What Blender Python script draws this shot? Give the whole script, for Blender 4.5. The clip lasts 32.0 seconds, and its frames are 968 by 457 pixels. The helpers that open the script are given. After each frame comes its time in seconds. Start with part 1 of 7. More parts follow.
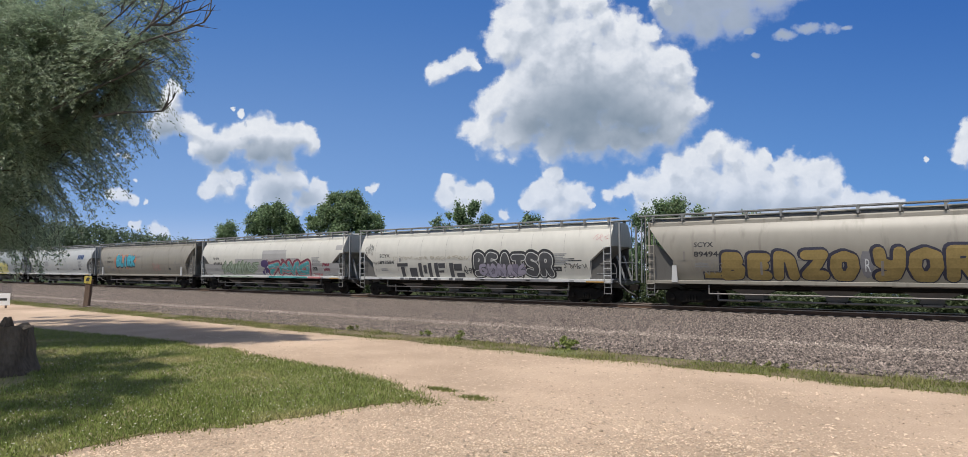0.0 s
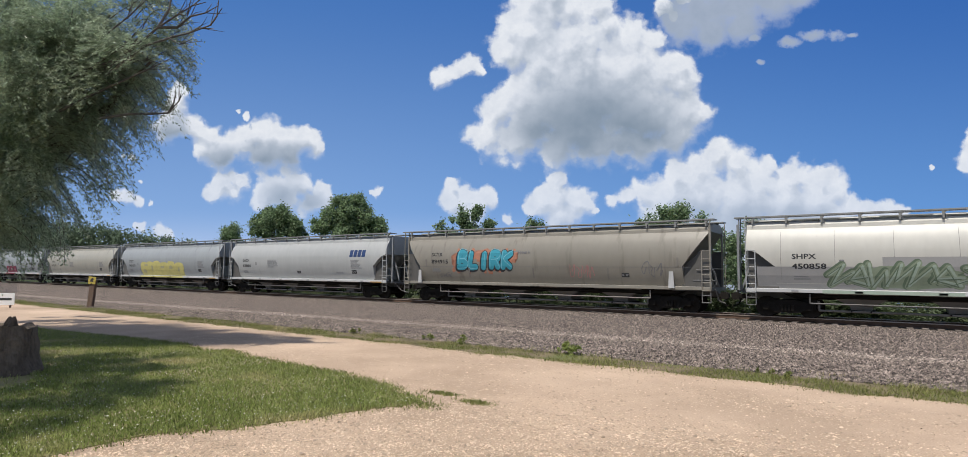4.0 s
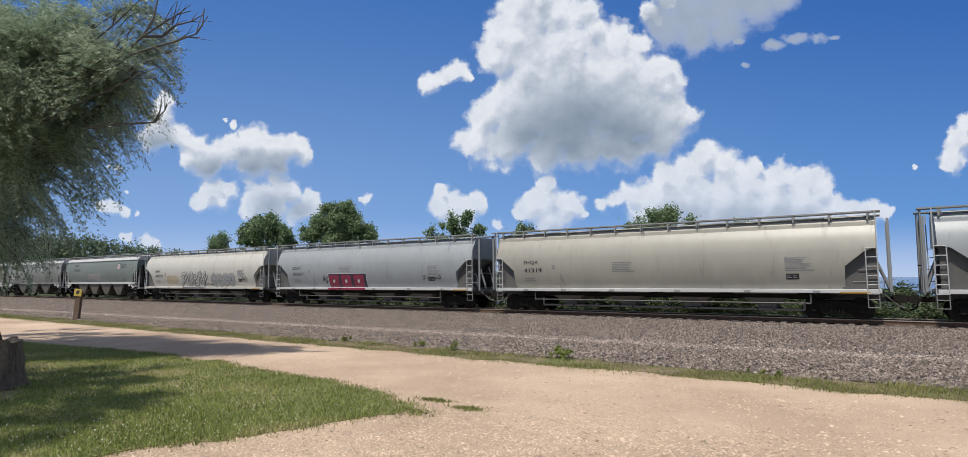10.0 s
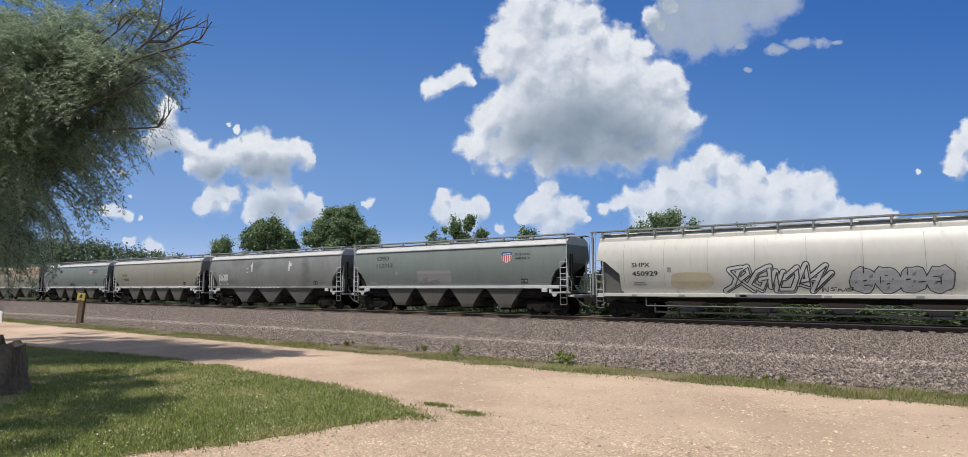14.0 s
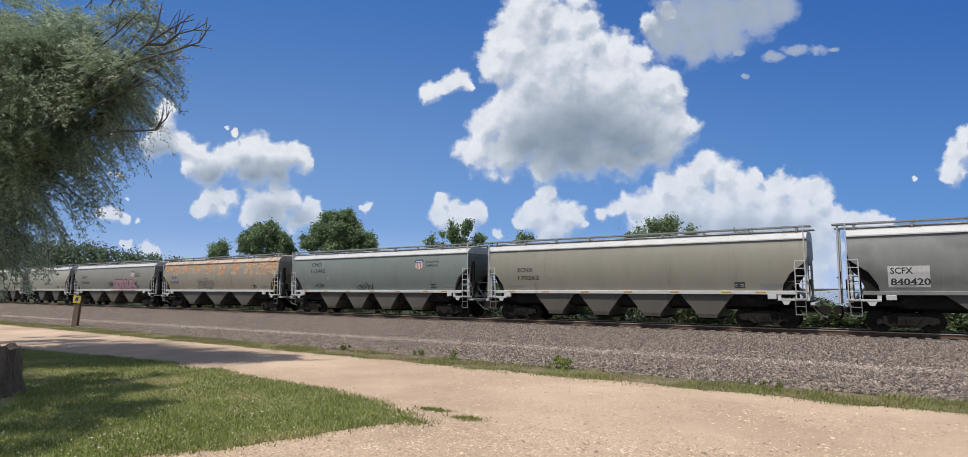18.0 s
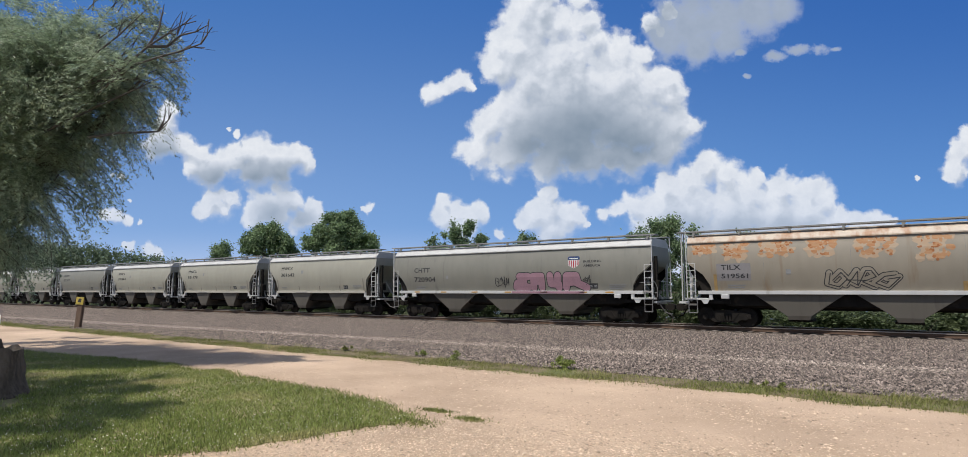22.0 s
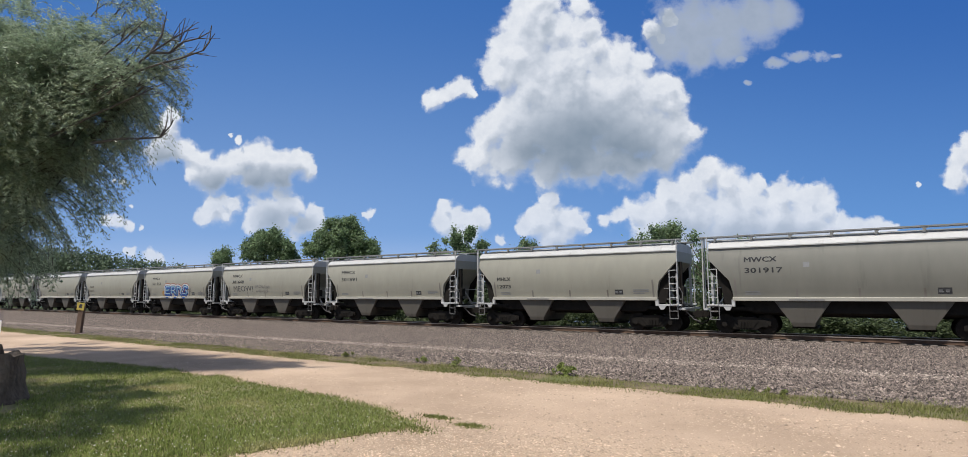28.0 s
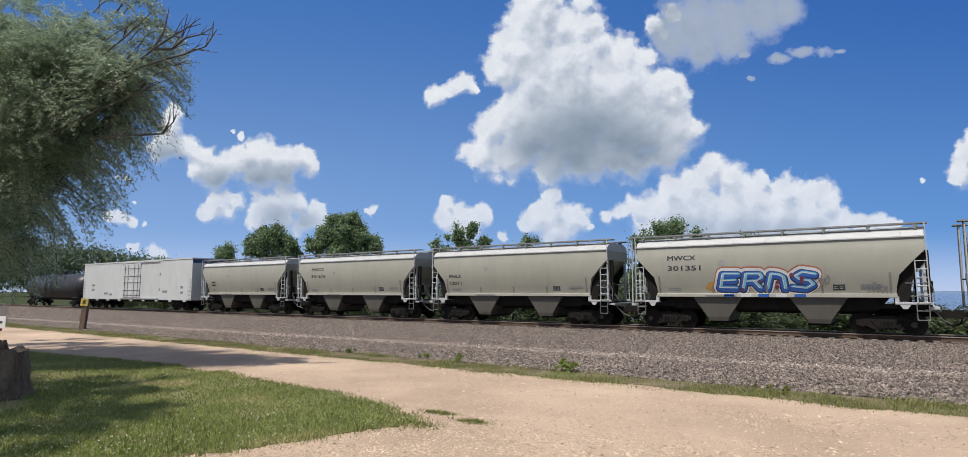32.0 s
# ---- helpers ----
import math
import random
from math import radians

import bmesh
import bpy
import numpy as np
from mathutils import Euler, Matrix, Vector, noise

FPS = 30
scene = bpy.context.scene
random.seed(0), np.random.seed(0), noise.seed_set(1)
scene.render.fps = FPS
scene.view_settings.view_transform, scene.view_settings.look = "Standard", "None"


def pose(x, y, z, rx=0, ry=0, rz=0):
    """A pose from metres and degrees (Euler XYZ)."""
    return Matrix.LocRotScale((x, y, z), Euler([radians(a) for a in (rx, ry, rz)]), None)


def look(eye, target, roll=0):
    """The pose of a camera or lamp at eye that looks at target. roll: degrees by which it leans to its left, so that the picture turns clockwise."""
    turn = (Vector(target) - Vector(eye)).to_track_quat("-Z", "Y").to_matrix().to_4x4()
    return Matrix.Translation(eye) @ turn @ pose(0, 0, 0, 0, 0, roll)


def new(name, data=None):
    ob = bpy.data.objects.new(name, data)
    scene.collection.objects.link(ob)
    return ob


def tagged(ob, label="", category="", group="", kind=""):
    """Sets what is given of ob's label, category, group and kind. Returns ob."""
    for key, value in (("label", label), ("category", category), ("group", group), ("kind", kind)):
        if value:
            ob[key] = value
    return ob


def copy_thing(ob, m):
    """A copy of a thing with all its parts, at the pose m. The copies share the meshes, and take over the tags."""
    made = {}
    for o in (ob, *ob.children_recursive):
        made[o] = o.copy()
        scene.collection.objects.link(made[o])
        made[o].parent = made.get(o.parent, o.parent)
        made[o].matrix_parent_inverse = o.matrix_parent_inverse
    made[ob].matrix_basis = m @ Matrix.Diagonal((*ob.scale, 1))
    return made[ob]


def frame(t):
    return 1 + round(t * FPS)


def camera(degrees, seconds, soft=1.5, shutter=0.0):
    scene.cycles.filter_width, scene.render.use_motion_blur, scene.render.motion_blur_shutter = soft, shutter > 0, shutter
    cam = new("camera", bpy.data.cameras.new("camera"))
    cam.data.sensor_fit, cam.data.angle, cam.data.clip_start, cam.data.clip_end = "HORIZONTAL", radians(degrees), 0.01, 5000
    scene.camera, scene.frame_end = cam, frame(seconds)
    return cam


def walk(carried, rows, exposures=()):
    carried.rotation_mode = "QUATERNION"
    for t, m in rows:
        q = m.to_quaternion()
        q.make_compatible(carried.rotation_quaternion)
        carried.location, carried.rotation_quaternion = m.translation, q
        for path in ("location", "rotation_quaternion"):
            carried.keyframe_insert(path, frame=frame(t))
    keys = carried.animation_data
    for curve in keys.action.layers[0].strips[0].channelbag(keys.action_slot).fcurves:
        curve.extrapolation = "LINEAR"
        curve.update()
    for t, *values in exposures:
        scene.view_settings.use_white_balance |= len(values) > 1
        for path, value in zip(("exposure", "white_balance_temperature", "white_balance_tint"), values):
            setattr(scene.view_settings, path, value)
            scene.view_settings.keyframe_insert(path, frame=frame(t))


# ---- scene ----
# Plan: x runs along the track in the train's direction, y away from the eye, z up.
EYE_Z = 1.65
RAIL_Z = -0.19            # top of the rails
TRACK_Y = 30.70           # centre line of the track
TAU = 2 * math.pi

cam = camera(80, 32.0, 0.5)
# seconds, heading, tilt, lean in degrees
PATH = [
    (0.0, -34.49, 4.05, 0.06), (0.5, -34.58, 4.09, 0.28), (1.0, -34.59, 4.11, 0.34), (1.5, -34.65, 4.14, 0.51), (2.0, -34.69, 4.16, 0.62), 
    (2.5, -34.74, 4.23, 0.51), (3.0, -34.84, 4.28, 0.60), (3.5, -34.84, 4.37, 0.59), (5.5, -34.79, 4.85, 0.75), (6.0, -34.77, 4.92, 0.95), 
    (6.5, -34.72, 4.97, 1.11), (7.0, -34.69, 5.02, 1.19), (7.5, -34.58, 4.96, 0.58), (8.0, -34.44, 4.97, -0.15), (8.5, -34.22, 4.92, -0.31), 
    (9.0, -34.04, 4.93, -0.31), (9.5, -33.90, 4.94, -0.46), (10.0, -33.84, 5.01, -0.35), (10.5, -33.87, 5.09, -0.38), (11.0, -33.96, 5.20, -0.32), 
    (11.5, -34.02, 5.30, -0.38), (12.0, -34.06, 5.40, -0.34), (12.5, -34.07, 5.45, -0.37), (13.0, -34.05, 5.47, -0.41), (13.5, -34.07, 5.47, -0.38), 
    (14.0, -34.08, 5.46, -0.29), (14.5, -34.12, 5.48, -0.23), (16.5, -34.00, 5.65, -0.04), (17.0, -33.93, 5.78, 0.14), (17.5, -33.91, 5.86, 0.07), 
    (18.0, -33.85, 5.91, -0.02), (18.5, -33.87, 5.94, -0.07), (19.0, -33.85, 5.94, 0.00), (19.5, -33.84, 5.99, -0.10), (20.0, -33.85, 5.94, 0.00), 
    (20.5, -33.95, 5.96, 0.07), (21.0, -34.04, 5.94, 0.11), (21.5, -34.04, 5.94, 0.09), (22.0, -34.03, 5.97, -0.14), (22.5, -34.02, 5.98, -0.09), 
    (23.0, -34.04, 6.01, -0.08), (23.5, -34.01, 6.04, -0.17), (24.0, -34.03, 6.10, -0.07), (24.5, -34.02, 6.26, -0.10), (25.0, -34.01, 6.40, -0.04), 
    (25.5, -33.96, 6.49, 0.01), (27.5, -34.04, 6.57, -0.07), (28.0, -34.13, 6.57, -0.07), (28.5, -34.13, 6.57, -0.07), (29.0, -34.14, 6.58, 0.01), 
    (29.5, -34.16, 6.59, 0.04), (30.0, -34.14, 6.56, -0.04), (30.5, -34.24, 6.48, -0.18), (31.0, -34.32, 6.36, -0.11), (31.5, -34.37, 6.28, -0.09), 
    (32.0, -34.36, 6.19, -0.04),
]
walk(cam, [(t, pose(0, 0, EYE_Z, 90 + tilt, 0, -head) @ pose(0, 0, 0, 0, 0, lean)) for t, head, tilt, lean in PATH])

# ---- light ----
SUN_TO = Vector((0.0, -0.455, 0.89)).normalized()
world = bpy.data.worlds.new("sky")
scene.world = world
world.use_nodes = True
wn = world.node_tree
sky_tex = wn.nodes.new("ShaderNodeTexSky")
sky_tex.sky_type = "NISHITA"
sky_tex.sun_disc = False
sky_tex.sun_elevation = math.asin(SUN_TO.z)
sky_tex.sun_rotation = math.atan2(SUN_TO.x, SUN_TO.y)
sky_tex.air_density, sky_tex.dust_density, sky_tex.ozone_density = 1.25, 0.8, 5.0
balance = wn.nodes.new("ShaderNodeMix")
balance.data_type, balance.blend_type = "RGBA", "MULTIPLY"
balance.inputs[0].default_value = 1.0
balance.inputs[7].default_value = (0.80, 0.95, 1.15, 1)
wn.links.new(sky_tex.outputs[0], balance.inputs[6])
# part of the sky is white cumulus, whose light is neutral
cloud_share = wn.nodes.new("ShaderNodeMix")
cloud_share.data_type = "RGBA"
cloud_share.inputs[0].default_value = 0.30
cloud_share.inputs[7].default_value = (7.2, 7.0, 6.7, 1)
wn.links.new(balance.outputs[2], cloud_share.inputs[6])
wn.links.new(cloud_share.outputs[2], wn.nodes["Background"].inputs[0])
wn.nodes["Background"].inputs[1].default_value = 0.087
sun = new("sun", bpy.data.lights.new("sun", "SUN"))
sun.data.energy, sun.data.angle, sun.data.color = 4.45, radians(0.53), (1.0, 0.95, 0.87)
sun.matrix_world = look(SUN_TO * 50, (0, 0, 0))
scene.view_settings.exposure = 0.0


# ---- materials ----
def material(name, c1, c2, rough=0.7, metal=0.0, scale=4.0, fine=60.0, bump=0.0, bump_scale=40.0, stretch=(1, 1, 1),
             rand=0.0, island=False, c3=None, c3_amount=0.35, c3_scale=1.0, c3_stretch=(1, 1, 1), translucent=0.0, spec=0.5, lo=0.55, hi=1.05):
    """A procedural surface: two colours mixed by coarse and fine noise, an optional third for stains, relief, and a
    random shift of brightness from piece to piece."""
    m = bpy.data.materials.new(name)
    m.use_nodes = True
    nt = m.node_tree
    n, ln = nt.nodes, nt.links.new
    bsdf = n["Principled BSDF"]
    bsdf.inputs["Roughness"].default_value = rough
    bsdf.inputs["Metallic"].default_value = metal
    bsdf.inputs["Specular IOR Level"].default_value = spec
    tc = n.new("ShaderNodeTexCoord")

    def nz(sc, st, detail):
        mp = n.new("ShaderNodeMapping")
        mp.inputs["Scale"].default_value = st
        ln(tc.outputs["Object"], mp.inputs[0])
        t = n.new("ShaderNodeTexNoise")
        t.inputs["Scale"].default_value, t.inputs["Detail"].default_value = sc, detail
        ln(mp.outputs[0], t.inputs["Vector"])
        return t.outputs[0]

    def ramp(sock, lo, hi):
        r = n.new("ShaderNodeMapRange")
        r.inputs[1].default_value, r.inputs[2].default_value = lo, hi
        ln(sock, r.inputs[0])
        return r.outputs[0]

    def mix(fac, a, b, mode="MIX"):
        x = n.new("ShaderNodeMix")
        x.data_type, x.blend_type = "RGBA", mode
        for sock, v in ((x.inputs[0], fac), (x.inputs[6], a), (x.inputs[7], b)):
            if isinstance(v, (int, float, tuple)):
                sock.default_value = v if not isinstance(v, tuple) else (*v, 1)[:4]
            else:
                ln(v, sock)
        return x.outputs[2]

    def add(a, b, k):
        x = n.new("ShaderNodeMath")
        x.operation = "MULTIPLY_ADD"
        ln(b, x.inputs[0])
        x.inputs[1].default_value = k
        ln(a, x.inputs[2])
        return x.outputs[0]

    both = add(nz(scale, stretch, 5.0), nz(fine, stretch, 3.0), 0.6)
    col = mix(ramp(both, lo, hi), c1, c2)
    if c3 is not None:
        col = mix(ramp(nz(c3_scale, c3_stretch, 6.0), 0.72 - c3_amount * 0.5, 0.80 - c3_amount * 0.3), col, c3)
    if rand:
        if island:
            src = n.new("ShaderNodeNewGeometry").outputs["Random Per Island"]
        else:
            src = n.new("ShaderNodeObjectInfo").outputs["Random"]
        hsv = n.new("ShaderNodeHueSaturation")
        rr = n.new("ShaderNodeMapRange")
        rr.inputs[3].default_value, rr.inputs[4].default_value = 1 - rand, 1 + rand
        ln(src, rr.inputs[0])
        ln(rr.outputs[0], hsv.inputs["Value"])
        ln(col, hsv.inputs["Color"])
        col = hsv.outputs[0]
    ln(col, bsdf.inputs["Base Color"])
    if bump:
        bp = n.new("ShaderNodeBump")
        bp.inputs["Strength"].default_value = min(1.0, bump)
        bp.inputs["Distance"].default_value = 0.6 / bump_scale
        ln(nz(bump_scale, (1, 1, 1), 4.0), bp.inputs["Height"])
        ln(bp.outputs[0], bsdf.inputs["Normal"])
    if translucent:
        tr = n.new("ShaderNodeBsdfTranslucent")
        ln(col, tr.inputs[0])
        ms = n.new("ShaderNodeMixShader")
        ms.inputs[0].default_value = translucent
        ln(bsdf.outputs[0], ms.inputs[1])
        ln(tr.outputs[0], ms.inputs[2])
        ln(ms.outputs[0], n["Material Output"].inputs[0])
    return m


def paint(name, c, dirt, amount=0.3, rough=0.46):
    """Weathered car paint: faded blotches and streaks that run down the sheet."""
    c2 = tuple(v * 0.86 for v in c)
    return material(name, c, c2, rough, 0.0, 0.6, 3.0, 0.0, stretch=(1.0, 1.0, 0.35), c3=dirt, c3_amount=amount,
                    c3_scale=1.6, c3_stretch=(1.6, 1.0, 0.22), spec=0.55)


M = {}
M["gravel_road"] = material("packed_gravel", (0.288, 0.207, 0.142), (0.612, 0.457, 0.332), 0.95, 0, 0.4, 58.0, 1.0, 60.0,
                            c3=(0.435, 0.322, 0.235), c3_amount=0.30, c3_scale=0.4, c3_stretch=(0.15, 1.3, 1), spec=0.2, lo=0.50, hi=1.08)
M["pebble"] = material("pebble", (0.38, 0.285, 0.20), (0.60, 0.46, 0.335), 0.9, 0, 3, 30, rand=0.38, island=True)
# near-black in the mix puts the shade between stones into the colour
M["ballast"] = material("ballast_bed", (0.0145, 0.0118, 0.0102), (0.30, 0.240, 0.202), 0.95, 0, 21.0, 60.0, 1.0, 24.0,
                        c3=(0.22, 0.168, 0.135), c3_amount=0.2, c3_scale=0.4, c3_stretch=(0.2, 1, 1), spec=0.2, lo=0.70, hi=1.0)
M["stone"] = material("ballast_stone", (0.0165, 0.0135, 0.0115), (0.280, 0.226, 0.191), 0.9, 0, 13, 40, rand=0.62, island=True, spec=0.3, lo=0.62, hi=0.95)
M["pale_stone"] = material("pale_gravel", (0.10, 0.08, 0.066), (0.44, 0.365, 0.31), 0.9, 0, 9, 40, rand=0.7, island=True, spec=0.3)
M["dust"] = material("dusty_path", (0.08, 0.064, 0.052), (0.36, 0.295, 0.245), 0.95, 0, 17.0, 45.0, 1.0, 22.0, spec=0.2)
M["soil"] = material("meadow", (0.035, 0.045, 0.018), (0.06, 0.072, 0.03), 0.95, 0, 0.3, 6.0, 0.8, 5.0, c3=(0.12, 0.11, 0.06), c3_amount=0.25, spec=0.1)
M["water"] = material("calm_water", (0.030, 0.042, 0.045), (0.05, 0.062, 0.062), 0.12, 0, 0.05, 0.6, 0.25, 1.6, spec=0.6)
M["turf"] = material("turf", (0.17, 0.17, 0.07), (0.28, 0.24, 0.13), 0.95, 0, 1.2, 25.0, 0.8, 30.0, c3=(0.34, 0.27, 0.18), c3_amount=0.3, c3_scale=0.9, spec=0.1)
M["blade"] = material("grass_blade", (0.165, 0.215, 0.048), (0.305, 0.34, 0.105), 0.6, 0, 0.8, 9.0, rand=0.5, island=True, c3=(0.42, 0.37, 0.17), c3_amount=0.3, c3_scale=0.8, translucent=0.35, spec=0.3)
M["verge_blade"] = material("verge_blade", (0.13, 0.16, 0.04), (0.27, 0.27, 0.09), 0.6, 0, 0.6, 9.0, rand=0.5, island=True, c3=(0.42, 0.35, 0.19), c3_amount=0.3, c3_scale=0.6, translucent=0.3, spec=0.3)
M["clover"] = material("clover_bloom", (0.42, 0.42, 0.30), (0.62, 0.60, 0.48), 0.8)
M["rail_side"] = material("rusty_rail", (0.072, 0.046, 0.033), (0.128, 0.084, 0.060), 0.9, 0.0, 3, 30, 0.3, 40, spec=0.15)
M["rail_head"] = material("worn_railhead", (0.30, 0.235, 0.19), (0.44, 0.36, 0.30), 0.42, 0.35, 2, 20)
M["tie"] = material("weathered_tie", (0.11, 0.09, 0.076), (0.21, 0.175, 0.15), 0.9, 0, 3, 20, 0.5, 20, (0.3, 1, 1), rand=0.3)
M["bark"] = material("bark", (0.06, 0.048, 0.038), (0.14, 0.115, 0.09), 0.95, 0, 5, 30, 1.0, 18, (1, 1, 0.25))
M["stump"] = material("rotten_bark", (0.070, 0.055, 0.042), (0.19, 0.152, 0.118), 0.95, 0, 4, 22, 1.0, 14, (1, 1, 0.3), spec=0.15)
M["verge_soil"] = material("dry_verge", (0.085, 0.072, 0.04), (0.26, 0.205, 0.135), 0.95, 0, 1.5, 25.0, 0.5, 30.0, c3=(0.14, 0.15, 0.06), c3_amount=0.4, c3_scale=0.8, spec=0.1)
M["dead_wood"] = material("dead_wood", (0.065, 0.060, 0.055), (0.12, 0.11, 0.10), 0.9, 0, 4, 30, 0.4, 30, (1, 1, 0.3))
M["leaf_willow"] = material("willow_leaf", (0.19, 0.26, 0.165), (0.42, 0.485, 0.35), 0.38, 0, 1.1, 5.0, rand=0.45, island=True, translucent=0.48, spec=0.6)
M["leaf_dark"] = material("tree_leaf", (0.15, 0.225, 0.115), (0.29, 0.37, 0.20), 0.5, 0, 0.5, 3.0, rand=0.45, island=True, translucent=0.48, spec=0.3)
M["leaf_pale"] = material("shrub_leaf", (0.062, 0.088, 0.038), (0.125, 0.155, 0.075), 0.5, 0, 0.6, 3.0, rand=0.45, island=True, translucent=0.35, spec=0.3)
M["leaf_far"] = material("far_leaf", (0.115, 0.16, 0.10), (0.165, 0.21, 0.135), 0.8, 0, 0.1, 1.0, rand=0.3, island=True, translucent=0.2, spec=0.1)
M["post_wood"] = material("post_wood", (0.085, 0.055, 0.04), (0.15, 0.10, 0.07), 0.9, 0, 4, 30, 0.4, 30, (1, 1, 0.2))
M["sign_yellow"] = material("sign_yellow", (0.30, 0.235, 0.05), (0.52, 0.40, 0.07), 0.6, 0, 8, 30)
M["sign_white"] = material("sign_white", (0.75, 0.75, 0.74), (0.82, 0.82, 0.8), 0.5, 0, 5, 30)
# soot on the running gear, with the shade under the cars put into the colour
M["steel_dark"] = material("sooty_shaded_steel", (0.010, 0.0088, 0.0075), (0.021, 0.0175, 0.0145), 0.85, 0.0, 3, 25, 0.2, 30, c3=(0.034, 0.026, 0.019), c3_amount=0.2, c3_scale=2, spec=0.2)
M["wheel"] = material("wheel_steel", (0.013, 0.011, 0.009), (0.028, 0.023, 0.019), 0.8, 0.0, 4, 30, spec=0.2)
M["steel_grey"] = material("dull_grey_steel", (0.12, 0.118, 0.115), (0.22, 0.215, 0.21), 0.7, 0.0, 3, 25)
M["black"] = material("black_paint", (0.018, 0.018, 0.02), (0.03, 0.03, 0.032), 0.6, 0, 3, 20)
M["stencil"] = material("stencil_paint", (0.02, 0.02, 0.022), (0.04, 0.04, 0.042), 0.6, 0, 3, 20)
M["faint"] = material("faint_stencil", (0.20, 0.20, 0.20), (0.26, 0.26, 0.26), 0.7, 0, 3, 20)


# ---- mesh helpers ----
def mesh_of(bm, name, smooth=None):
    me = bpy.data.meshes.new(name)
    bmesh.ops.recalc_face_normals(bm, faces=bm.faces)
    bm.to_mesh(me)
    bm.free()
    me.materials.append(None)
    if smooth:
        me.shade_smooth()
        me.set_sharp_from_angle(angle=radians(smooth))
    return me


CACHE = {}


def shared(key, build, smooth=None):
    """One mesh for all alike parts."""
    if key not in CACHE:
        bm = bmesh.new()
        build(bm)
        CACHE[key] = mesh_of(bm, key.split("/")[0], smooth)
    return CACHE[key]


def put(name, me, mat, parent=None, at=None, label=""):
    ob = new(name, me)
    if len(ob.material_slots) == 0:
        me.materials.append(None)
    ob.material_slots[0].link = "OBJECT"
    ob.material_slots[0].material = mat
    if parent is not None:
        ob.parent = parent
    if at is not None:
        ob.matrix_basis = at if isinstance(at, Matrix) else Matrix.Translation(at)
    if label:
        ob["label"] = label
    return ob


def thing(name, at=None):
    ob = new(name)
    ob.empty_display_size = 0.3
    if at is not None:
        ob.matrix_basis = at if isinstance(at, Matrix) else Matrix.Translation(at)
    return ob


def box(bm, x0, x1, y0, y1, z0, z1, bevel=0.0):
    r = bmesh.ops.create_cube(bm, size=1, matrix=Matrix.Translation(((x0 + x1) / 2, (y0 + y1) / 2, (z0 + z1) / 2)) @ Matrix.Diagonal((x1 - x0, y1 - y0, z1 - z0, 1)))
    if bevel:
        es = {e for v in r["verts"] for e in v.link_edges}
        bmesh.ops.bevel(bm, geom=list(es), offset=bevel, segments=1, affect="EDGES")


def rod(bm, a, b, r, seg=6, r2=None):
    a, b = Vector(a), Vector(b)
    d = b - a
    m = Matrix.Translation((a + b) / 2) @ d.to_track_quat("Z", "Y").to_matrix().to_4x4()
    bmesh.ops.create_cone(bm, cap_ends=True, segments=seg, radius1=r, radius2=r if r2 is None else r2, depth=d.length, matrix=m)


def loft(bm, rings, close=True):
    """Rings of equally many points, joined by quads, with caps."""
    vs = [[bm.verts.new(p) for p in ring] for ring in rings]
    n = len(rings[0])
    for a, b in zip(vs, vs[1:]):
        for i in range(n):
            bm.faces.new((a[i], a[(i + 1) % n], b[(i + 1) % n], b[i]))
    if close:
        bm.faces.new(vs[0][::-1])
        bm.faces.new(vs[-1])


def prism(bm, pts, y0, y1):
    """A plate from its outline in x and z, between y0 and y1."""
    loft(bm, [[(x, y0, z) for x, z in pts], [(x, y1, z) for x, z in pts]])


def quads_mesh(name, verts, per=4):
    """A mesh of loose faces with per corners each, from an array of corners."""
    v = np.asarray(verts, dtype=np.float32).reshape(-1, 3)
    k = len(v) // per
    me = bpy.data.meshes.new(name)
    me.vertices.add(len(v))
    me.vertices.foreach_set("co", v.ravel())
    me.loops.add(len(v))
    me.loops.foreach_set("vertex_index", np.arange(len(v), dtype=np.int32))
    me.polygons.add(k)
    me.polygons.foreach_set("loop_start", np.arange(0, k * per, per, dtype=np.int32))
    me.polygons.foreach_set("loop_total", np.full(k, per, dtype=np.int32))
    me.update(calc_edges=True)
    me.materials.append(None)
    return me


def ground_z(x, y):
    """The lie of the land across the track."""
    y = np.asarray(y, dtype=float)
    z = np.where(y < 11.2, 0.0, 0.0)
    z = np.where(y >= 11.2, np.interp(y, [11.2, 12.2, 14.5, 27.5, 28.6, 29.2, 32.4, 35, 40, 80], [0.0, 0.04, -0.05, -0.35, -0.40, -0.41, -0.41, -0.7, -0.85, -0.9]), z)
    return z


def skirt(bm, depth=0.06):
    """Turns the rim of a sheet down into the ground."""
    rim = [e for e in bm.edges if len(e.link_faces) == 1]
    made = bmesh.ops.extrude_edge_only(bm, edges=rim)
    for v in made["geom"]:
        if isinstance(v, bmesh.types.BMVert):
            v.co.z -= depth


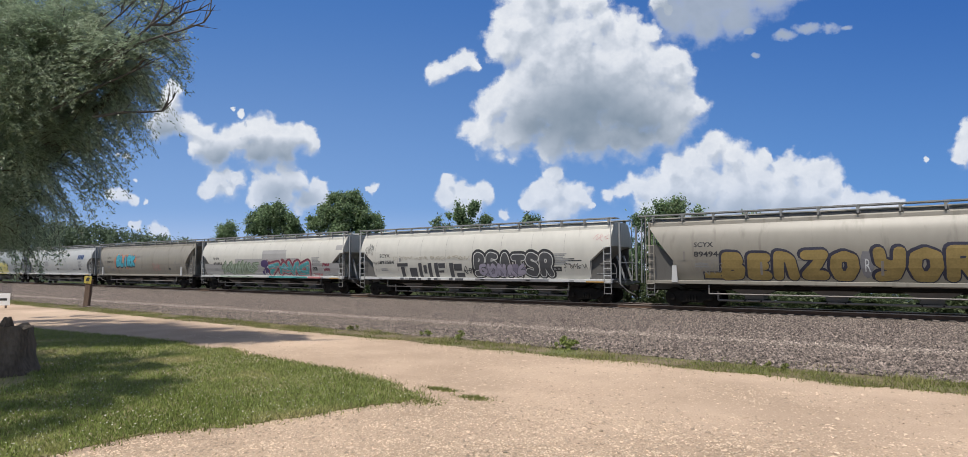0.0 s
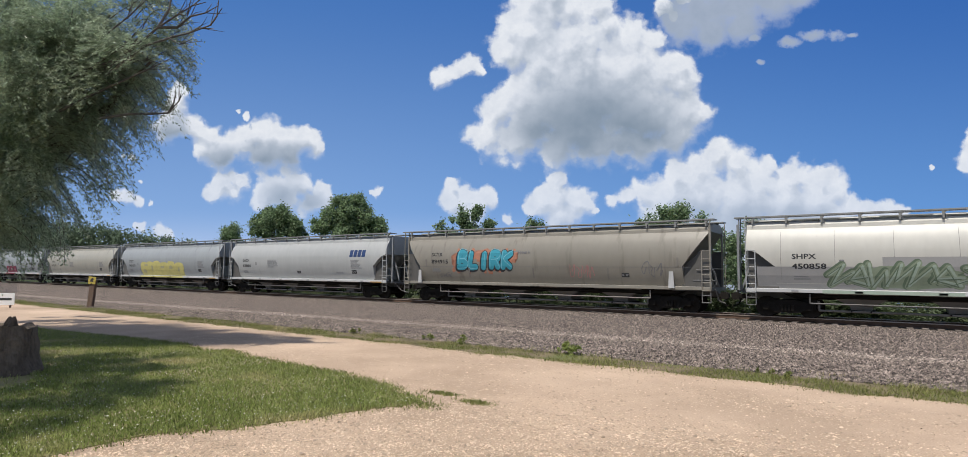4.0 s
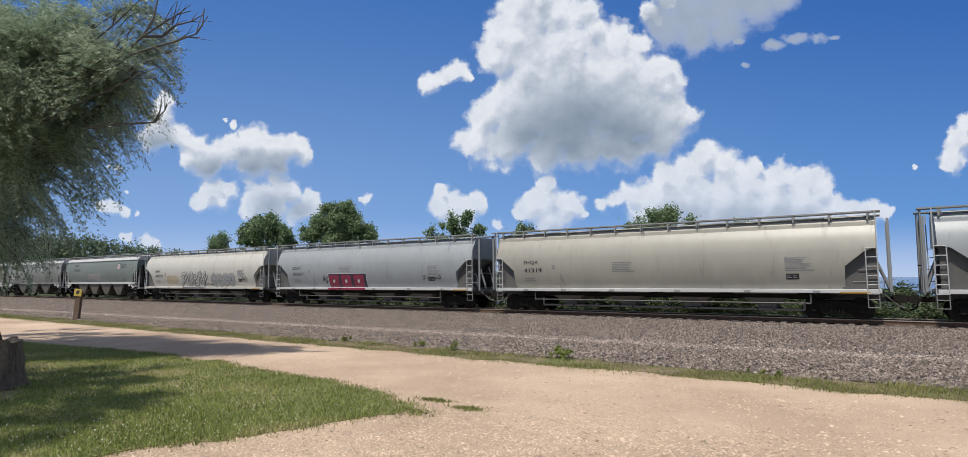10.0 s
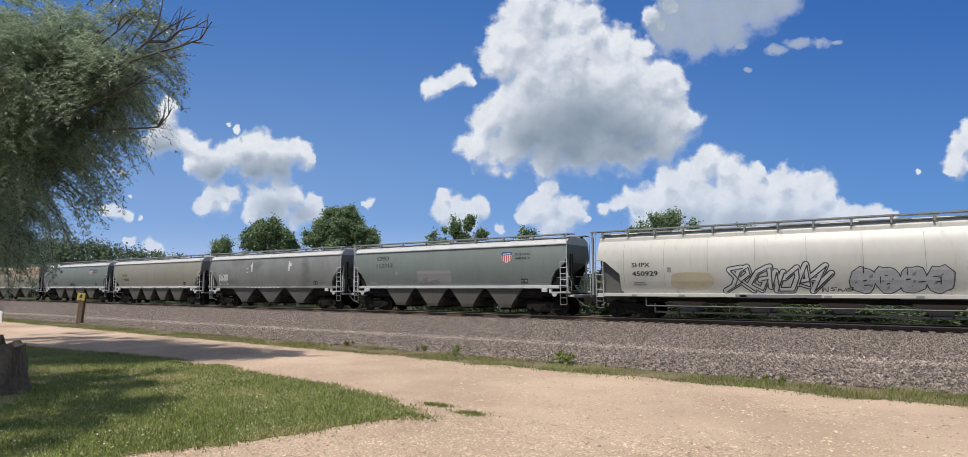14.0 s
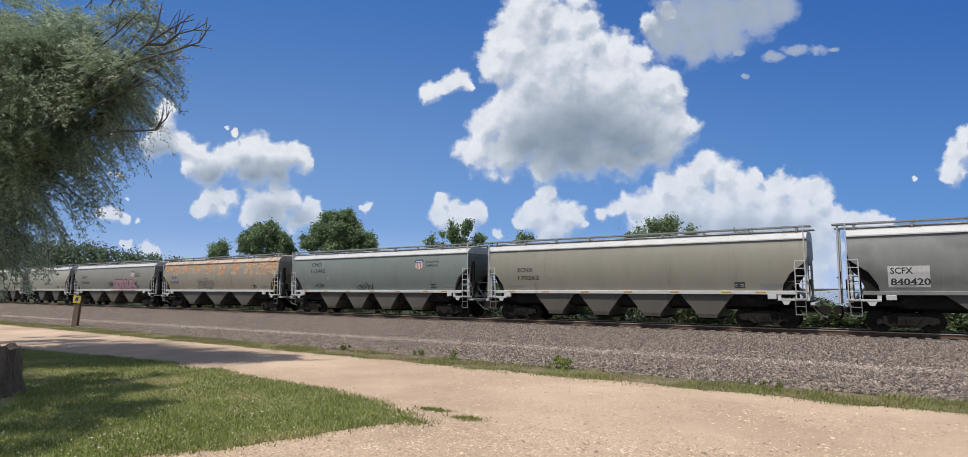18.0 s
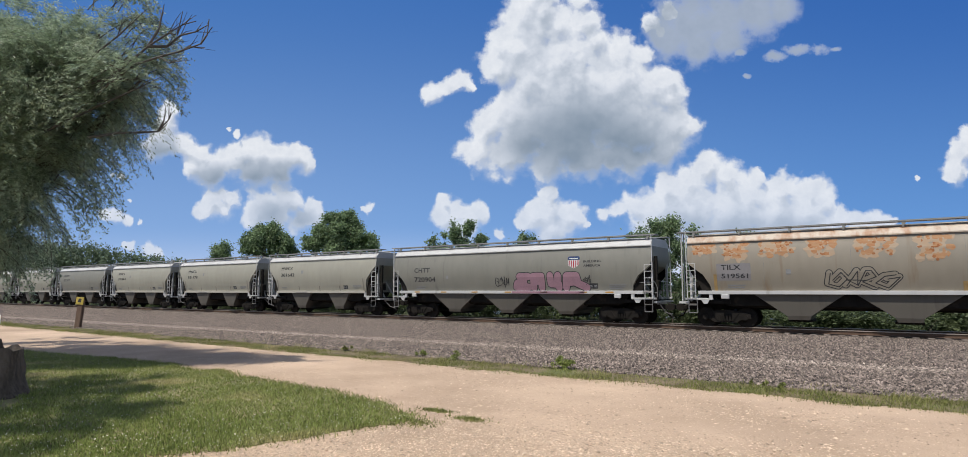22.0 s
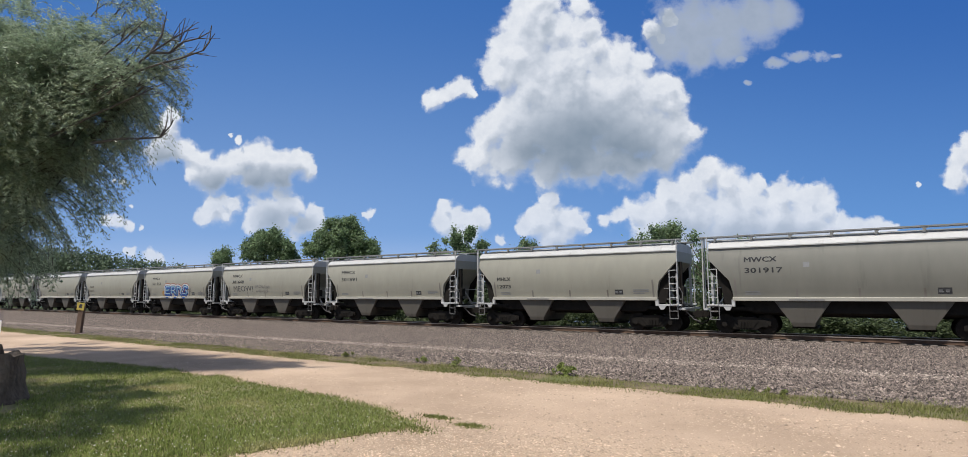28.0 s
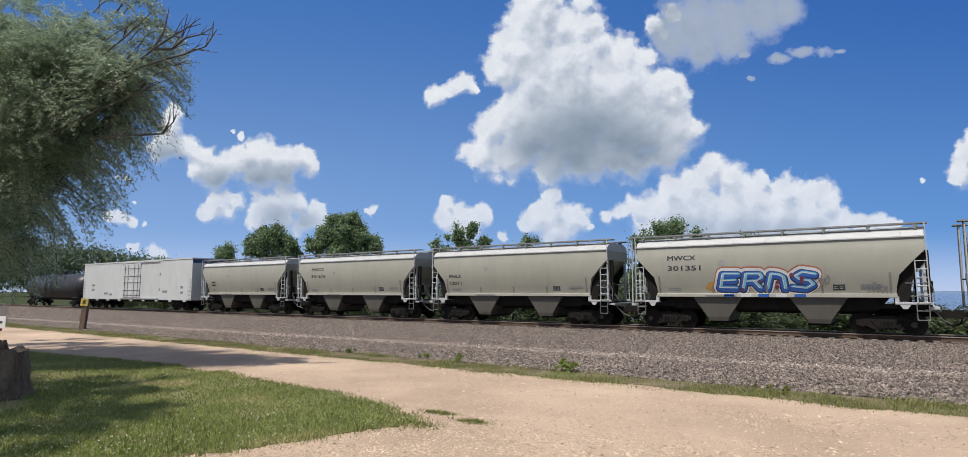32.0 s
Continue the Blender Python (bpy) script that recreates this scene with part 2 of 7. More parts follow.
def sheet(name, xs, ys, mat, lift=0.0, rough=0.0, scale=1.0):
    """Ground laid over a grid of x and y lines; ys may be a function of x."""
    bm = bmesh.new()
    rows = []
    for x in xs:
        col = ys(x) if callable(ys) else ys
        rows.append([bm.verts.new((x, y, float(ground_z(x, y)) + lift + rough * noise.fractal(Vector((x, y, 0)) * scale, 0.8, 2.0, 3))) for y in col])
    for a, b in zip(rows, rows[1:]):
        for i in range(len(a) - 1):
            bm.faces.new((a[i], b[i], b[i + 1], a[i + 1]))
    skirt(bm)
    me = mesh_of(bm, name)
    me.shade_smooth()
    me.set_sharp_from_angle(angle=radians(50))
    return tagged(put(name, me, mat), kind="structure")


# ---- ground ----
far = [-4000, -2000, -1000, -600, -400, -300, -200, -150, -110]
xs_all = far + [float(v) for v in np.arange(-80, 61, 4)] + [80, 110, 150, 300, 800, 2000, 4000]
ys_all = [-4000, -1000, -300, -100, -40, -15, 0, 5, 10, 11.2, 14, 20, 27, 29, 32.5, 35, 38, 42, 50, 60, 80, 110, 160, 300, 800, 2000, 4000]
tagged(sheet("ground", xs_all, ys_all, M["soil"], -0.06), "rough green meadow that reaches the horizon", "ground")


tagged(sheet("water", [-40, -20, 0, 30, 120, 600, 2000], [50, 60, 90, 200, 600, 1500, 2400], M["water"], -0.02), "calm pale water beyond the track", "water")


def wob(x, k=0.0, a=0.12, s=0.9):
    return a * noise.fractal(Vector((x * s, k, 3.1)), 0.7, 2.0, 4)


def road_ys(x):
    far_edge = 10.15 + wob(x, 1.0, 0.08)
    return [-9.0, -5.0, -1.0] + list(np.linspace(1.0, far_edge, 22))


tagged(sheet("gravel_road", np.arange(-90, 42, 0.5), road_ys, M["gravel_road"], 0.0, 0.004, 0.8), "pale tan packed gravel road with wheel tracks", "road")
tagged(sheet("ballast", np.arange(-150, 61, 1.0), lambda x: [10.3] + list(np.linspace(11.0 + wob(x, 4.0, 0.25), 34.0, 40)), M["ballast"], -0.008, 0.012, 1.2), "wide bed of grey-brown crushed stone", "ballast")

path_strip = sheet("dusty_path", np.arange(-70, 16, 0.4), lambda x: list(np.linspace(14.75 + 0.055 * (x + 3) + wob(x, 9.0, 0.2, 0.8), 15.2 + 0.055 * (x + 3) + wob(x, 10.0, 0.25, 0.8), 5)), M["dust"], 0.012, 0.02, 1.5)
tagged(path_strip, "pale dusty strip worn along the ballast", "path")

# ---- track ----
track = tagged(thing("railway_track", (0, TRACK_Y, RAIL_Z)), "straight railway track with rusty rails on wooden ties", "railway track")
RAIL = [(-0.075, -0.18), (0.075, -0.18), (0.075, -0.165), (0.012, -0.145), (0.010, -0.05), (0.036, -0.036), (0.036, -0.006), (0.030, 0.0),
        (-0.030, 0.0), (-0.036, -0.006), (-0.036, -0.036), (-0.010, -0.05), (-0.012, -0.145), (-0.075, -0.165)]
for side in (-0.755, 0.755):
    bm = bmesh.new()
    loft(bm, [[(x, side + a, b) for a, b in RAIL] for x in np.linspace(-700, 130, 84)])
    rail = put("rail", mesh_of(bm, "rail"), M["rail_side"], track)
    bm = bmesh.new()
    box(bm, -700, 130, side - 0.039, side + 0.039, -0.034, 0.004)
    put("railhead", mesh_of(bm, "railhead"), M["rail_head"], rail, None, "bright worn running surface")


def build_tie(bm):
    box(bm, -0.115, 0.115, -1.32, 1.32, -0.36, -0.185, 0.012)


tie_me = shared("tie", build_tie)
for i in range(290):
    x = 34 - i * 0.52
    put("tie", tie_me, M["tie"], track, pose(x + random.uniform(-0.02, 0.02), random.uniform(-0.06, 0.06), random.uniform(-0.012, 0.006), 0, 0, random.uniform(-1, 1)))

# ---- plants ----
def leaves(name, centres, spread, count, size, mat, parent, slim=0.45, droop=0.0, seed=1, per=28):
    """A crown: many small leaves gathered in clumps round the given centres (x, y, z, radius)."""
    g = np.random.default_rng(seed)
    c = np.array(centres, dtype=float)
    w = c[:, 3] ** 2
    which = g.choice(len(c), size=max(8, count // per), p=w / w.sum())
    d = g.normal(size=(len(which), 3))
    d /= np.linalg.norm(d, axis=1)[:, None]
    rad = g.uniform(0.25, 1.0, len(which)) ** 0.45
    clump = c[which, :3] + d * (rad * c[which, 3])[:, None]
    k = g.integers(0, len(clump), count)
    p = clump[k] + g.normal(size=(count, 3)) * (spread * (0.5 + 0.5 * g.random(count)))[:, None]
    p[:, 2] -= droop * spread * 1.6 * g.random(count)
    along = g.normal(size=(count, 3))
    along[:, 2] -= droop
    along /= np.linalg.norm(along, axis=1)[:, None]
    side = np.cross(along, g.normal(size=(count, 3)))
    side /= np.linalg.norm(side, axis=1)[:, None] + 1e-9
    s = size * g.uniform(0.6, 1.35, count)[:, None]
    a, b = p - along * s, p + along * s
    e = side * s * slim
    v = np.stack([a, p + e, b, p - e], axis=1)
    return put(name, quads_mesh(name, v), mat, parent)


def limb(bm, pts, r0, r1, seg=7):
    rings = []
    pts = [Vector(p) for p in pts]
    for i, p in enumerate(pts):
        d = (pts[min(i + 1, len(pts) - 1)] - pts[max(i - 1, 0)]).normalized()
        q = d.to_track_quat("Z", "Y")
        r = r0 + (r1 - r0) * i / (len(pts) - 1)
        rings.append([p + q @ Vector((r * math.cos(TAU * j / seg), r * math.sin(TAU * j / seg), 0)) for j in range(seg)])
    loft(bm, rings)


def bent(a, b, sag, k=5):
    a, b = Vector(a), Vector(b)
    out = []
    for i in range(k + 1):
        t = i / k
        p = a.lerp(b, t)
        p += Vector((noise.noise(p * 0.9), noise.noise(p * 0.9 + Vector((7, 0, 0))), 0)) * sag * math.sin(math.pi * t)
        out.append(p)
    return out


def tree(name, label, base, height, blobs, count, size, mat, spread=0.5, seed=1, trunk_r=0.25, droop=0.0, slim=0.45, bark=None):
    """A tapered trunk, limbs into each part of the crown, and the crown of clumped leaves. Blobs are in the tree's space."""
    t = tagged(thing(name, base), label, "tree")
    bm = bmesh.new()
    limb(bm, bent((0, 0, -0.3), (0, 0, height * 0.55), height * 0.05), trunk_r, trunk_r * 0.45, 9)
    put("trunk", mesh_of(bm, "trunk", 60), bark or M["bark"], t)
    for bx, by, bz, br in blobs[:14]:
        bm = bmesh.new()
        start = (0, 0, min(height * 0.5, max(height * 0.22, bz * 0.45)))
        limb(bm, bent(start, (bx, by, bz), br * 0.35), trunk_r * 0.38, trunk_r * 0.08, 6)
        put("limb", mesh_of(bm, "limb", 60), bark or M["bark"], t)
    leaves("crown", blobs, spread, count, size, mat, t, slim, droop, seed, 240 if droop else 100)
    return t


def local(blobs, base):
    return [(x - base[0], y - base[1], z - base[2], r) for x, y, z, r in blobs]


# the willow beside the road
WILLOW = (-17.6, 4.3, 0.0)
willow_blobs = [(-17.48, 3.91, 7.34, 1.59), (-15.27, 4.32, 7.09, 1.13), (-13.86, 4.76, 6.56, 0.91), (-13.25, 5.14, 7.01, 0.67), (-12.62, 5.21, 6.04, 0.55), (-12.24, 5.32, 6.37, 0.35), (-11.96, 5.44, 5.84, 0.30), (-13.47, 5.11, 5.59, 0.78), (-15.11, 4.68, 5.50, 1.14), (-17.31, 4.19, 5.47, 1.59), (-12.60, 5.28, 5.35, 0.38), (-14.42, 4.87, 4.83, 0.66), (-15.56, 4.49, 4.02, 0.89), (-16.90, 4.07, 3.53, 1.34), (-15.31, 4.53, 2.92, 0.53), (-14.73, 4.64, 3.75, 0.39), (-15.62, 4.39, 2.12, 0.53), (-17.07, 4.07, 2.14, 0.98), (-13.44, 4.43, 5.84, 0.69), (-14.10, 4.09, 4.55, 0.74), (-14.35, 3.80, 5.90, 1.06), (-14.91, 3.90, 2.97, 0.83)]
# unseen boughs added to shade the lawn and the road, thinner than the crown
SHADE_BOUGHS = [(-12.3, -1.15, 8.0, 1.5), (-14.0, -0.75, 8.3, 1.3), (-15.1, 0.05, 8.2, 1.3), (-11.0, -1.65, 8.4, 1.1), (-9.8, -2.75, 8.3, 1.2), (-8.7, -3.65, 8.4, 1.0), (-12.6, -3.15, 8.5, 1.5), (-9.7, -0.35, 8.0, 1.0), (-10.6, 0.05, 8.0, 1.0), (-11.6, 0.15, 8.0, 1.1), (-12.6, 0.05, 8.0, 1.1), (-8.7, -0.95, 8.0, 0.8), (-10.3, -1.55, 8.0, 1.0), (-11.0, 1.05, 8.0, 0.7), (-9.8, 0.45, 8.0, 0.7), (-9.0, -0.35, 8.0, 0.6), (-10.2, -0.55, 8.0, 0.7), (-8.4, -0.55, 8.0, 0.5), (-12.2, 0.45, 8.0, 0.7), (-11.4, -0.25, 8.0, 0.7), (-8.0, -1.25, 8.0, 0.5), (-7.2, -1.75, 8.0, 0.55), (-7.9, -1.55, 8.0, 0.6), (-8.6, -1.75, 8.0, 0.6), (-8.2, -2.45, 8.0, 0.6), (-11.6, -0.95, 8.0, 0.8), (-21.0, 3.05, 8.0, 1.6), (-19.5, 3.55, 8.0, 1.5), (-22.5, 3.85, 8.0, 1.3), (-19.0, 2.75, 7.5, 1.3)]


def sprays(name, blobs, count, size, parent, seed, per=40, reach=0.75, deep=0.45):
    """Leafy shoots that arch out of the given parts of a crown and hang at their tips; narrow leaves stand on both
    sides of each shoot."""
    g = np.random.default_rng(seed)
    c = np.array(blobs, dtype=float)
    w = c[:, 3] ** 2
    which = g.choice(len(c), size=count, p=w / w.sum())
    d = g.normal(size=(count, 3))
    d /= np.linalg.norm(d, axis=1)[:, None]
    knots = c[which, :3] + d * (c[which, 3] * (g.uniform(deep, 1.0, count) ** 0.7) * 0.85)[:, None]
    pick = g.integers(0, max(40, count // 18), count)
    root, d = knots[pick] + g.normal(0, 0.10, (count, 3)), d[pick]
    go = d * np.array((1.0, 1.0, 0.55)) + g.normal(0, 0.35, (count, 3)) + np.array((0.25, 0.05, 0.12))
    go /= np.linalg.norm(go, axis=1)[:, None]
    ln_ = reach * g.uniform(0.5, 1.3, count)
    t = np.tile(np.linspace(0.08, 1.0, per), (count, 1)) + g.normal(0, 0.02, (count, per))
    p = root[:, None, :] + go[:, None, :] * (t * ln_[:, None])[..., None]
    p[..., 2] -= (0.42 * ln_)[:, None] * t ** 2
    dirn = np.repeat(go[:, None, :], per, 1)
    dirn[..., 2] -= 0.84 * t
    dirn /= np.linalg.norm(dirn, axis=2)[..., None]
    flat = np.cross(dirn, np.array((0.0, 0.0, 1.0)))
    flat /= np.linalg.norm(flat, axis=2)[..., None] + 1e-6
    hand_ = np.where(np.arange(per) % 2 == 0, 1.0, -1.0)[None, :, None]
    along = dirn * 0.8 + flat * hand_ * 0.75 + g.normal(0, 0.25, (count, per, 3)) - np.array((0, 0, 0.18))
    along /= np.linalg.norm(along, axis=2)[..., None]
    up = np.array((0.0, 0.0, 1.0)) + g.normal(0, 0.5, (count, per, 3))
    side = np.cross(along, up)
    side /= np.linalg.norm(side, axis=2)[..., None] + 1e-6
    s = (size * g.uniform(0.6, 1.3, (count, per)))[..., None]
    p = p + along * s * 0.9 + g.normal(0, 0.02, (count, per, 3))
    v = np.stack([p - along * s, p + side * s * 0.21, p + along * s, p - side * s * 0.21], axis=2)
    return tagged(put(name, quads_mesh(name, v.reshape(-1, 3)), M["leaf_willow"], parent), kind="stuff")


willow = tree("willow_tree", "large leafy willow with hanging branches and bare dead twigs", WILLOW, 7.0, local([(x - (0.5 if z < 4.2 else 0.0), y, z + (0.3 if z < 3.2 else 0.0), r) for x, y, z, r in willow_blobs], WILLOW), 60000, 0.04, M["leaf_willow"], 0.24, 5, 0.34, 0.25, 0.30)
# the low boughs are shorter
crown = [(x - (0.45 if z < 4.2 else 0.0), y, z + (0.50 if z < 3.2 else 0.0), r * (0.85 if z < 4.2 else 1.0)) for x, y, z, r in willow_blobs]
sprays("foliage", local(crown, WILLOW), 9400, 0.038, willow, 6, 44)
sprays("foliage", local(SHADE_BOUGHS, WILLOW), 2800, 0.055, willow, 7, 40, 0.8, 0.1)
# long hanging sprays at the rim of the crown: root and tip of each
SPRAYS = [(-12.60, 5.17, 6.60, 0.01), (-11.33, 5.85, 6.25, 0.01), (-12.61, 5.20, 6.22, 0.01), (-11.31, 5.89, 5.81, 0.01), (-12.83, 5.07, 5.91, 0.01), (-11.44, 5.83, 5.51, 0.01), (-12.94, 5.01, 5.72, 0.01), (-11.72, 5.67, 5.14, 0.01), (-13.26, 4.92, 5.50, 0.01), (-11.87, 5.60, 4.80, 0.01), (-13.48, 4.79, 5.25, 0.01), (-12.16, 5.53, 4.47, 0.01), (-13.70, 4.78, 4.90, 0.01), (-12.26, 5.49, 4.22, 0.01), (-14.03, 4.68, 4.79, 0.01), (-12.70, 5.32, 4.16, 0.01), (-14.15, 4.63, 4.47, 0.01), (-12.56, 5.47, 3.50, 0.01), (-14.22, 4.61, 4.22, 0.01), (-12.67, 5.41, 3.28, 0.01), (-14.49, 4.54, 4.04, 0.01), (-12.90, 5.39, 2.96, 0.01), (-14.55, 4.52, 3.78, 0.01), (-13.24, 5.17, 2.83, 0.01), (-14.83, 4.46, 3.54, 0.01), (-13.56, 5.07, 2.66, 0.01), (-15.19, 4.37, 3.16, 0.01), (-13.84, 5.03, 2.30, 0.01), (-15.31, 4.32, 2.77, 0.01), (-14.32, 4.85, 1.85, 0.01), (-15.54, 4.19, 2.51, 0.01), (-14.71, 4.60, 1.59, 0.01), (-12.79, 5.12, 7.02, 0.01), (-11.65, 5.70, 6.71, 0.01), (-13.07, 4.98, 7.56, 0.01), (-11.83, 5.65, 7.20, 0.01), (-13.69, 4.77, 5.15, 0.01), (-12.91, 5.19, 3.91, 0.01), (-14.05, 4.71, 4.28, 0.01), (-13.09, 5.23, 3.36, 0.01)]
gs = np.random.default_rng(17)
for i in range(0, len(SPRAYS), 2):
    bm = bmesh.new()
    quads = []
    for k in range(5):
        a = np.array(SPRAYS[i][:3]) - WILLOW + gs.normal(0, 0.22, 3)
        c = np.array(SPRAYS[i + 1][:3]) - WILLOW + gs.normal(0, 0.16, 3)
        lift = np.array((0.08 * gs.normal(), 0.08 * gs.normal(), 0.30 + 0.3 * gs.random()))
        t = np.linspace(0, 1, 9)[:, None]
        limb(bm, [tuple(p) for p in a + (c - a) * t + lift * 4 * t * (1 - t)], 0.012, 0.003, 4)
        m = 250
        t = gs.uniform(0.1, 1.0, m)[:, None] ** 0.8
        p = a + (c - a) * t + lift * 4 * t * (1 - t) + gs.normal(0, 0.05, (m, 3))
        along = (c - a) / np.linalg.norm(c - a) + gs.normal(0, 0.8, (m, 3)) - np.array((0, 0, 0.25))
        along /= np.linalg.norm(along, axis=1)[:, None]
        side = np.cross(along, gs.normal(size=(m, 3)))
        side /= np.linalg.norm(side, axis=1)[:, None]
        s = gs.uniform(0.024, 0.046, m)[:, None]
        quads.append(np.stack([p - along * s, p + side * s * 0.3, p + along * s, p - side * s * 0.3], axis=1))
    twigs = put("branchlet", mesh_of(bm, "branchlet"), M["bark"], willow)
    put("hanging_spray", quads_mesh("hanging_spray", np.concatenate(quads)), M["leaf_willow"], twigs)
# bare twigs that stand out of the crown, and grey branches inside it
for k, line in enumerate((
        [(-12.74, 4.83, 5.53, 0.01), (-12.16, 5.08, 5.93, 0.01), (-11.55, 5.34, 6.40, 0.01), (-11.12, 5.51, 6.63, 0.01), (-10.90, 5.65, 6.79, 0.01), (-10.68, 5.79, 6.86, 0.01)],
        [(-12.54, 4.86, 5.47, 0.01), (-11.81, 5.19, 6.02, 0.01), (-11.36, 5.49, 6.20, 0.01), (-10.96, 5.65, 6.26, 0.01), (-10.62, 5.87, 6.41, 0.01), (-10.42, 5.98, 6.75, 0.01)],
        [(-11.55, 5.34, 6.40, 0.01), (-11.25, 5.55, 6.40, 0.01), (-10.93, 5.64, 6.58, 0.01), (-10.69, 5.80, 6.65, 0.01), (-10.48, 5.93, 6.79, 0.01)],
        [(-10.96, 5.65, 6.26, 0.01), (-10.80, 5.75, 6.36, 0.01), (-10.56, 5.92, 6.34, 0.01)],
        [(-10.62, 5.87, 6.41, 0.01), (-10.51, 5.93, 6.58, 0.01), (-10.47, 5.93, 6.91, 0.01)],
        [(-11.12, 5.51, 6.63, 0.01), (-10.98, 5.60, 6.58, 0.01), (-10.89, 5.63, 7.05, 0.01)],
        [(-11.39, 5.47, 6.20, 0.01), (-11.12, 5.55, 6.03, 0.01), (-10.92, 5.68, 6.13, 0.01)],
        [(-11.55, 5.34, 6.40, 0.01), (-11.37, 5.44, 6.76, 0.01), (-11.27, 5.46, 7.24, 0.01)],
        [(-13.48, 4.39, 4.77, 0.01), (-12.55, 4.88, 5.23, 0.01), (-11.73, 5.29, 5.58, 0.01), (-11.34, 5.53, 5.80, 0.01)],
        [(-12.77, 4.88, 4.65, 0.01), (-12.27, 5.22, 4.75, 0.01), (-11.94, 5.44, 4.75, 0.01), (-11.55, 5.61, 4.75, 0.01), (-11.36, 5.72, 4.99, 0.01), (-11.31, 5.73, 5.14, 0.01)],
        [(-11.55, 5.61, 4.75, 0.01), (-11.44, 5.66, 4.93, 0.01), (-11.41, 5.67, 5.09, 0.01)],
        [(-13.22, 4.44, 6.24, 0.01), (-12.61, 4.75, 6.20, 0.01), (-12.09, 5.06, 6.69, 0.01), (-11.67, 5.31, 7.17, 0.01)],
        [(-13.66, 4.23, 5.14, 0.01), (-12.84, 4.65, 5.59, 0.01), (-12.22, 5.03, 6.08, 0.01), (-11.85, 5.24, 6.56, 0.01)],
        [(-13.25, 4.48, 5.50, 0.01), (-12.33, 4.98, 5.81, 0.01), (-11.88, 5.29, 5.78, 0.01), (-11.57, 5.49, 5.96, 0.01)],
        [(-13.85, 4.07, 5.50, 0.01), (-13.27, 4.41, 6.24, 0.01), (-13.14, 4.44, 6.85, 0.01)])):
    bm = bmesh.new()
    limb(bm, [(x - WILLOW[0], y - WILLOW[1], z - WILLOW[2]) for x, y, z, r in line], 0.030 if k not in (3, 4, 5, 6, 10) else 0.018, 0.007, 6)
    gt = random.Random(700 + k)
    for i in range(1, len(line) - 1):
        for _ in range(2):
            q = Vector(line[i][:3]) - Vector(WILLOW)
            way = (Vector(line[i + 1][:3]) - Vector(line[i][:3])).normalized() + Vector((gt.uniform(-0.5, 0.5), gt.uniform(-0.4, 0.4), gt.uniform(-0.5, 0.9)))
            far_end = q + way.normalized() * gt.uniform(0.2, 0.55)
            limb(bm, [q, q.lerp(far_end, 0.5) + Vector((0, 0, gt.uniform(-0.03, 0.05))), far_end], 0.010, 0.003, 4)
    put("dead_twig", mesh_of(bm, "dead_twig"), M["dead_wood"], willow, None, "bare grey twig")

# trees behind the track
def wood_tree(name, label, px, count, size, mat, spread, seed, trunk_r):
    bx = sum(b[0] for b in px) / len(px)
    by = sum(b[1] for b in px) / len(px)
    base = (bx, by, -0.8)
    g = random.Random(seed)
    px = [(x, y, z, r * 0.72) for x, y, z, r in px]
    for x, y, z, r in list(px):
        for _ in range(7):
            a = g.uniform(-0.5, 3.6)
            q = g.uniform(0.7, 1.15)
            px.append((x + r * math.cos(a) * q, y + g.uniform(-0.7, 0.3) * r, z + r * math.sin(a) * q, r * g.uniform(0.14, 0.36)))
    return tree(name, label, base, max(b[2] for b in px) + 0.8, local(px, base), count, size, mat, spread, seed, trunk_r)


wood_tree("tree", "broad round dark green deciduous tree behind the track", [(-79.93, 71.88, 12.40, 3.60), (-82.75, 70.03, 11.28, 2.92), (-77.19, 73.85, 11.29, 3.15), (-79.86, 71.78, 14.08, 2.02), (-75.87, 74.90, 9.61, 2.47), (-84.20, 69.18, 9.59, 2.02), (-80.08, 72.11, 8.48, 4.50), (-78.49, 72.76, 13.53, 2.25)], 30000, 0.24, M["leaf_dark"], 0.5, 11, 0.5)
wood_tree("tree", "pair of leafy green treetops behind the track", [(-92.01, 63.67, 11.27, 2.25), (-93.45, 62.80, 9.92, 2.02), (-90.14, 64.91, 11.83, 1.57), (-88.53, 66.14, 10.37, 1.80), (-91.17, 64.44, 9.03, 2.92), (-87.95, 66.70, 8.47, 2.02), (-94.45, 62.26, 8.12, 1.80)], 18000, 0.24, M["leaf_dark"], 0.5, 12, 0.4)
wood_tree("tree", "small leafy treetop behind the track", [(-98.80, 59.26, 8.34, 1.12), (-97.20, 60.32, 8.79, 1.01), (-97.90, 59.95, 7.45, 1.57)], 5000, 0.2, M["leaf_dark"], 0.55, 13, 0.25)
wood_tree("tree", "young tree with upright shoots behind the track", [(-37.10, 49.43, 7.35, 0.80), (-35.82, 50.26, 7.88, 0.60), (-38.20, 48.69, 7.22, 0.53), (-39.31, 47.96, 6.82, 0.53), (-37.23, 49.26, 8.34, 0.40), (-35.80, 50.22, 8.54, 0.33), (-34.93, 50.96, 6.96, 0.60), (-36.89, 49.72, 5.70, 1.59), (-38.55, 48.61, 5.36, 1.33), (-35.28, 50.88, 5.04, 1.33)], 11000, 0.16, M["leaf_dark"], 0.3, 14, 0.14)
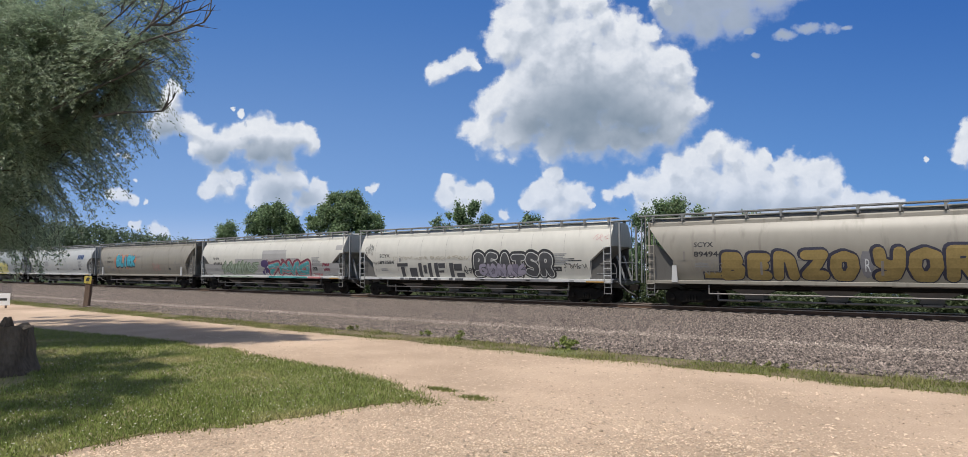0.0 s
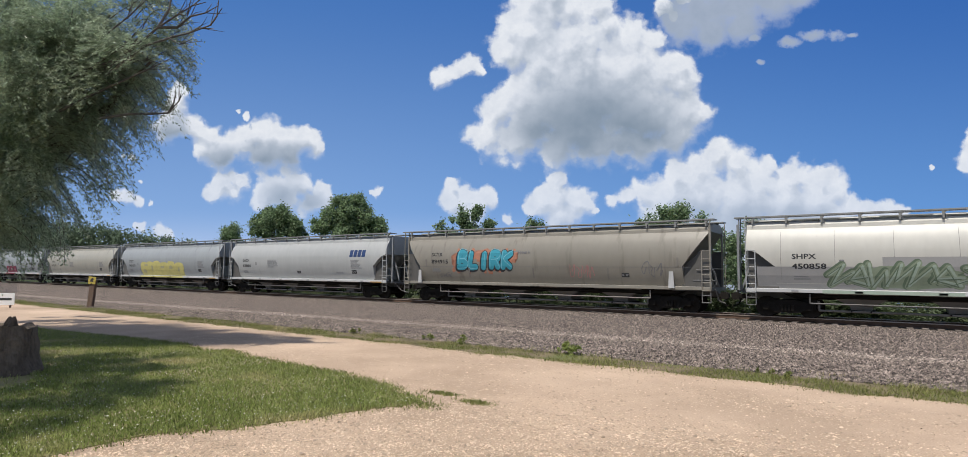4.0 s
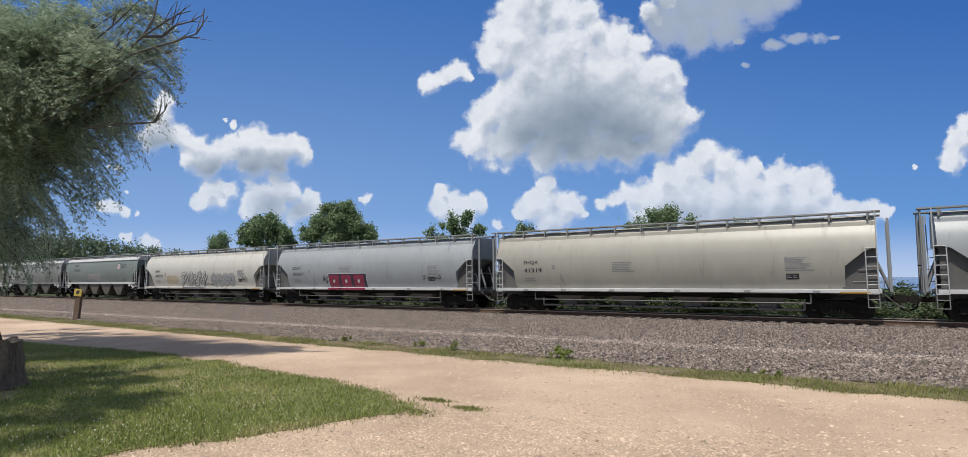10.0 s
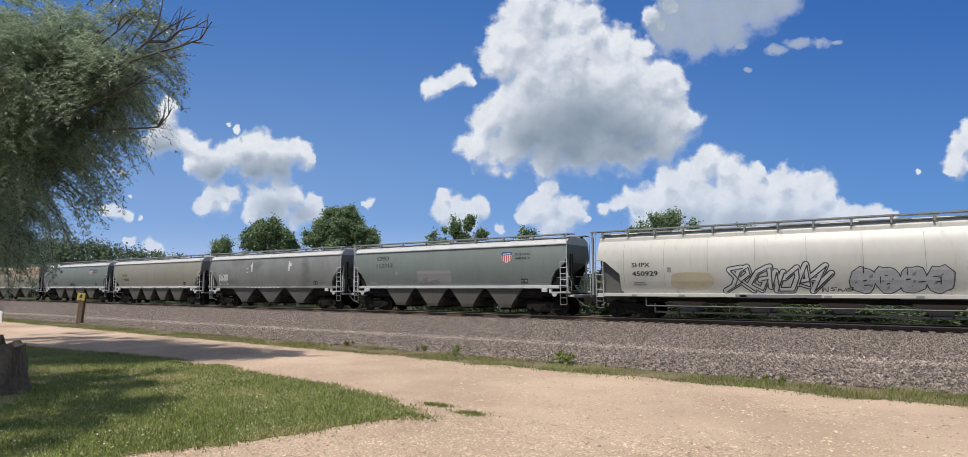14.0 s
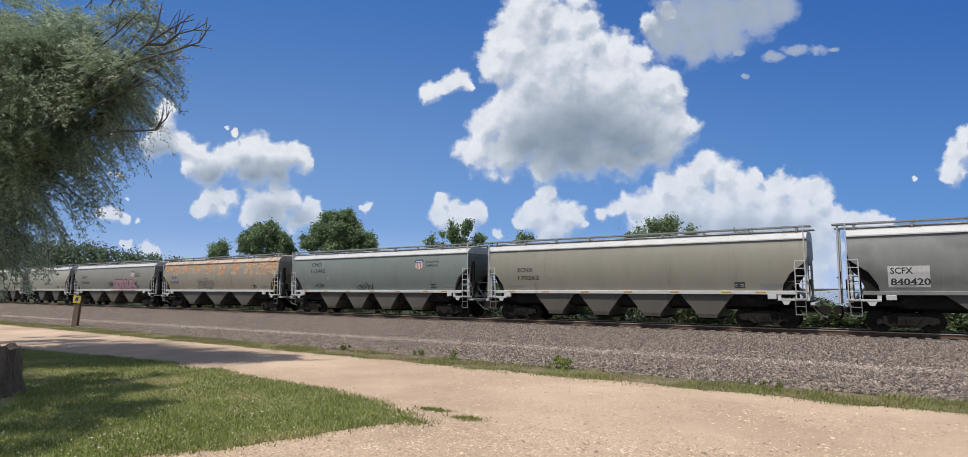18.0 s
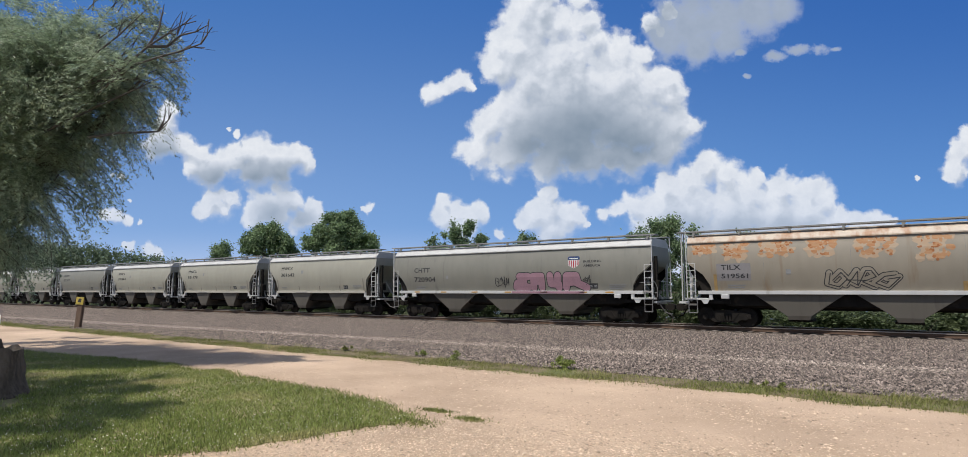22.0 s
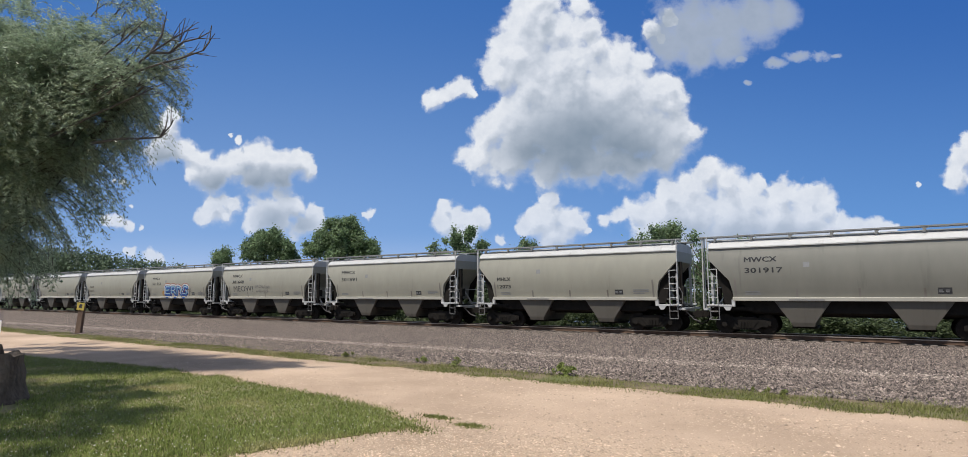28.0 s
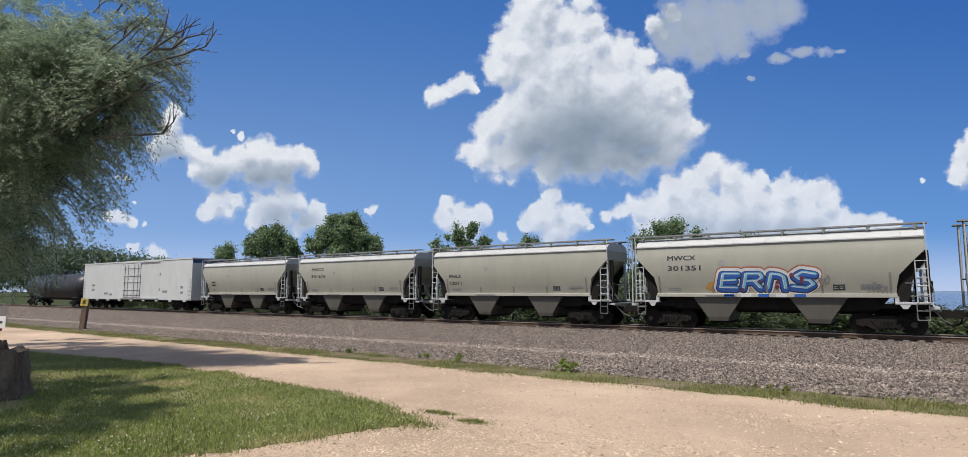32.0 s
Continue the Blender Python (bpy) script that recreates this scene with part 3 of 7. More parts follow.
wood_tree("tree", "slender treetop behind the track", [(-30.93, 53.70, 7.03, 0.53), (-31.49, 53.33, 6.83, 0.33), (-30.39, 54.08, 6.96, 0.33), (-30.99, 53.77, 5.70, 0.93), (-31.05, 53.87, 4.05, 1.19)], 3600, 0.15, M["leaf_dark"], 0.28, 15, 0.1)
wood_tree("tree", "bushy grey-green tree close behind the track", [(-14.09, 43.47, 5.95, 1.04), (-12.92, 44.25, 6.18, 0.94), (-11.95, 44.91, 6.28, 0.75), (-11.39, 45.35, 5.71, 0.66), (-14.90, 42.98, 5.15, 0.75), (-13.18, 44.21, 4.54, 1.70), (-14.58, 43.35, 3.36, 1.60), (-12.27, 44.98, 2.89, 1.79), (-13.49, 44.26, 1.48, 1.70), (-15.61, 42.77, 1.95, 1.22), (-11.57, 45.62, 1.02, 1.22), (-10.4, 45.3, 3.8, 1.3), (-9.6, 45.0, 2.6, 1.5), (-8.6, 44.6, 1.8, 1.3), (-9.2, 45.0, 4.0, 1.0), (-7.9, 44.8, 1.0, 1.2), (-7.4, 45.0, 3.6, 1.2), (-6.9, 45.0, 2.2, 1.4), (-6.6, 45.0, 0.9, 1.4), (-7.6, 45.0, 4.7, 0.9), (-6.4, 44.8, 3.0, 0.9), (-5.7, 45.0, 2.9, 0.55), (-5.5, 45.0, 2.0, 0.7), (-5.2, 45.0, 1.1, 0.8), (-4.8, 45.0, 0.5, 0.8)], 49000, 0.11, M["leaf_dark"], 0.28, 16, 0.16)

# the wooded ridge far behind
ridge = tagged(thing("wooded_ridge", (0, 0, 0)), "low ridge covered in dense green woods far away", "woods", kind="stuff")
g = random.Random(4)
far_blobs = [(-398.50, 90.14, 12.94, 14.13), (-382.57, 100.98, 14.24, 14.13), (-366.64, 111.81, 15.54, 12.84), (-352.03, 121.73, 16.84, 8.35), (-344.04, 127.11, 18.13, 7.06), (-334.80, 133.51, 17.50, 7.06), (-325.59, 139.95, 16.23, 6.42), (-316.40, 146.42, 14.32, 5.78), (-307.98, 152.32, 13.05, 5.14), (-297.98, 159.30, 11.79, 5.14), (-284.79, 168.47, 10.52, 4.82), (-266.29, 181.23, 9.90, 4.82)]
leaves("ridge_wood", far_blobs, 2.0, 42000, 0.55, M["leaf_far"], ridge, 0.7, 0, 21)

# brush along the far side of the track
def bush(seed, w, h, mat):
    t = tagged(thing("bush"), "tangled green roadside bush beyond the track", "bush", "bushes beyond the track")
    g = random.Random(seed)
    blobs = [(g.uniform(-w, w), g.uniform(-0.6, 0.6), h * g.uniform(0.25, 0.75), h * g.uniform(0.22, 0.36)) for _ in range(7)]
    for bx, by, bz, br in blobs[:4]:
        bm = bmesh.new()
        limb(bm, bent((bx * 0.3, 0, -0.1), (bx, by, bz), 0.2), 0.03, 0.008, 5)
        put("stem", mesh_of(bm, "stem"), M["bark"], t)
    leaves("foliage", blobs, 0.2, 2200, 0.10, mat, t, 0.5, 0, seed)
    return t


kinds = [bush(31, 1.3, 2.5, M["leaf_pale"]), bush(32, 1.6, 2.2, M["leaf_pale"]), bush(33, 1.1, 2.9, M["leaf_pale"])]
for k, b in enumerate(kinds):
    b.matrix_basis = pose(-7.5 - 3.1 * k, 36.5, -0.75)
for k in range(30):
    x = -8.5 - 2.6 * k + g.uniform(-0.8, 0.8)
    s = g.uniform(0.75, 1.25)
    copy_thing(kinds[g.randrange(3)], pose(x, 36.0 + g.uniform(0, 2.8), -0.78, 0, 0, g.uniform(-40, 220))).scale = (s, s, s)
for k in range(6):
    copy_thing(kinds[k % 2], pose(9.5 - 2.6 * k, 36.8 + g.uniform(0, 2), -0.78, 0, 0, g.uniform(0, 180))).scale = (0.9, 0.9, 0.5)

for k in range(34):
    s = g.uniform(1.1, 1.5)
    x = 18 - 4.2 * k + g.uniform(-1, 1)
    copy_thing(kinds[g.randrange(3)], pose(x, 46 + g.uniform(0, 5), -0.85, 0, 0, g.uniform(-40, 220))).scale = (s, s, s if x < -12 else 0.5 * s)

for k in range(44):
    s = g.uniform(0.8, 1.2)
    x = 22 - 2.3 * k + g.uniform(-0.6, 0.6)
    copy_thing(kinds[g.randrange(3)], pose(x, 40.5 + g.uniform(0, 3), -0.85, 0, 0, g.uniform(-40, 220))).scale = (s, s, s if x < -9.5 else 0.55 * s)

for k in range(16):
    s = g.uniform(0.9, 1.15)
    copy_thing(kinds[g.randrange(3)], pose(-9 + 1.9 * k + g.uniform(-0.5, 0.5), 38.6 + g.uniform(0, 1.6), -0.85, 0, 0, g.uniform(-25, 25))).scale = (1.2 * s, s, 0.56 * s)

for k in range(9):
    s = g.uniform(1.35, 1.65)
    copy_thing(kinds[g.randrange(3)], pose(-31 + 1.75 * k + g.uniform(-0.4, 0.4), 42.0 + g.uniform(0, 1.5), -0.85, 0, 0, g.uniform(-40, 220))).scale = (s, s, s)

# ---- lawn, verge and loose stones ----
LAWN = [(-34, 2.4), (-26, 5.0), (-20.62, 6.0), (-15.35, 6.75), (-12.4, 6.8), (-9.49, 6.62), (-7.06, 6.4), (-5.6, 6.12), (-5.0, 5.75), (-4.97, 5.31), (-5.3, 4.6), (-5.52, 4.05), (-5.85, 3.4), (-6.05, 2.9), (-6.2, 2.0), (-6.7, 0.5), (-8, -2), (-12, -6), (-34, -6)]


def frayed(pts, step=0.12, amount=0.10):
    out = []
    for (x0, y0), (x1, y1) in zip(pts, pts[1:] + pts[:1]):
        k = max(1, int(math.hypot(x1 - x0, y1 - y0) / step))
        for i in range(k):
            x, y = x0 + (x1 - x0) * i / k, y0 + (y1 - y0) * i / k
            q = Vector((x * 1.7, y * 1.7, 0))
            out.append((x + amount * noise.fractal(q, 0.8, 2, 3), y + amount * noise.fractal(q + Vector((9, 4, 0)), 0.8, 2, 3)))
    return out


def inside(pts, x, y):
    px, py = np.array([p[0] for p in pts]), np.array([p[1] for p in pts])
    qx, qy = np.roll(px, -1), np.roll(py, -1)
    hit = np.zeros(len(x), dtype=bool)
    for a, b, c, d in zip(px, py, qx, qy):
        if b != d:
            hit ^= ((b > y) != (d > y)) & (x < (c - a) * (y - b) / (d - b) + a)
    return hit


lawn_edge = frayed(LAWN, 0.09, 0.22)
bm = bmesh.new()
fc = bm.faces.new([bm.verts.new((x, y, 0.012)) for x, y in lawn_edge])
bmesh.ops.triangulate(bm, faces=[fc])
skirt(bm)
lawn = tagged(put("lawn", mesh_of(bm, "lawn"), M["turf"]), "mown lawn dotted with white clover beside the road", "grass", kind="structure")


def blades(name, x, y, z, h, w, mat, parent, seed):
    g = np.random.default_rng(seed)
    k = len(x)
    a = g.uniform(0, TAU, k)
    lean = g.normal(0, 0.45, (k, 2)) * h[:, None]
    base = np.stack([x, y, z], 1)
    e = np.stack([np.cos(a) * w, np.sin(a) * w, np.zeros(k)], 1)
    tip = base + np.stack([lean[:, 0], lean[:, 1], h], 1)
    v = np.stack([base - e, base + e, tip], 1)
    return tagged(put(name, quads_mesh(name, v, 3), mat, parent), kind="stuff")


g2 = np.random.default_rng(8)
n0 = 330000
d = g2.uniform(0, 1, n0) ** 1.25
ang = np.radians(g2.uniform(-80, -32, n0))
rr = 5.4 + 19 * d
bx, by = rr * np.sin(ang), rr * np.cos(ang)
ok = inside(lawn_edge, bx + g2.normal(0, 0.09, n0), by + g2.normal(0, 0.09, n0))
bare = np.hypot((bx + 11.2) / 1.3, (by - 2.6) / 0.9) < 1
ok &= ~bare | (g2.random(n0) < 0.12)
bx, by = bx[ok], by[ok]
patch = np.array([noise.noise(Vector((a * 0.9, b * 0.9, 0))) for a, b in zip(bx[::1], by[::1])])
hh = (0.033 + 0.016 * patch) * g2.uniform(0.5, 1.5, len(bx))
blades("grass", bx, by, np.full(len(bx), 0.02), np.maximum(hh, 0.02), np.full(len(bx), 0.0058), M["blade"], lawn, 3)
ex, ey = np.array(lawn_edge).T
pick = g2.integers(0, len(ex), 26000)
ex, ey = ex[pick] + g2.normal(0, 0.10, 26000), ey[pick] + g2.normal(0, 0.10, 26000)
keep = np.hypot(ex, ey) < 17
ex, ey = ex[keep], ey[keep]
blades("frayed_edge", ex, ey, np.full(len(ex), 0.004), g2.uniform(0.02, 0.06, len(ex)), np.full(len(ex), 0.006), M["verge_blade"], lawn, 4)
k = g2.choice(len(bx), 2800, replace=False)


def tiny_stones(name, x, y, z, size, mat, parent, seed, flat=0.7):
    """Loose pieces, each an uneven pebble bedded in the ground."""
    g = np.random.default_rng(seed)
    k = len(x)
    cone = np.array([(1, 0, 0), (0, 1, 0), (-1, 0, 0), (0, -1, 0), (0, 0, 1)], dtype=float)
    tri = np.array([(0, 1, 4), (1, 2, 4), (2, 3, 4), (3, 0, 4)])
    v = cone[None] * g.uniform(0.55, 1.25, (k, 5, 1)) + g.normal(0, 0.16, (k, 5, 3))
    a = g.uniform(0, TAU, k)
    t = g.normal(0, 0.35, k)
    c, s = np.cos(a)[:, None], np.sin(a)[:, None]
    ct, st = np.cos(t)[:, None], np.sin(t)[:, None]
    X, Y, Z = v[..., 0], v[..., 1], v[..., 2]
    X, Z = X * ct - Z * st, X * st + Z * ct
    X, Y = X * c - Y * s, X * s + Y * c
    v = np.stack([X, Y, Z * flat], -1) * size[:, None, None] + np.stack([x, y, z], 1)[:, None, :]
    me = bpy.data.meshes.new(name)
    me.vertices.add(k * 5)
    me.vertices.foreach_set("co", v.astype(np.float32).ravel())
    idx = (tri[None] + 5 * np.arange(k)[:, None, None]).reshape(-1).astype(np.int32)
    me.loops.add(len(idx))
    me.loops.foreach_set("vertex_index", idx)
    me.polygons.add(k * 4)
    me.polygons.foreach_set("loop_start", np.arange(0, k * 12, 3, dtype=np.int32))
    me.polygons.foreach_set("loop_total", np.full(k * 4, 3, dtype=np.int32))
    me.update(calc_edges=True)
    me.materials.append(None)
    return tagged(put(name, me, mat, parent), kind="stuff")


tiny_stones("clover_blooms", bx[k], by[k], np.full(len(k), 0.05), g2.uniform(0.005, 0.010, len(k)), M["clover"], lawn, 5, 0.9)

# the strip of weeds between road and ballast
verge = sheet("verge", np.arange(-60, 16, 0.4), lambda x: list(np.linspace(10.04 + wob(x, 6.0, 0.22, 0.9), 11.1 + wob(x, 7.0, 0.5, 0.6), 7)), M["verge_soil"], 0.005, 0.003, 0.9)
tagged(verge, "narrow strip of dry grass and weeds along the road", "grass")
n1 = 80000
vx = -60 * g2.random(n1) ** 1.5 + 5
vy = g2.normal(10.45, 0.42, n1)
thin = np.array([noise.noise(Vector((a * 0.8, b * 1.5, 5))) for a, b in zip(vx, vy)]) + g2.normal(0, 0.25, n1) > 0.0
thin &= (vy > 9.5) & (vy < 11.6)
vx, vy = vx[thin], vy[thin]
clump = np.array([noise.noise(Vector((a * 1.7, b * 2.2, 9))) for a, b in zip(vx, vy)])
blades("verge_grass", vx, vy, np.full(len(vx), 0.02), g2.uniform(0.015, 0.06, len(vx)) * (1 + 2.2 * np.clip(clump, 0, 1)), np.full(len(vx), 0.005), M["verge_blade"], verge, 6)

nf = 26000
fx = -60 * g2.random(nf) ** 1.5 + 6
fy = np.array([10.04 + wob(a, 6.0, 0.22, 0.9) for a in fx]) + np.abs(g2.normal(0, 0.10, nf)) * g2.choice([-0.7, 1.6], nf)
keep = np.array([noise.noise(Vector((a * 1.3, 4.0, 2.0))) for a in fx]) + g2.normal(0, 0.3, nf) > -0.1
fx, fy = fx[keep], fy[keep]
blades("verge_fringe", fx, fy, np.full(len(fx), 0.0), g2.uniform(0.015, 0.06, len(fx)), np.full(len(fx), 0.006), M["verge_blade"], verge, 61)

# ballast and road stones
bal = bpy.data.objects["ballast"]
n2 = 280000
by2 = 10.95 + 17.7 * g2.random(n2) ** 1.5
lo, hi = -3.4 * by2, 0.16 * by2 + 1
bx2 = hi + (lo - hi) * g2.random(n2) ** 1.35
path = np.exp(-((by2 - 14.97 - 0.055 * (bx2 + 3)) / 0.3) ** 2) * 0.75
keep = g2.random(n2) > path
bx2, by2 = bx2[keep], by2[keep]
bz2 = ground_z(bx2, by2) + 0.012
tiny_stones("ballast_stones", bx2, by2, bz2, g2.uniform(0.017, 0.042, len(bx2)), M["stone"], bal, 7, 1.0)
pale_x = g2.uniform(-45, 8, 16000)
pale_y = 14.97 + 0.055 * (pale_x + 3) + g2.normal(0, 0.36, 16000)
tiny_stones("pale_gravel", pale_x, pale_y, ground_z(pale_x, pale_y) + 0.03, g2.uniform(0.016, 0.036, 16000), M["pale_stone"], path_strip, 71, 0.8)
road = bpy.data.objects["gravel_road"]
n3 = 210000
ang = np.radians(g2.uniform(-72, 8, n3))
rr = 4.6 + 12 * g2.random(n3) ** 1.6
wide = g2.random(n3) < 0.12
ang = np.where(wide, np.radians(g2.uniform(-180, 180, n3)), ang)
rr = np.where(wide, 0.5 + 8 * g2.random(n3), rr)
px, py = rr * np.sin(ang), rr * np.cos(ang)
loose = np.array([noise.noise(Vector((a * 0.35, b * 1.1, 2))) for a, b in zip(px, py)])
near = np.clip((7.2 - py) / 3, 0, 1)
ok = (py < 9.9) & (py > -8.5) & ~inside(LAWN, px, py) & (g2.random(n3) < 0.30 + 0.7 * near + 0.4 * loose)
px, py = px[ok], py[ok]
tiny_stones("loose_gravel", px, py, np.full(len(px), 0.003), g2.uniform(0.007, 0.018, len(px)) * g2.choice([0.7, 1.0, 1.7], len(px), p=[0.6, 0.36, 0.04]), M["pebble"], road, 8, 0.6)

# weeds and tufts
def weed(label, at, r, h, count, size, mat, seed):
    t = tagged(thing("weed", at), label, "weed")
    g = random.Random(seed)
    blobs = [(g.uniform(-r, r), g.uniform(-r, r) * 0.6, h * g.uniform(0.3, 0.8), h * 0.3) for _ in range(6)]
    for bx_, by_, bz_, br_ in blobs[:5]:
        bm = bmesh.new()
        limb(bm, bent((bx_ * 0.2, by_ * 0.2, -0.02), (bx_, by_, bz_), 0.03, 3), 0.006, 0.003, 4)
        put("stem", mesh_of(bm, "stem"), mat, t)
    leaves("foliage", blobs, h * 0.16, count, size, mat, t, 0.45, 0, seed)
    return t


weed("leafy green weed growing at the edge of the ballast", (-5.54, 10.94, 0), 0.34, 0.22, 520, 0.028, M["blade"], 51)
weed("small dark weed growing at the edge of the ballast", (-8.14, 10.85, 0), 0.12, 0.22, 160, 0.03, M["blade"], 52)
weed("small green weed growing at the edge of the ballast", (-9.3, 11.0, 0), 0.14, 0.16, 140, 0.028, M["blade"], 53)
weed("low weed growing in the dry verge", (-1.6, 10.6, 0), 0.30, 0.12, 200, 0.03, M["verge_blade"], 54)
weed("low weed growing in the dry verge", (-11.8, 10.9, 0), 0.25, 0.14, 160, 0.03, M["verge_blade"], 55)
def tuft(label, x, y, w, d, count, seed):
    """A low frayed tuft trodden into the gravel."""
    g = np.random.default_rng(seed)
    t = tagged(thing("grass_tuft", (x, y, 0)), label, "grass tuft")
    px, py = g.normal(0, w, count), g.normal(0, d, count)
    blades("grass", px, py, np.full(count, 0.0), g.uniform(0.01, 0.045, count), np.full(count, 0.007), M["verge_blade"], t, seed)


tuft("flat tuft of brownish grass in the gravel", -4.38, 6.13, 0.13, 0.06, 500, 56)
tuft("flat tuft of brownish grass in the gravel", -5.03, 6.3, 0.15, 0.05, 500, 57)
tuft("frayed tuft at the edge of the lawn", -4.75, 5.6, 0.12, 0.10, 400, 58)

# stump
stump = tagged(thing("tree_stump", (-11.55, 3.2, 0)), "weathered dark tree stump at the edge of the lawn", "tree stump")
bm = bmesh.new()
rings = []
for i in range(11):
    ring = []
    for j in range(36):
        a = TAU * j / 36
        q = Vector((math.cos(a) * 1.6, math.sin(a) * 1.6, 0))
        top = 0.80 + 0.16 * noise.fractal(q * 1.3, 0.8, 2, 3)
        z = -0.05 + top * min(i, 9) / 9
        r = 0.46 + 0.17 * math.exp(-max(z, 0) * 5) + 0.10 * noise.fractal(q * 1.6 + Vector((0, 0, z * 0.7)), 0.7, 2, 4)
        if i == 10:
            r, z = r * 0.45, z - 0.10
        ring.append((r * math.cos(a), r * math.sin(a), z))
    rings.append(ring)
loft(bm, rings)
put("bole", mesh_of(bm, "bole", 50), M["stump"], stump)
for a, hgt in ((0.4, 0.10), (2.4, 0.07), (4.4, 0.08)):
    bm = bmesh.new()
    x, y = 0.26 * math.cos(a), 0.26 * math.sin(a)
    limb(bm, [(x, y, 0.6), (x * 1.05, y * 1.05, 0.78), (x * 1.1, y * 1.1, 0.80 + hgt)], 0.11, 0.02, 6)
    put("splinter", mesh_of(bm, "splinter"), M["stump"], stump)
bare_soil = frayed([(-12.6, 2.2), (-11.9, 3.0), (-10.9, 3.1), (-10.0, 2.5), (-10.2, 1.9), (-11.5, 1.7)], 0.1, 0.12)
bm = bmesh.new()
fc = bm.faces.new([bm.verts.new((x, y, 0.03)) for x, y in bare_soil])
bmesh.ops.triangulate(bm, faces=[fc])
skirt(bm)
tagged(put("bare_soil", mesh_of(bm, "bare_soil"), M["dust"]), "bare patch of dusty soil beside the stump", "soil", kind="structure")

# marker post
post = tagged(thing("marker_post", pose(-28.6, 11.05, 0.0, 0, 4.5, 30)), "leaning brown wooden marker post with a yellow sign", "marker post")
bm = bmesh.new()
box(bm, -0.12, 0.12, -0.08, 0.08, -0.3, 1.22, 0.015)
put("timber", mesh_of(bm, "timber"), M["post_wood"], post)
bm = bmesh.new()
box(bm, -0.17, 0.17, -0.115, -0.085, 1.02, 1.34, 0.006)
plate = put("sign_plate", mesh_of(bm, "sign_plate"), M["sign_yellow"], post, None, "small square yellow sign plate")
bm = bmesh.new()
prism(bm, [(-0.08, 1.12), (0.08, 1.12), (0.05, 1.19), (0.09, 1.25), (0.0, 1.30), (-0.06, 1.22)], -0.121, -0.116)
put("symbol", mesh_of(bm, "symbol"), M["black"], plate)
bm = bmesh.new()
for z in (1.05, 1.35):
    rod(bm, (0, -0.13, z), (0, -0.09, z), 0.012, 6)
put("bolt", mesh_of(bm, "bolt"), M["wheel"], plate)
# low white sign
sign = tagged(thing("white_sign", pose(-30.45, 8.6, 0.0, 0, 0, 55)), "low white sign board with dark lettering", "sign")
bm = bmesh.new()
box(bm, -0.6, 0.3, -0.015, 0.015, 0.12, 0.62, 0.006)
put("board", mesh_of(bm, "board"), M["sign_white"], sign)
for sx in (-0.45, 0.15):
    bm = bmesh.new()
    box(bm, sx - 0.03, sx + 0.03, 0.016, 0.07, -0.2, 0.58)
    put("leg", mesh_of(bm, "leg"), M["post_wood"], sign)
bm = bmesh.new()
box(bm, -0.4, 0.2, -0.019, -0.016, 0.32, 0.42)
put("lettering", mesh_of(bm, "lettering"), M["stencil"], sign)


# ---- clouds ----
HEAD, TILT = radians(-34.49), radians(4.05)
FWD = Vector((math.sin(HEAD) * math.cos(TILT), math.cos(HEAD) * math.cos(TILT), math.sin(TILT)))
RIGHT = Vector((math.cos(HEAD), -math.sin(HEAD), 0))
UP = RIGHT.cross(FWD)
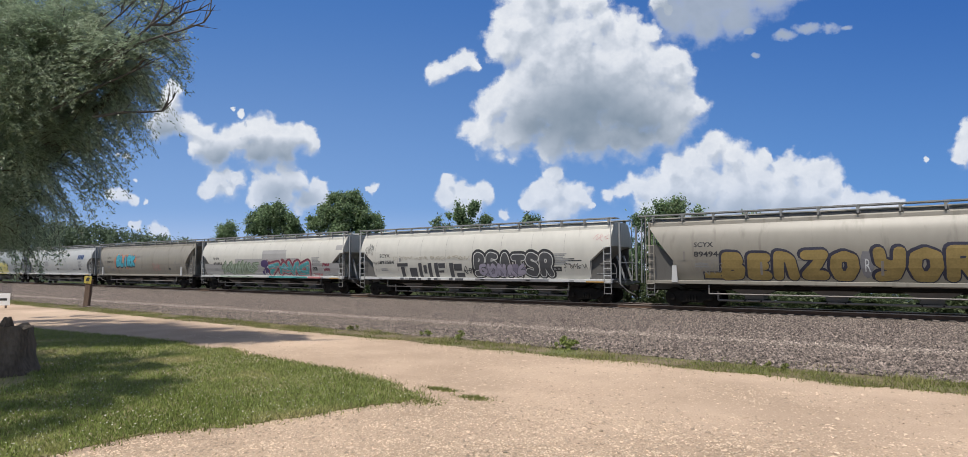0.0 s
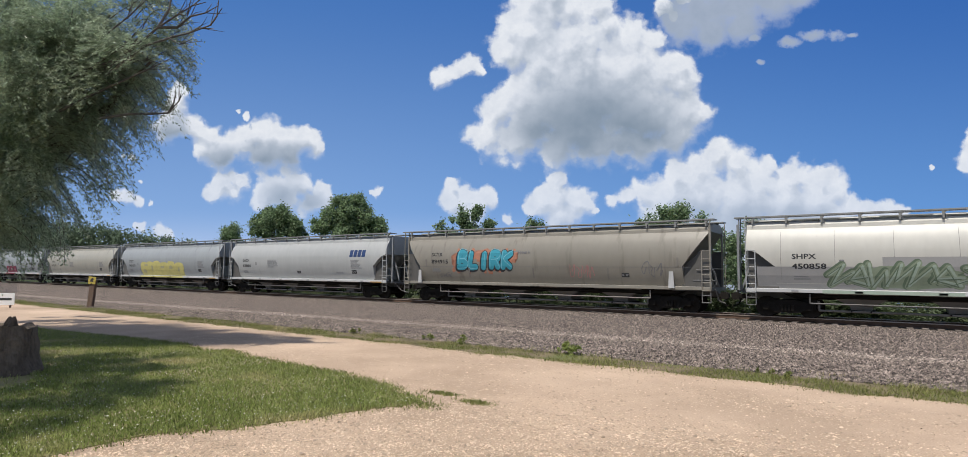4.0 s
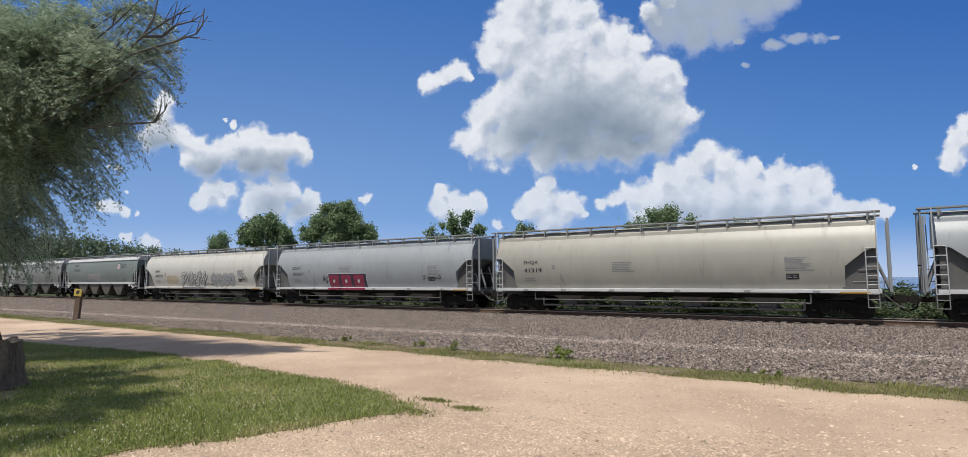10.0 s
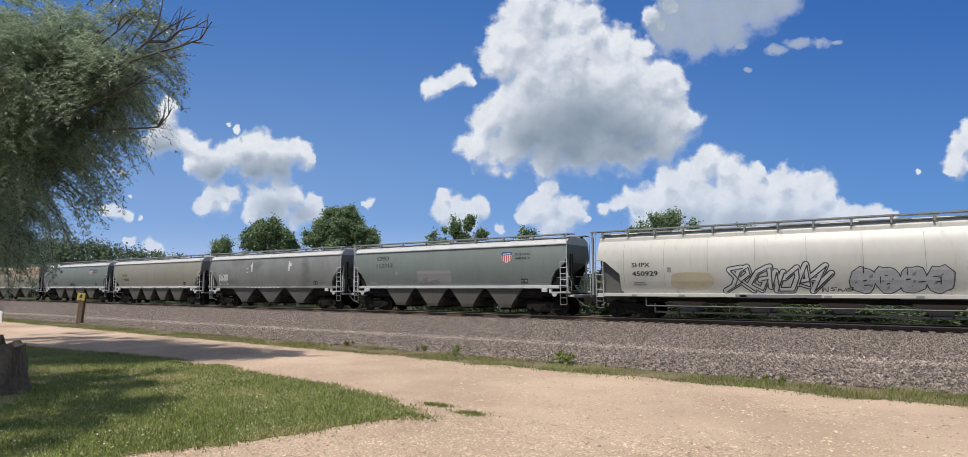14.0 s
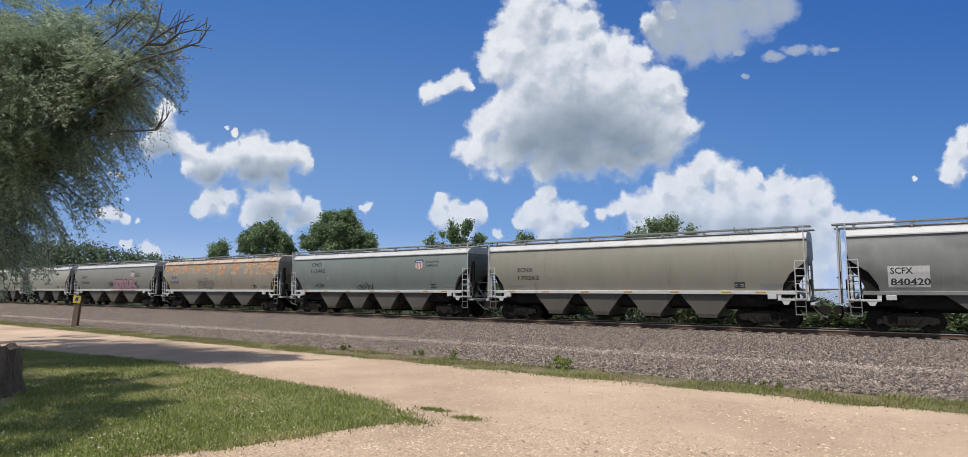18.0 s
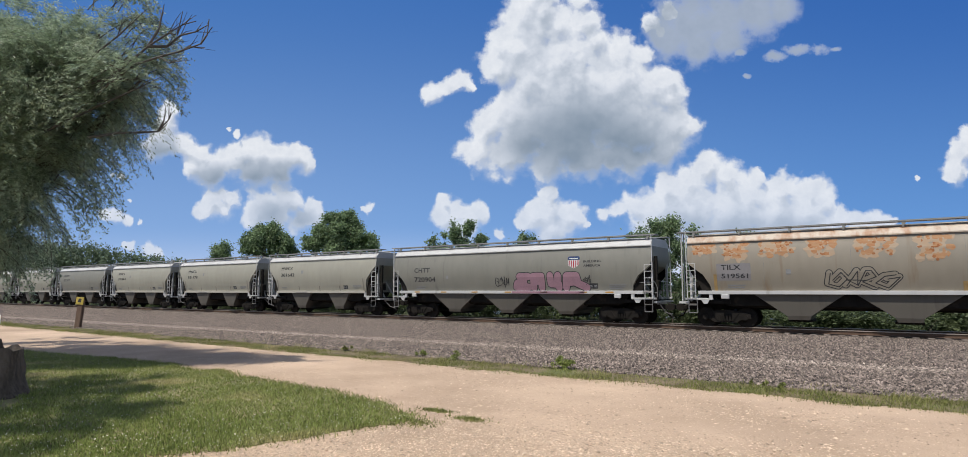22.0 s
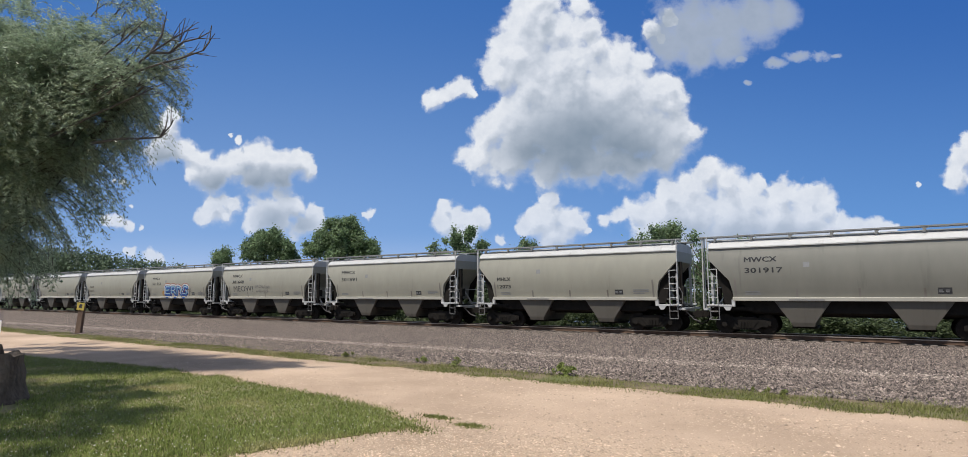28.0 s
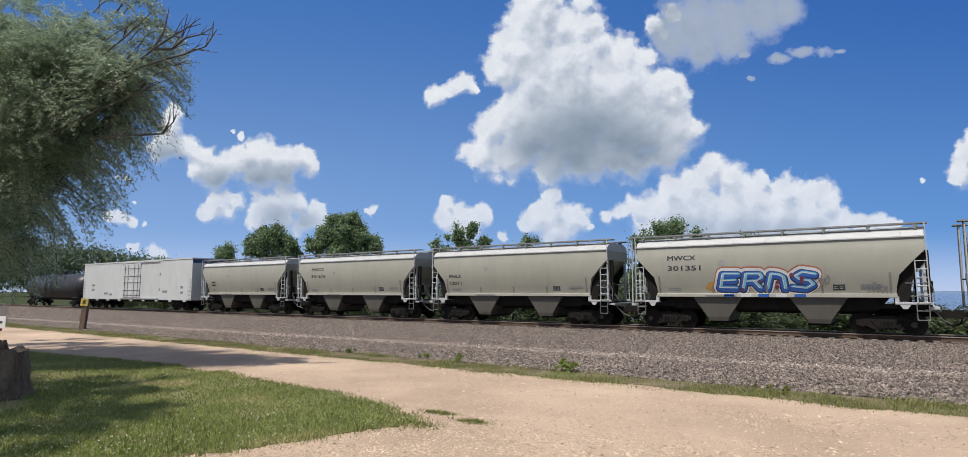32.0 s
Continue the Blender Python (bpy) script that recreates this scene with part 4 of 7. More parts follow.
# cumulus masses: right, up, radius in thousandths of their distance
CLOUDS = [
    [(75, 410, 39), (108, 421, 37), (141, 391, 33), (189, 395, 34), (200, 365, 41), (38, 354, 33), (67, 351, 51), (148, 343, 57), (251, 342, 42), (288, 339, 23), (27, 321, 34), (89, 299, 65), (170, 298, 73), (243, 291, 61), (302, 287, 45), (335, 298, 31), (331, 261, 39), (367, 209, 28), (338, 209, 45), (322, 169, 34), (264, 156, 41), (190, 152, 42), (117, 151, 42), (51, 158, 42), (-4, 167, 41), (11, 211, 34), (52, 240, 45), (184, 232, 106), (110, 232, 82), (264, 224, 77), (98, 454, 49), (179, 439, 24), (103, 378, 46), (75, 195, 48), (288, 203, 48), (150, 190, 60)],
    [(-87, 272, 21), (-65, 281, 19), (-43, 290, 20), (-27, 298, 15), (-16, 282, 12)],
    [(300, 396, 22), (318, 378, 16), (335, 412, 26)],
    [(397, 144, 29), (366, 117, 39), (432, 124, 38), (329, 106, 33), (472, 98, 33), (489, 121, 13), (531, 103, 36), (575, 97, 38), (604, 81, 24), (270, 71, 26), (240, 62, 21), (216, 57, 15), (306, 70, 41), (365, 69, 53), (438, 61, 53), (512, 61, 49), (574, 64, 41), (300, 20, 60), (400, 10, 80), (500, 10, 80), (590, 15, 56), (330, -40, 80), (450, -45, 90), (560, -40, 80), (629, 50, 24), (657, 46, 26), (688, 44, 22), (714, 42, 17)],
    [(120, 96, 16), (124, 74, 34), (93, 56, 29), (160, 56, 28), (72, 42, 16), (123, 34, 37), (186, 39, 6)],
    [(-37, 64, 28), (-65, 81, 16), (-59, 54, 24), (-4, 64, 23), (-26, 39, 33), (7, 53, 15), (32, 27, 16)],
    [(847, 169, 31), (838, 136, 28), (859, 199, 21), (767, 120, 7)],
    [(-383, 166, 32), (-356, 155, 31), (-324, 164, 29), (-302, 159, 22), (-410, 167, 23), (-421, 201, 6), (-434, 208, 4), (-428, 151, 31), (-464, 142, 30), (-495, 144, 27), (-392, 134, 36), (-347, 134, 31), (-464, 122, 23), (-518, 178, 23), (-541, 183, 26), (-561, 176, 26), (-545, 226, 22), (-537, 244, 15), (-552, 206, 23), (-500, 167, 23), (-482, 169, 18), (-297, 143, 16)],
    [(-464, 91, 15), (-468, 72, 22), (-484, 63, 15), (-441, 65, 17), (-428, 84, 17), (-446, 93, 12)],
    [(-333, 89, 25), (-365, 71, 29), (-387, 53, 23), (-347, 53, 31), (-306, 51, 26), (-284, 56, 19), (-289, 77, 14), (-392, 69, 15), (-320, 78, 22)],
    [(-629, 55, 18), (-607, 48, 15), (-584, 45, 8), (-647, 59, 13)],
    [(-621, 123, 7), (-634, 124, 6)],
    [(-571, -2, 16), (-598, 3, 13), (-611, 4, 8), (-555, -13, 11)],
    [(-191, 70, 10), (-202, 72, 7)],
    [(-605, 81, 4)],
]
# broad thin grey cloud
VEIL = [(370, 394, 86), (429, 401, 77), (489, 416, 61), (333, 372, 54), (384, 357, 46), (436, 368, 42), (533, 423, 42)]
# torn streaks
WISPS = [(521, 335, 37), (562, 350, 41), (599, 348, 37), (628, 348, 20), (458, 342, 24), (469, 301, 16)]

# thick undersides that the sun does not reach
GREY_BASES = [(161, 188, 135), (235, 187, 118), (103, 177, 86), (183, 210, 106), (278, 169, 77), (161, 155, 86), (234, 151, 77), (-392, 123, 62), (-347, 125, 57), (-455, 122, 47), (-559, 167, 47), (-356, 58, 47), (-311, 48, 42), (365, 17, 65), (453, 16, 73), (534, 16, 65)]

# colour of the clear sky, hazier towards the sun's side: at the horizon and high up
SKY_LOW = ((0.30, 0.48, 0.80), (0.17, 0.375, 0.75))
SKY_HIGH = ((0.060, 0.180, 0.485), (0.036, 0.134, 0.435))


def reaching(discs, tile, far, pad):
    """The discs that can be felt within a tile of the backdrop (left, right, low, high)."""
    return [(u, v, r) for u, v, r in discs if tile[0] - pad - far * r < u < tile[1] + pad + far * r and tile[2] - pad - far * r < v < tile[3] + pad + far * r]


def density_group(tile):
    """How thick the cloud is at a place on the backdrop: the masses, pushed about and frayed by noise."""
    g = bpy.data.node_groups.new("cloud_density", "ShaderNodeTree")
    g.interface.new_socket("Place", in_out="INPUT", socket_type="NodeSocketVector")
    g.interface.new_socket("Fray", in_out="INPUT", socket_type="NodeSocketFloat")
    g.interface.new_socket("Melt", in_out="INPUT", socket_type="NodeSocketFloat")
    g.interface.new_socket("Detail", in_out="INPUT", socket_type="NodeSocketFloat")
    g.interface.new_socket("Density", in_out="OUTPUT", socket_type="NodeSocketFloat")
    n, ln = g.nodes, g.links.new
    src, out = n.new("NodeGroupInput"), n.new("NodeGroupOutput")

    def vec(op, a, b):
        x = n.new("ShaderNodeVectorMath")
        x.operation = op
        for s, v in zip(x.inputs, (a, b)):
            if isinstance(v, tuple):
                s.default_value = v
            else:
                ln(v, s)
        return x

    def warp(p, scale, amount, detail):
        t = n.new("ShaderNodeTexNoise")
        t.inputs["Scale"].default_value, t.inputs["Detail"].default_value = scale, detail
        ln(p, t.inputs["Vector"])
        off = vec("SUBTRACT", t.outputs["Color"], (0.5, 0.5, 0.5)).outputs[0]
        return vec("ADD", p, vec("MULTIPLY", off, (amount, amount, 0)).outputs[0]).outputs[0]

    def calc(op, a, b=None, c=None):
        x = n.new("ShaderNodeMath")
        x.operation = op
        for s, v in zip(x.inputs, (a, b, c)):
            if v is None:
                continue
            if isinstance(v, (int, float)):
                s.default_value = v
            else:
                ln(v, s)
        return x.outputs[0]

    def lumps(p, scale):
        t = n.new("ShaderNodeTexVoronoi")
        t.feature = "SMOOTH_F1"
        t.inputs["Scale"].default_value, t.inputs["Smoothness"].default_value = scale, 0.25
        ln(p, t.inputs["Vector"])
        return calc("SUBTRACT", 0.45, t.outputs["Distance"])

    p = warp(warp(src.outputs[0], 0.016, 16.0, 2.0), 0.055, 20.0, 5.0)
    total = None
    for u, v, r in reaching([disc for masses in CLOUDS for disc in masses] or [], tile, 1.7, 75) or [(5000, 5000, 1)]:
        d = vec("DISTANCE", p, (u, v, 0.0)).outputs["Value"]
        k = calc("MULTIPLY_ADD", d, -0.60 / r, 1.0)
        k.node.use_clamp = True
        k = calc("MULTIPLY", k, k)
        total = calc("MULTIPLY", k, k) if total is None else calc("MULTIPLY_ADD", k, k, total)
    total = calc("SQRT", total)
    body = calc("MULTIPLY", total, 9.0)
    body.node.use_clamp = True
    total = calc("SUBTRACT", calc("MINIMUM", total, src.outputs[2]), 0.155)
    t = n.new("ShaderNodeTexNoise")
    t.inputs["Scale"].default_value, t.inputs["Roughness"].default_value = 0.045, 0.66
    ln(src.outputs[3], t.inputs["Detail"])
    ln(src.outputs[0], t.inputs["Vector"])
    rough = calc("MULTIPLY_ADD", calc("SUBTRACT", t.outputs[0], 0.5), 0.52, calc("ADD", calc("MULTIPLY", lumps(p, 0.019), 0.46), calc("MULTIPLY", lumps(p, 0.052), 0.30)))
    ln(calc("ADD", total, calc("MULTIPLY", calc("MULTIPLY", rough, body), src.outputs[1])), out.inputs[0])
    return g


def cloud_material(tile):
    m = bpy.data.materials.new("cloudy_sky")
    m.use_nodes = True
    n, ln = m.node_tree.nodes, m.node_tree.links.new
    n.remove(n["Principled BSDF"])
    tc = n.new("ShaderNodeTexCoord")
    grp = density_group(tile)

    def dens(dx, dy, fray, melt, detail):
        a = n.new("ShaderNodeVectorMath")
        a.operation = "ADD"
        ln(tc.outputs["Object"], a.inputs[0])
        a.inputs[1].default_value = (dx, dy, 0)
        g = n.new("ShaderNodeGroup")
        g.node_tree = grp
        ln(a.outputs[0], g.inputs[0])
        g.inputs[1].default_value, g.inputs[2].default_value, g.inputs[3].default_value = fray, melt, detail
        return g.outputs[0]

    def rng(s, lo, hi, a, b):
        r = n.new("ShaderNodeMapRange")
        r.interpolation_type = "SMOOTHSTEP"
        for i, v in ((1, lo), (2, hi), (3, a), (4, b)):
            r.inputs[i].default_value = v
        ln(s, r.inputs[0])
        return r.outputs[0]

    def calc(op, a, b, c=0.0):
        x = n.new("ShaderNodeMath")
        x.operation = op
        for s, v in zip(x.inputs, (a, b, c)):
            if isinstance(v, (int, float)):
                s.default_value = v
            else:
                ln(v, s)
        return x.outputs[0]

    def hills(masses, squash, near, far, top):
        """Soft rounded sum of flattened discs."""
        t = n.new("ShaderNodeTexNoise")
        t.inputs["Scale"].default_value, t.inputs["Detail"].default_value = 0.03, 3.0
        ln(tc.outputs["Object"], t.inputs["Vector"])
        a = n.new("ShaderNodeVectorMath")
        a.operation = "MULTIPLY_ADD"
        ln(t.outputs["Color"], a.inputs[0])
        a.inputs[1].default_value = (16, 16, 0)
        ln(tc.outputs["Object"], a.inputs[2])
        b = n.new("ShaderNodeVectorMath")
        b.operation = "MULTIPLY"
        ln(a.outputs[0], b.inputs[0])
        b.inputs[1].default_value = (1, squash, 0)
        total = None
        for u, v, r in reaching(masses, tile, 1.3, 30) or [(5000, 5000, 1)]:
            x = n.new("ShaderNodeVectorMath")
            x.operation = "DISTANCE"
            ln(b.outputs[0], x.inputs[0])
            x.inputs[1].default_value = (u + 8, (v + 8) * squash, 0)
            s = rng(x.outputs["Value"], near * r, far * r, top, 0.0)
            total = s if total is None else calc("SMOOTH_MAX", total, s, 0.2)
        return total

    here, form, above = dens(0, 0, 0.80, 1.2, 8.0), dens(0, 0, 0.75, 1.0, 2.0), dens(-8, 20, 0.75, 1.0, 2.0)
    higher = dens(-14, 52, 0.15, 1.0, 1.0)
    # crisp sunlit tops, soft undersides
    under = rng(calc("SUBTRACT", above, form), 0.02, 0.30, 0.0, 1.0)
    crisp, melting = rng(here, -0.06, 0.22, 0.0, 1.0), rng(here, -0.14, 0.50, 0.0, 1.0)
    alpha = calc("MULTIPLY_ADD", calc("SUBTRACT", melting, crisp), under, crisp)
    frayed = n.new("ShaderNodeTexNoise")
    frayed.inputs["Scale"].default_value, frayed.inputs["Detail"].default_value, frayed.inputs["Roughness"].default_value = 0.03, 6.0, 0.6
    ln(tc.outputs["Object"], frayed.inputs["Vector"])
    veil = calc("MULTIPLY_ADD", calc("SUBTRACT", frayed.outputs[0], 0.5), 1.5, hills(VEIL, 1.0, 0.1, 1.2, 1.0))
    veil = calc("MULTIPLY", rng(veil, 0.05, 0.95, 0.0, 0.86), rng(hills(VEIL, 1.0, 0.6, 1.3, 1.0), 0.22, 0.5, 0.0, 1.0))
    streak = calc("MULTIPLY_ADD", calc("SUBTRACT", frayed.outputs[0], 0.5), 2.6, hills(WISPS, 2.2, 0.0, 1.0, 1.0))
    veil = calc("MAXIMUM", veil, calc("MULTIPLY", rng(streak, 0.15, 1.1, 0.0, 0.85), rng(hills(WISPS, 2.2, 0.3, 1.0, 1.0), 0.2, 0.5, 0.0, 1.0)))
    fine_form, fine_above = dens(0, 0, 0.7, 0.9, 5.0), dens(-4, 9, 0.7, 0.9, 5.0)
    relief = calc("ADD", rng(calc("SUBTRACT", above, form), -0.30, 0.34, 0.0, 0.25), rng(calc("SUBTRACT", fine_above, fine_form), -0.22, 0.28, 0.0, 0.08))
    base = hills(GREY_BASES, 1.6, -0.3, 1.5, 0.95)
    relief = calc("MULTIPLY", relief, calc("MULTIPLY_ADD", base, -1.1, 1.15))
    shade = calc("ADD", calc("ADD", relief, rng(higher, -0.1, 0.9, 0.0, 0.12)), base)
    shade = calc("MULTIPLY", shade, rng(here, 0.0, 0.5, 0.55, 1.0))
    shade = calc("MAXIMUM", shade, calc("MULTIPLY_ADD", frayed.outputs[0], 0.35, calc("MULTIPLY", veil, 0.52)))
    ramp = n.new("ShaderNodeValToRGB")
    ln(shade, ramp.inputs[0])
    el = ramp.color_ramp.elements
    el[0].position, el[0].color = 0.03, (0.92, 0.935, 0.96, 1)
    el[1].position, el[1].color = 1.0, (0.235, 0.30, 0.385, 1)
    for spot, tone in ((0.25, (0.66, 0.705, 0.785, 1)), (0.55, (0.43, 0.49, 0.58, 1))):
        el.new(spot).color = tone
    alpha = calc("MAXIMUM", alpha, veil)
    xyz = n.new("ShaderNodeSeparateXYZ")
    ln(tc.outputs["Object"], xyz.inputs[0])

    def blend(fac, a, b):
        x = n.new("ShaderNodeMix")
        x.data_type = "RGBA"
        ln(fac, x.inputs[0])
        for s, v in ((x.inputs[6], a), (x.inputs[7], b)):
            if isinstance(v, tuple):
                s.default_value = (*v, 1)
            else:
                ln(v, s)
        return x.outputs[2]

    across = rng(xyz.outputs[0], -800, 800, 0.0, 1.0)
    height = calc("POWER", rng(xyz.outputs[1], -90, 520, 0.0, 1.0), 0.62)
    blue = blend(height, blend(across, SKY_LOW[0], SKY_LOW[1]), blend(across, SKY_HIGH[0], SKY_HIGH[1]))
    blue = blend(rng(xyz.outputs[1], -95, 45, 0.9, 0.0), blue, (0.53, 0.625, 0.83))
    lit = blend(rng(xyz.outputs[1], -60, 190, 0.55, 0.0), ramp.outputs[0], (0.50, 0.60, 0.79))
    em = n.new("ShaderNodeEmission")
    ln(blend(alpha, blue, lit), em.inputs[0])
    ln(em.outputs[0], n["Material Output"].inputs[0])
    return m


bm = bmesh.new()
SKY_FAR = 2600.0
COLUMNS, ROWS = (-1300, -430, -130, 130, 330, 560, 1300), (-130, 125, 280, 800)
tiles = []
for j in range(3):
    for i in range(6):
        a, b, c, d = COLUMNS[i], COLUMNS[i + 1], ROWS[j], ROWS[j + 1]
        bm.faces.new([bm.verts.new((x, y, 0)) for x, y in ((a, c), (b, c), (b, d), (a, d))]).material_index = len(tiles)
        tiles.append(cloud_material((a, b, c, d)))
sky_me = bpy.data.meshes.new("cloud_backdrop")
bmesh.ops.remove_doubles(bm, verts=bm.verts[:], dist=0.01)
bm.to_mesh(sky_me)
bm.free()
for tile_paint in tiles:
    sky_me.materials.append(tile_paint)
backdrop = new("cloud_backdrop", sky_me)
turn = Matrix((RIGHT, UP, -FWD)).transposed().to_4x4()
backdrop.matrix_basis = Matrix.Translation(Vector((0, 0, EYE_Z)) + FWD * SKY_FAR) @ turn @ Matrix.Scale(SKY_FAR / 1000, 4)
tagged(backdrop, "blue summer sky with scattered white cumulus clouds", "sky", kind="structure")

# ---- train ----
SIDES = {
    "pellet": [(1.30, 1.24), (1.55, 1.36), (1.9, 1.475), (2.3, 1.56), (2.7, 1.60), (3.1, 1.585), (3.5, 1.495), (3.8, 1.37), (4.02, 1.23), (4.03, 1.19), (4.2, 1.17), (4.34, 1.06), (4.40, 0.80)],
    "grain": [(1.60, 1.38), (2.0, 1.48), (2.5, 1.57), (3.0, 1.60), (3.5, 1.555), (3.8, 1.49), (3.96, 1.44), (4.02, 1.44), (4.03, 1.50), (4.08, 1.50), (4.30, 1.30), (4.42, 1.0)],
}
SIDES["short"] = SIDES["grain"]
# how far the body's end stands back from the car's end, by height
ENDS = {
    "pellet": [(1.30, 1.28), (2.3, 1.26), (2.95, 0.50), (3.1, 0.06), (4.45, 0.05)],
    "tan": [(1.30, 1.35), (2.3, 1.38), (4.02, 0.10), (4.45, 0.05)],
    "grain": [(1.60, 1.13), (2.0, 1.05), (2.5, 0.75), (3.0, 0.12), (3.25, 0.04), (4.45, 0.03)],
    "short": [(1.60, 1.08), (2.0, 1.05), (2.5, 0.94), (3.0, 0.5), (3.5, 0.04), (4.45, 0.03)],
}


def half_width(kind, z):
    p = SIDES[kind]
    return float(np.interp(z, [a for a, _ in p], [b for _, b in p]))


def setback(ends, z):
    p = ENDS[ends]
    return float(np.interp(z, [a for a, _ in p], [b for _, b in p]))


def build_body(kind, ends, hl, top=False):
    def go(bm):
        zs = sorted({a for a, _ in SIDES[kind]} | {a for a, _ in ENDS[ends]})
        zs = [z for z in zs if (z > 4.01 if top else z < 4.03)]
        rings = []
        for z in zs:
            x, y = hl - setback(ends, z), half_width(kind, z)
            xs = [-x, -x + 0.06] + list(np.linspace(-hl + 1.5, hl - 1.5, 11)) + [x - 0.06, x]
            rings.append([(v, -y, z) for v in xs] + [(v, y, z) for v in xs[::-1]])
        loft(bm, rings)
    return go


def build_bay(w, top, low, narrow):
    def go(bm):
        def ring(z, a, b):
            return [(-a, -b, z), (a, -b, z), (a, b, z), (-a, b, z)]
        if narrow:
            loft(bm, [ring(top, w / 2, 1.36), ring(low + 0.18, 0.42, 0.75), ring(low, 0.38, 0.70)])
        else:
            loft(bm, [ring(top, w / 2, 1.42), ring(0.60, 0.48, 1.33), ring(low, 0.42, 1.28)])
    return go


def build_gate(bm):
    box(bm, -0.5, 0.5, -0.8, 0.8, -0.10, 0.0, 0.01)
    rod(bm, (-0.35, -1.1, -0.05), (-0.35, 1.1, -0.05), 0.035)
    rod(bm, (0.35, -1.1, -0.05), (0.35, 1.1, -0.05), 0.035)


def build_side_frame(bm):
    pts = [(-1.12, 0.60), (-1.12, 0.40), (-0.72, 0.36), (-0.50, 0.22), (0.50, 0.22), (0.72, 0.36), (1.12, 0.40), (1.12, 0.60), (0.70, 0.70), (0.35, 0.80), (-0.35, 0.80), (-0.70, 0.70)]
    prism(bm, pts, -0.07, 0.07)
    for x in (-0.89, 0.89):
        rod(bm, (x, -0.14, 0.457), (x, 0.10, 0.457), 0.13, 10)
    for x in (-0.2, -0.06, 0.08, 0.22):
        rod(bm, (x, -0.09, 0.30), (x, -0.09, 0.55), 0.06, 8)
    prism(bm, [(-0.62, 0.66), (-0.36, 0.30), (-0.28, 0.30), (-0.54, 0.68)], -0.10, -0.07)
    prism(bm, [(0.62, 0.66), (0.36, 0.30), (0.28, 0.30), (0.54, 0.68)], -0.10, -0.07)


def build_wheelset(bm):
    for s in (-1, 1):
        rod(bm, (0, s * 0.70, 0), (0, s * 0.83, 0), 0.457, 28)
        rod(bm, (0, s * 0.665, 0), (0, s * 0.70, 0), 0.485, 28)
        for k in range(6):
            a = TAU * k / 6
            rod(bm, (0.26 * math.cos(a), s * 0.83, 0.26 * math.sin(a)), (0.26 * math.cos(a), s * 0.84, 0.26 * math.sin(a)), 0.05, 6)
    rod(bm, (0, -1.05, 0), (0, 1.05, 0), 0.085, 10)


def build_bolster(bm):
    box(bm, -0.20, 0.20, -1.05, 1.05, 0.48, 0.78, 0.03)
    rod(bm, (0, 0, 0.78), (0, 0, 1.02), 0.20, 12)


def build_ladder(z0, z1, tall):
    def go(bm):
        rod(bm, (-0.20, 0, z0), (-0.20, 0, z1), 0.024)
        rod(bm, (0.20, 0, z0), (0.20, 0, tall), 0.026)
        k = max(3, round((z1 - z0) / 0.36))
        for i in range(k + 1):
            z = z0 + (z1 - z0) * i / k
            rod(bm, (-0.20, 0, z), (0.20, 0, z), 0.02)
    return go


def build_step(z0, z1):
    """A stirrup with two treads, hung under the car's corner."""
    def go(bm):
        for x in (-0.2, 0.2):
            rod(bm, (x, 0, z0), (x, 0, z1), 0.02)
        for z in (z0, (z0 + z1) / 2 + 0.05):
            rod(bm, (-0.2, 0, z), (0.2, 0, z), 0.02)
    return go


def build_end_rail(hl, half):
    """Bent grab rail and brake pipe across the open end."""
    def go(bm):
        rod(bm, (hl - 0.75, -1.35, 2.15), (hl + 0.05, -1.35, 2.15), 0.018)
        rod(bm, (hl + 0.05, -1.35, 2.15), (hl + 0.15, -1.3, 1.9), 0.018)
        rod(bm, (hl + 0.15, -1.3, 1.9), (hl + 0.15, -1.3, 1.4), 0.018)
        rod(bm, (hl - 0.95, -1.3, 1.62), (hl + 0.12, -1.3, 1.62), 0.022)
        rod(bm, (hl + 0.02, -0.9, 1.2), (half - 0.35, -0.55, 0.62), 0.03)
        rod(bm, (half - 0.35, -0.55, 0.62), (half - 0.1, -0.3, 0.5), 0.03)
    return go


def build_coupler(bm):
    box(bm, -0.75, 0.10, -0.12, 0.12, 0.76, 0.98, 0.03)
    prism(bm, [(0.05, 0.70), (0.30, 0.70), (0.42, 0.78), (0.42, 0.98), (0.30, 1.05), (0.05, 1.05)], -0.18, 0.14)
    rod(bm, (0.0, -0.35, 0.85), (0.18, -0.33, 0.45), 0.03)
    rod(bm, (0.18, -0.33, 0.45), (0.42, -0.28, 0.38), 0.03)


def build_brake_wheel(bm):
    for i in range(16):
        a, b = TAU * i / 16, TAU * (i + 1) / 16
        rod(bm, (0, 0.27 * math.cos(a), 0.27 * math.sin(a)), (0, 0.27 * math.cos(b), 0.27 * math.sin(b)), 0.018, 5)
    for i in range(4):
        a = TAU * i / 4
        rod(bm, (0, 0, 0), (0, 0.27 * math.cos(a), 0.27 * math.sin(a)), 0.014, 5)
    rod(bm, (-0.15, 0, 0), (0.03, 0, 0), 0.03, 8)


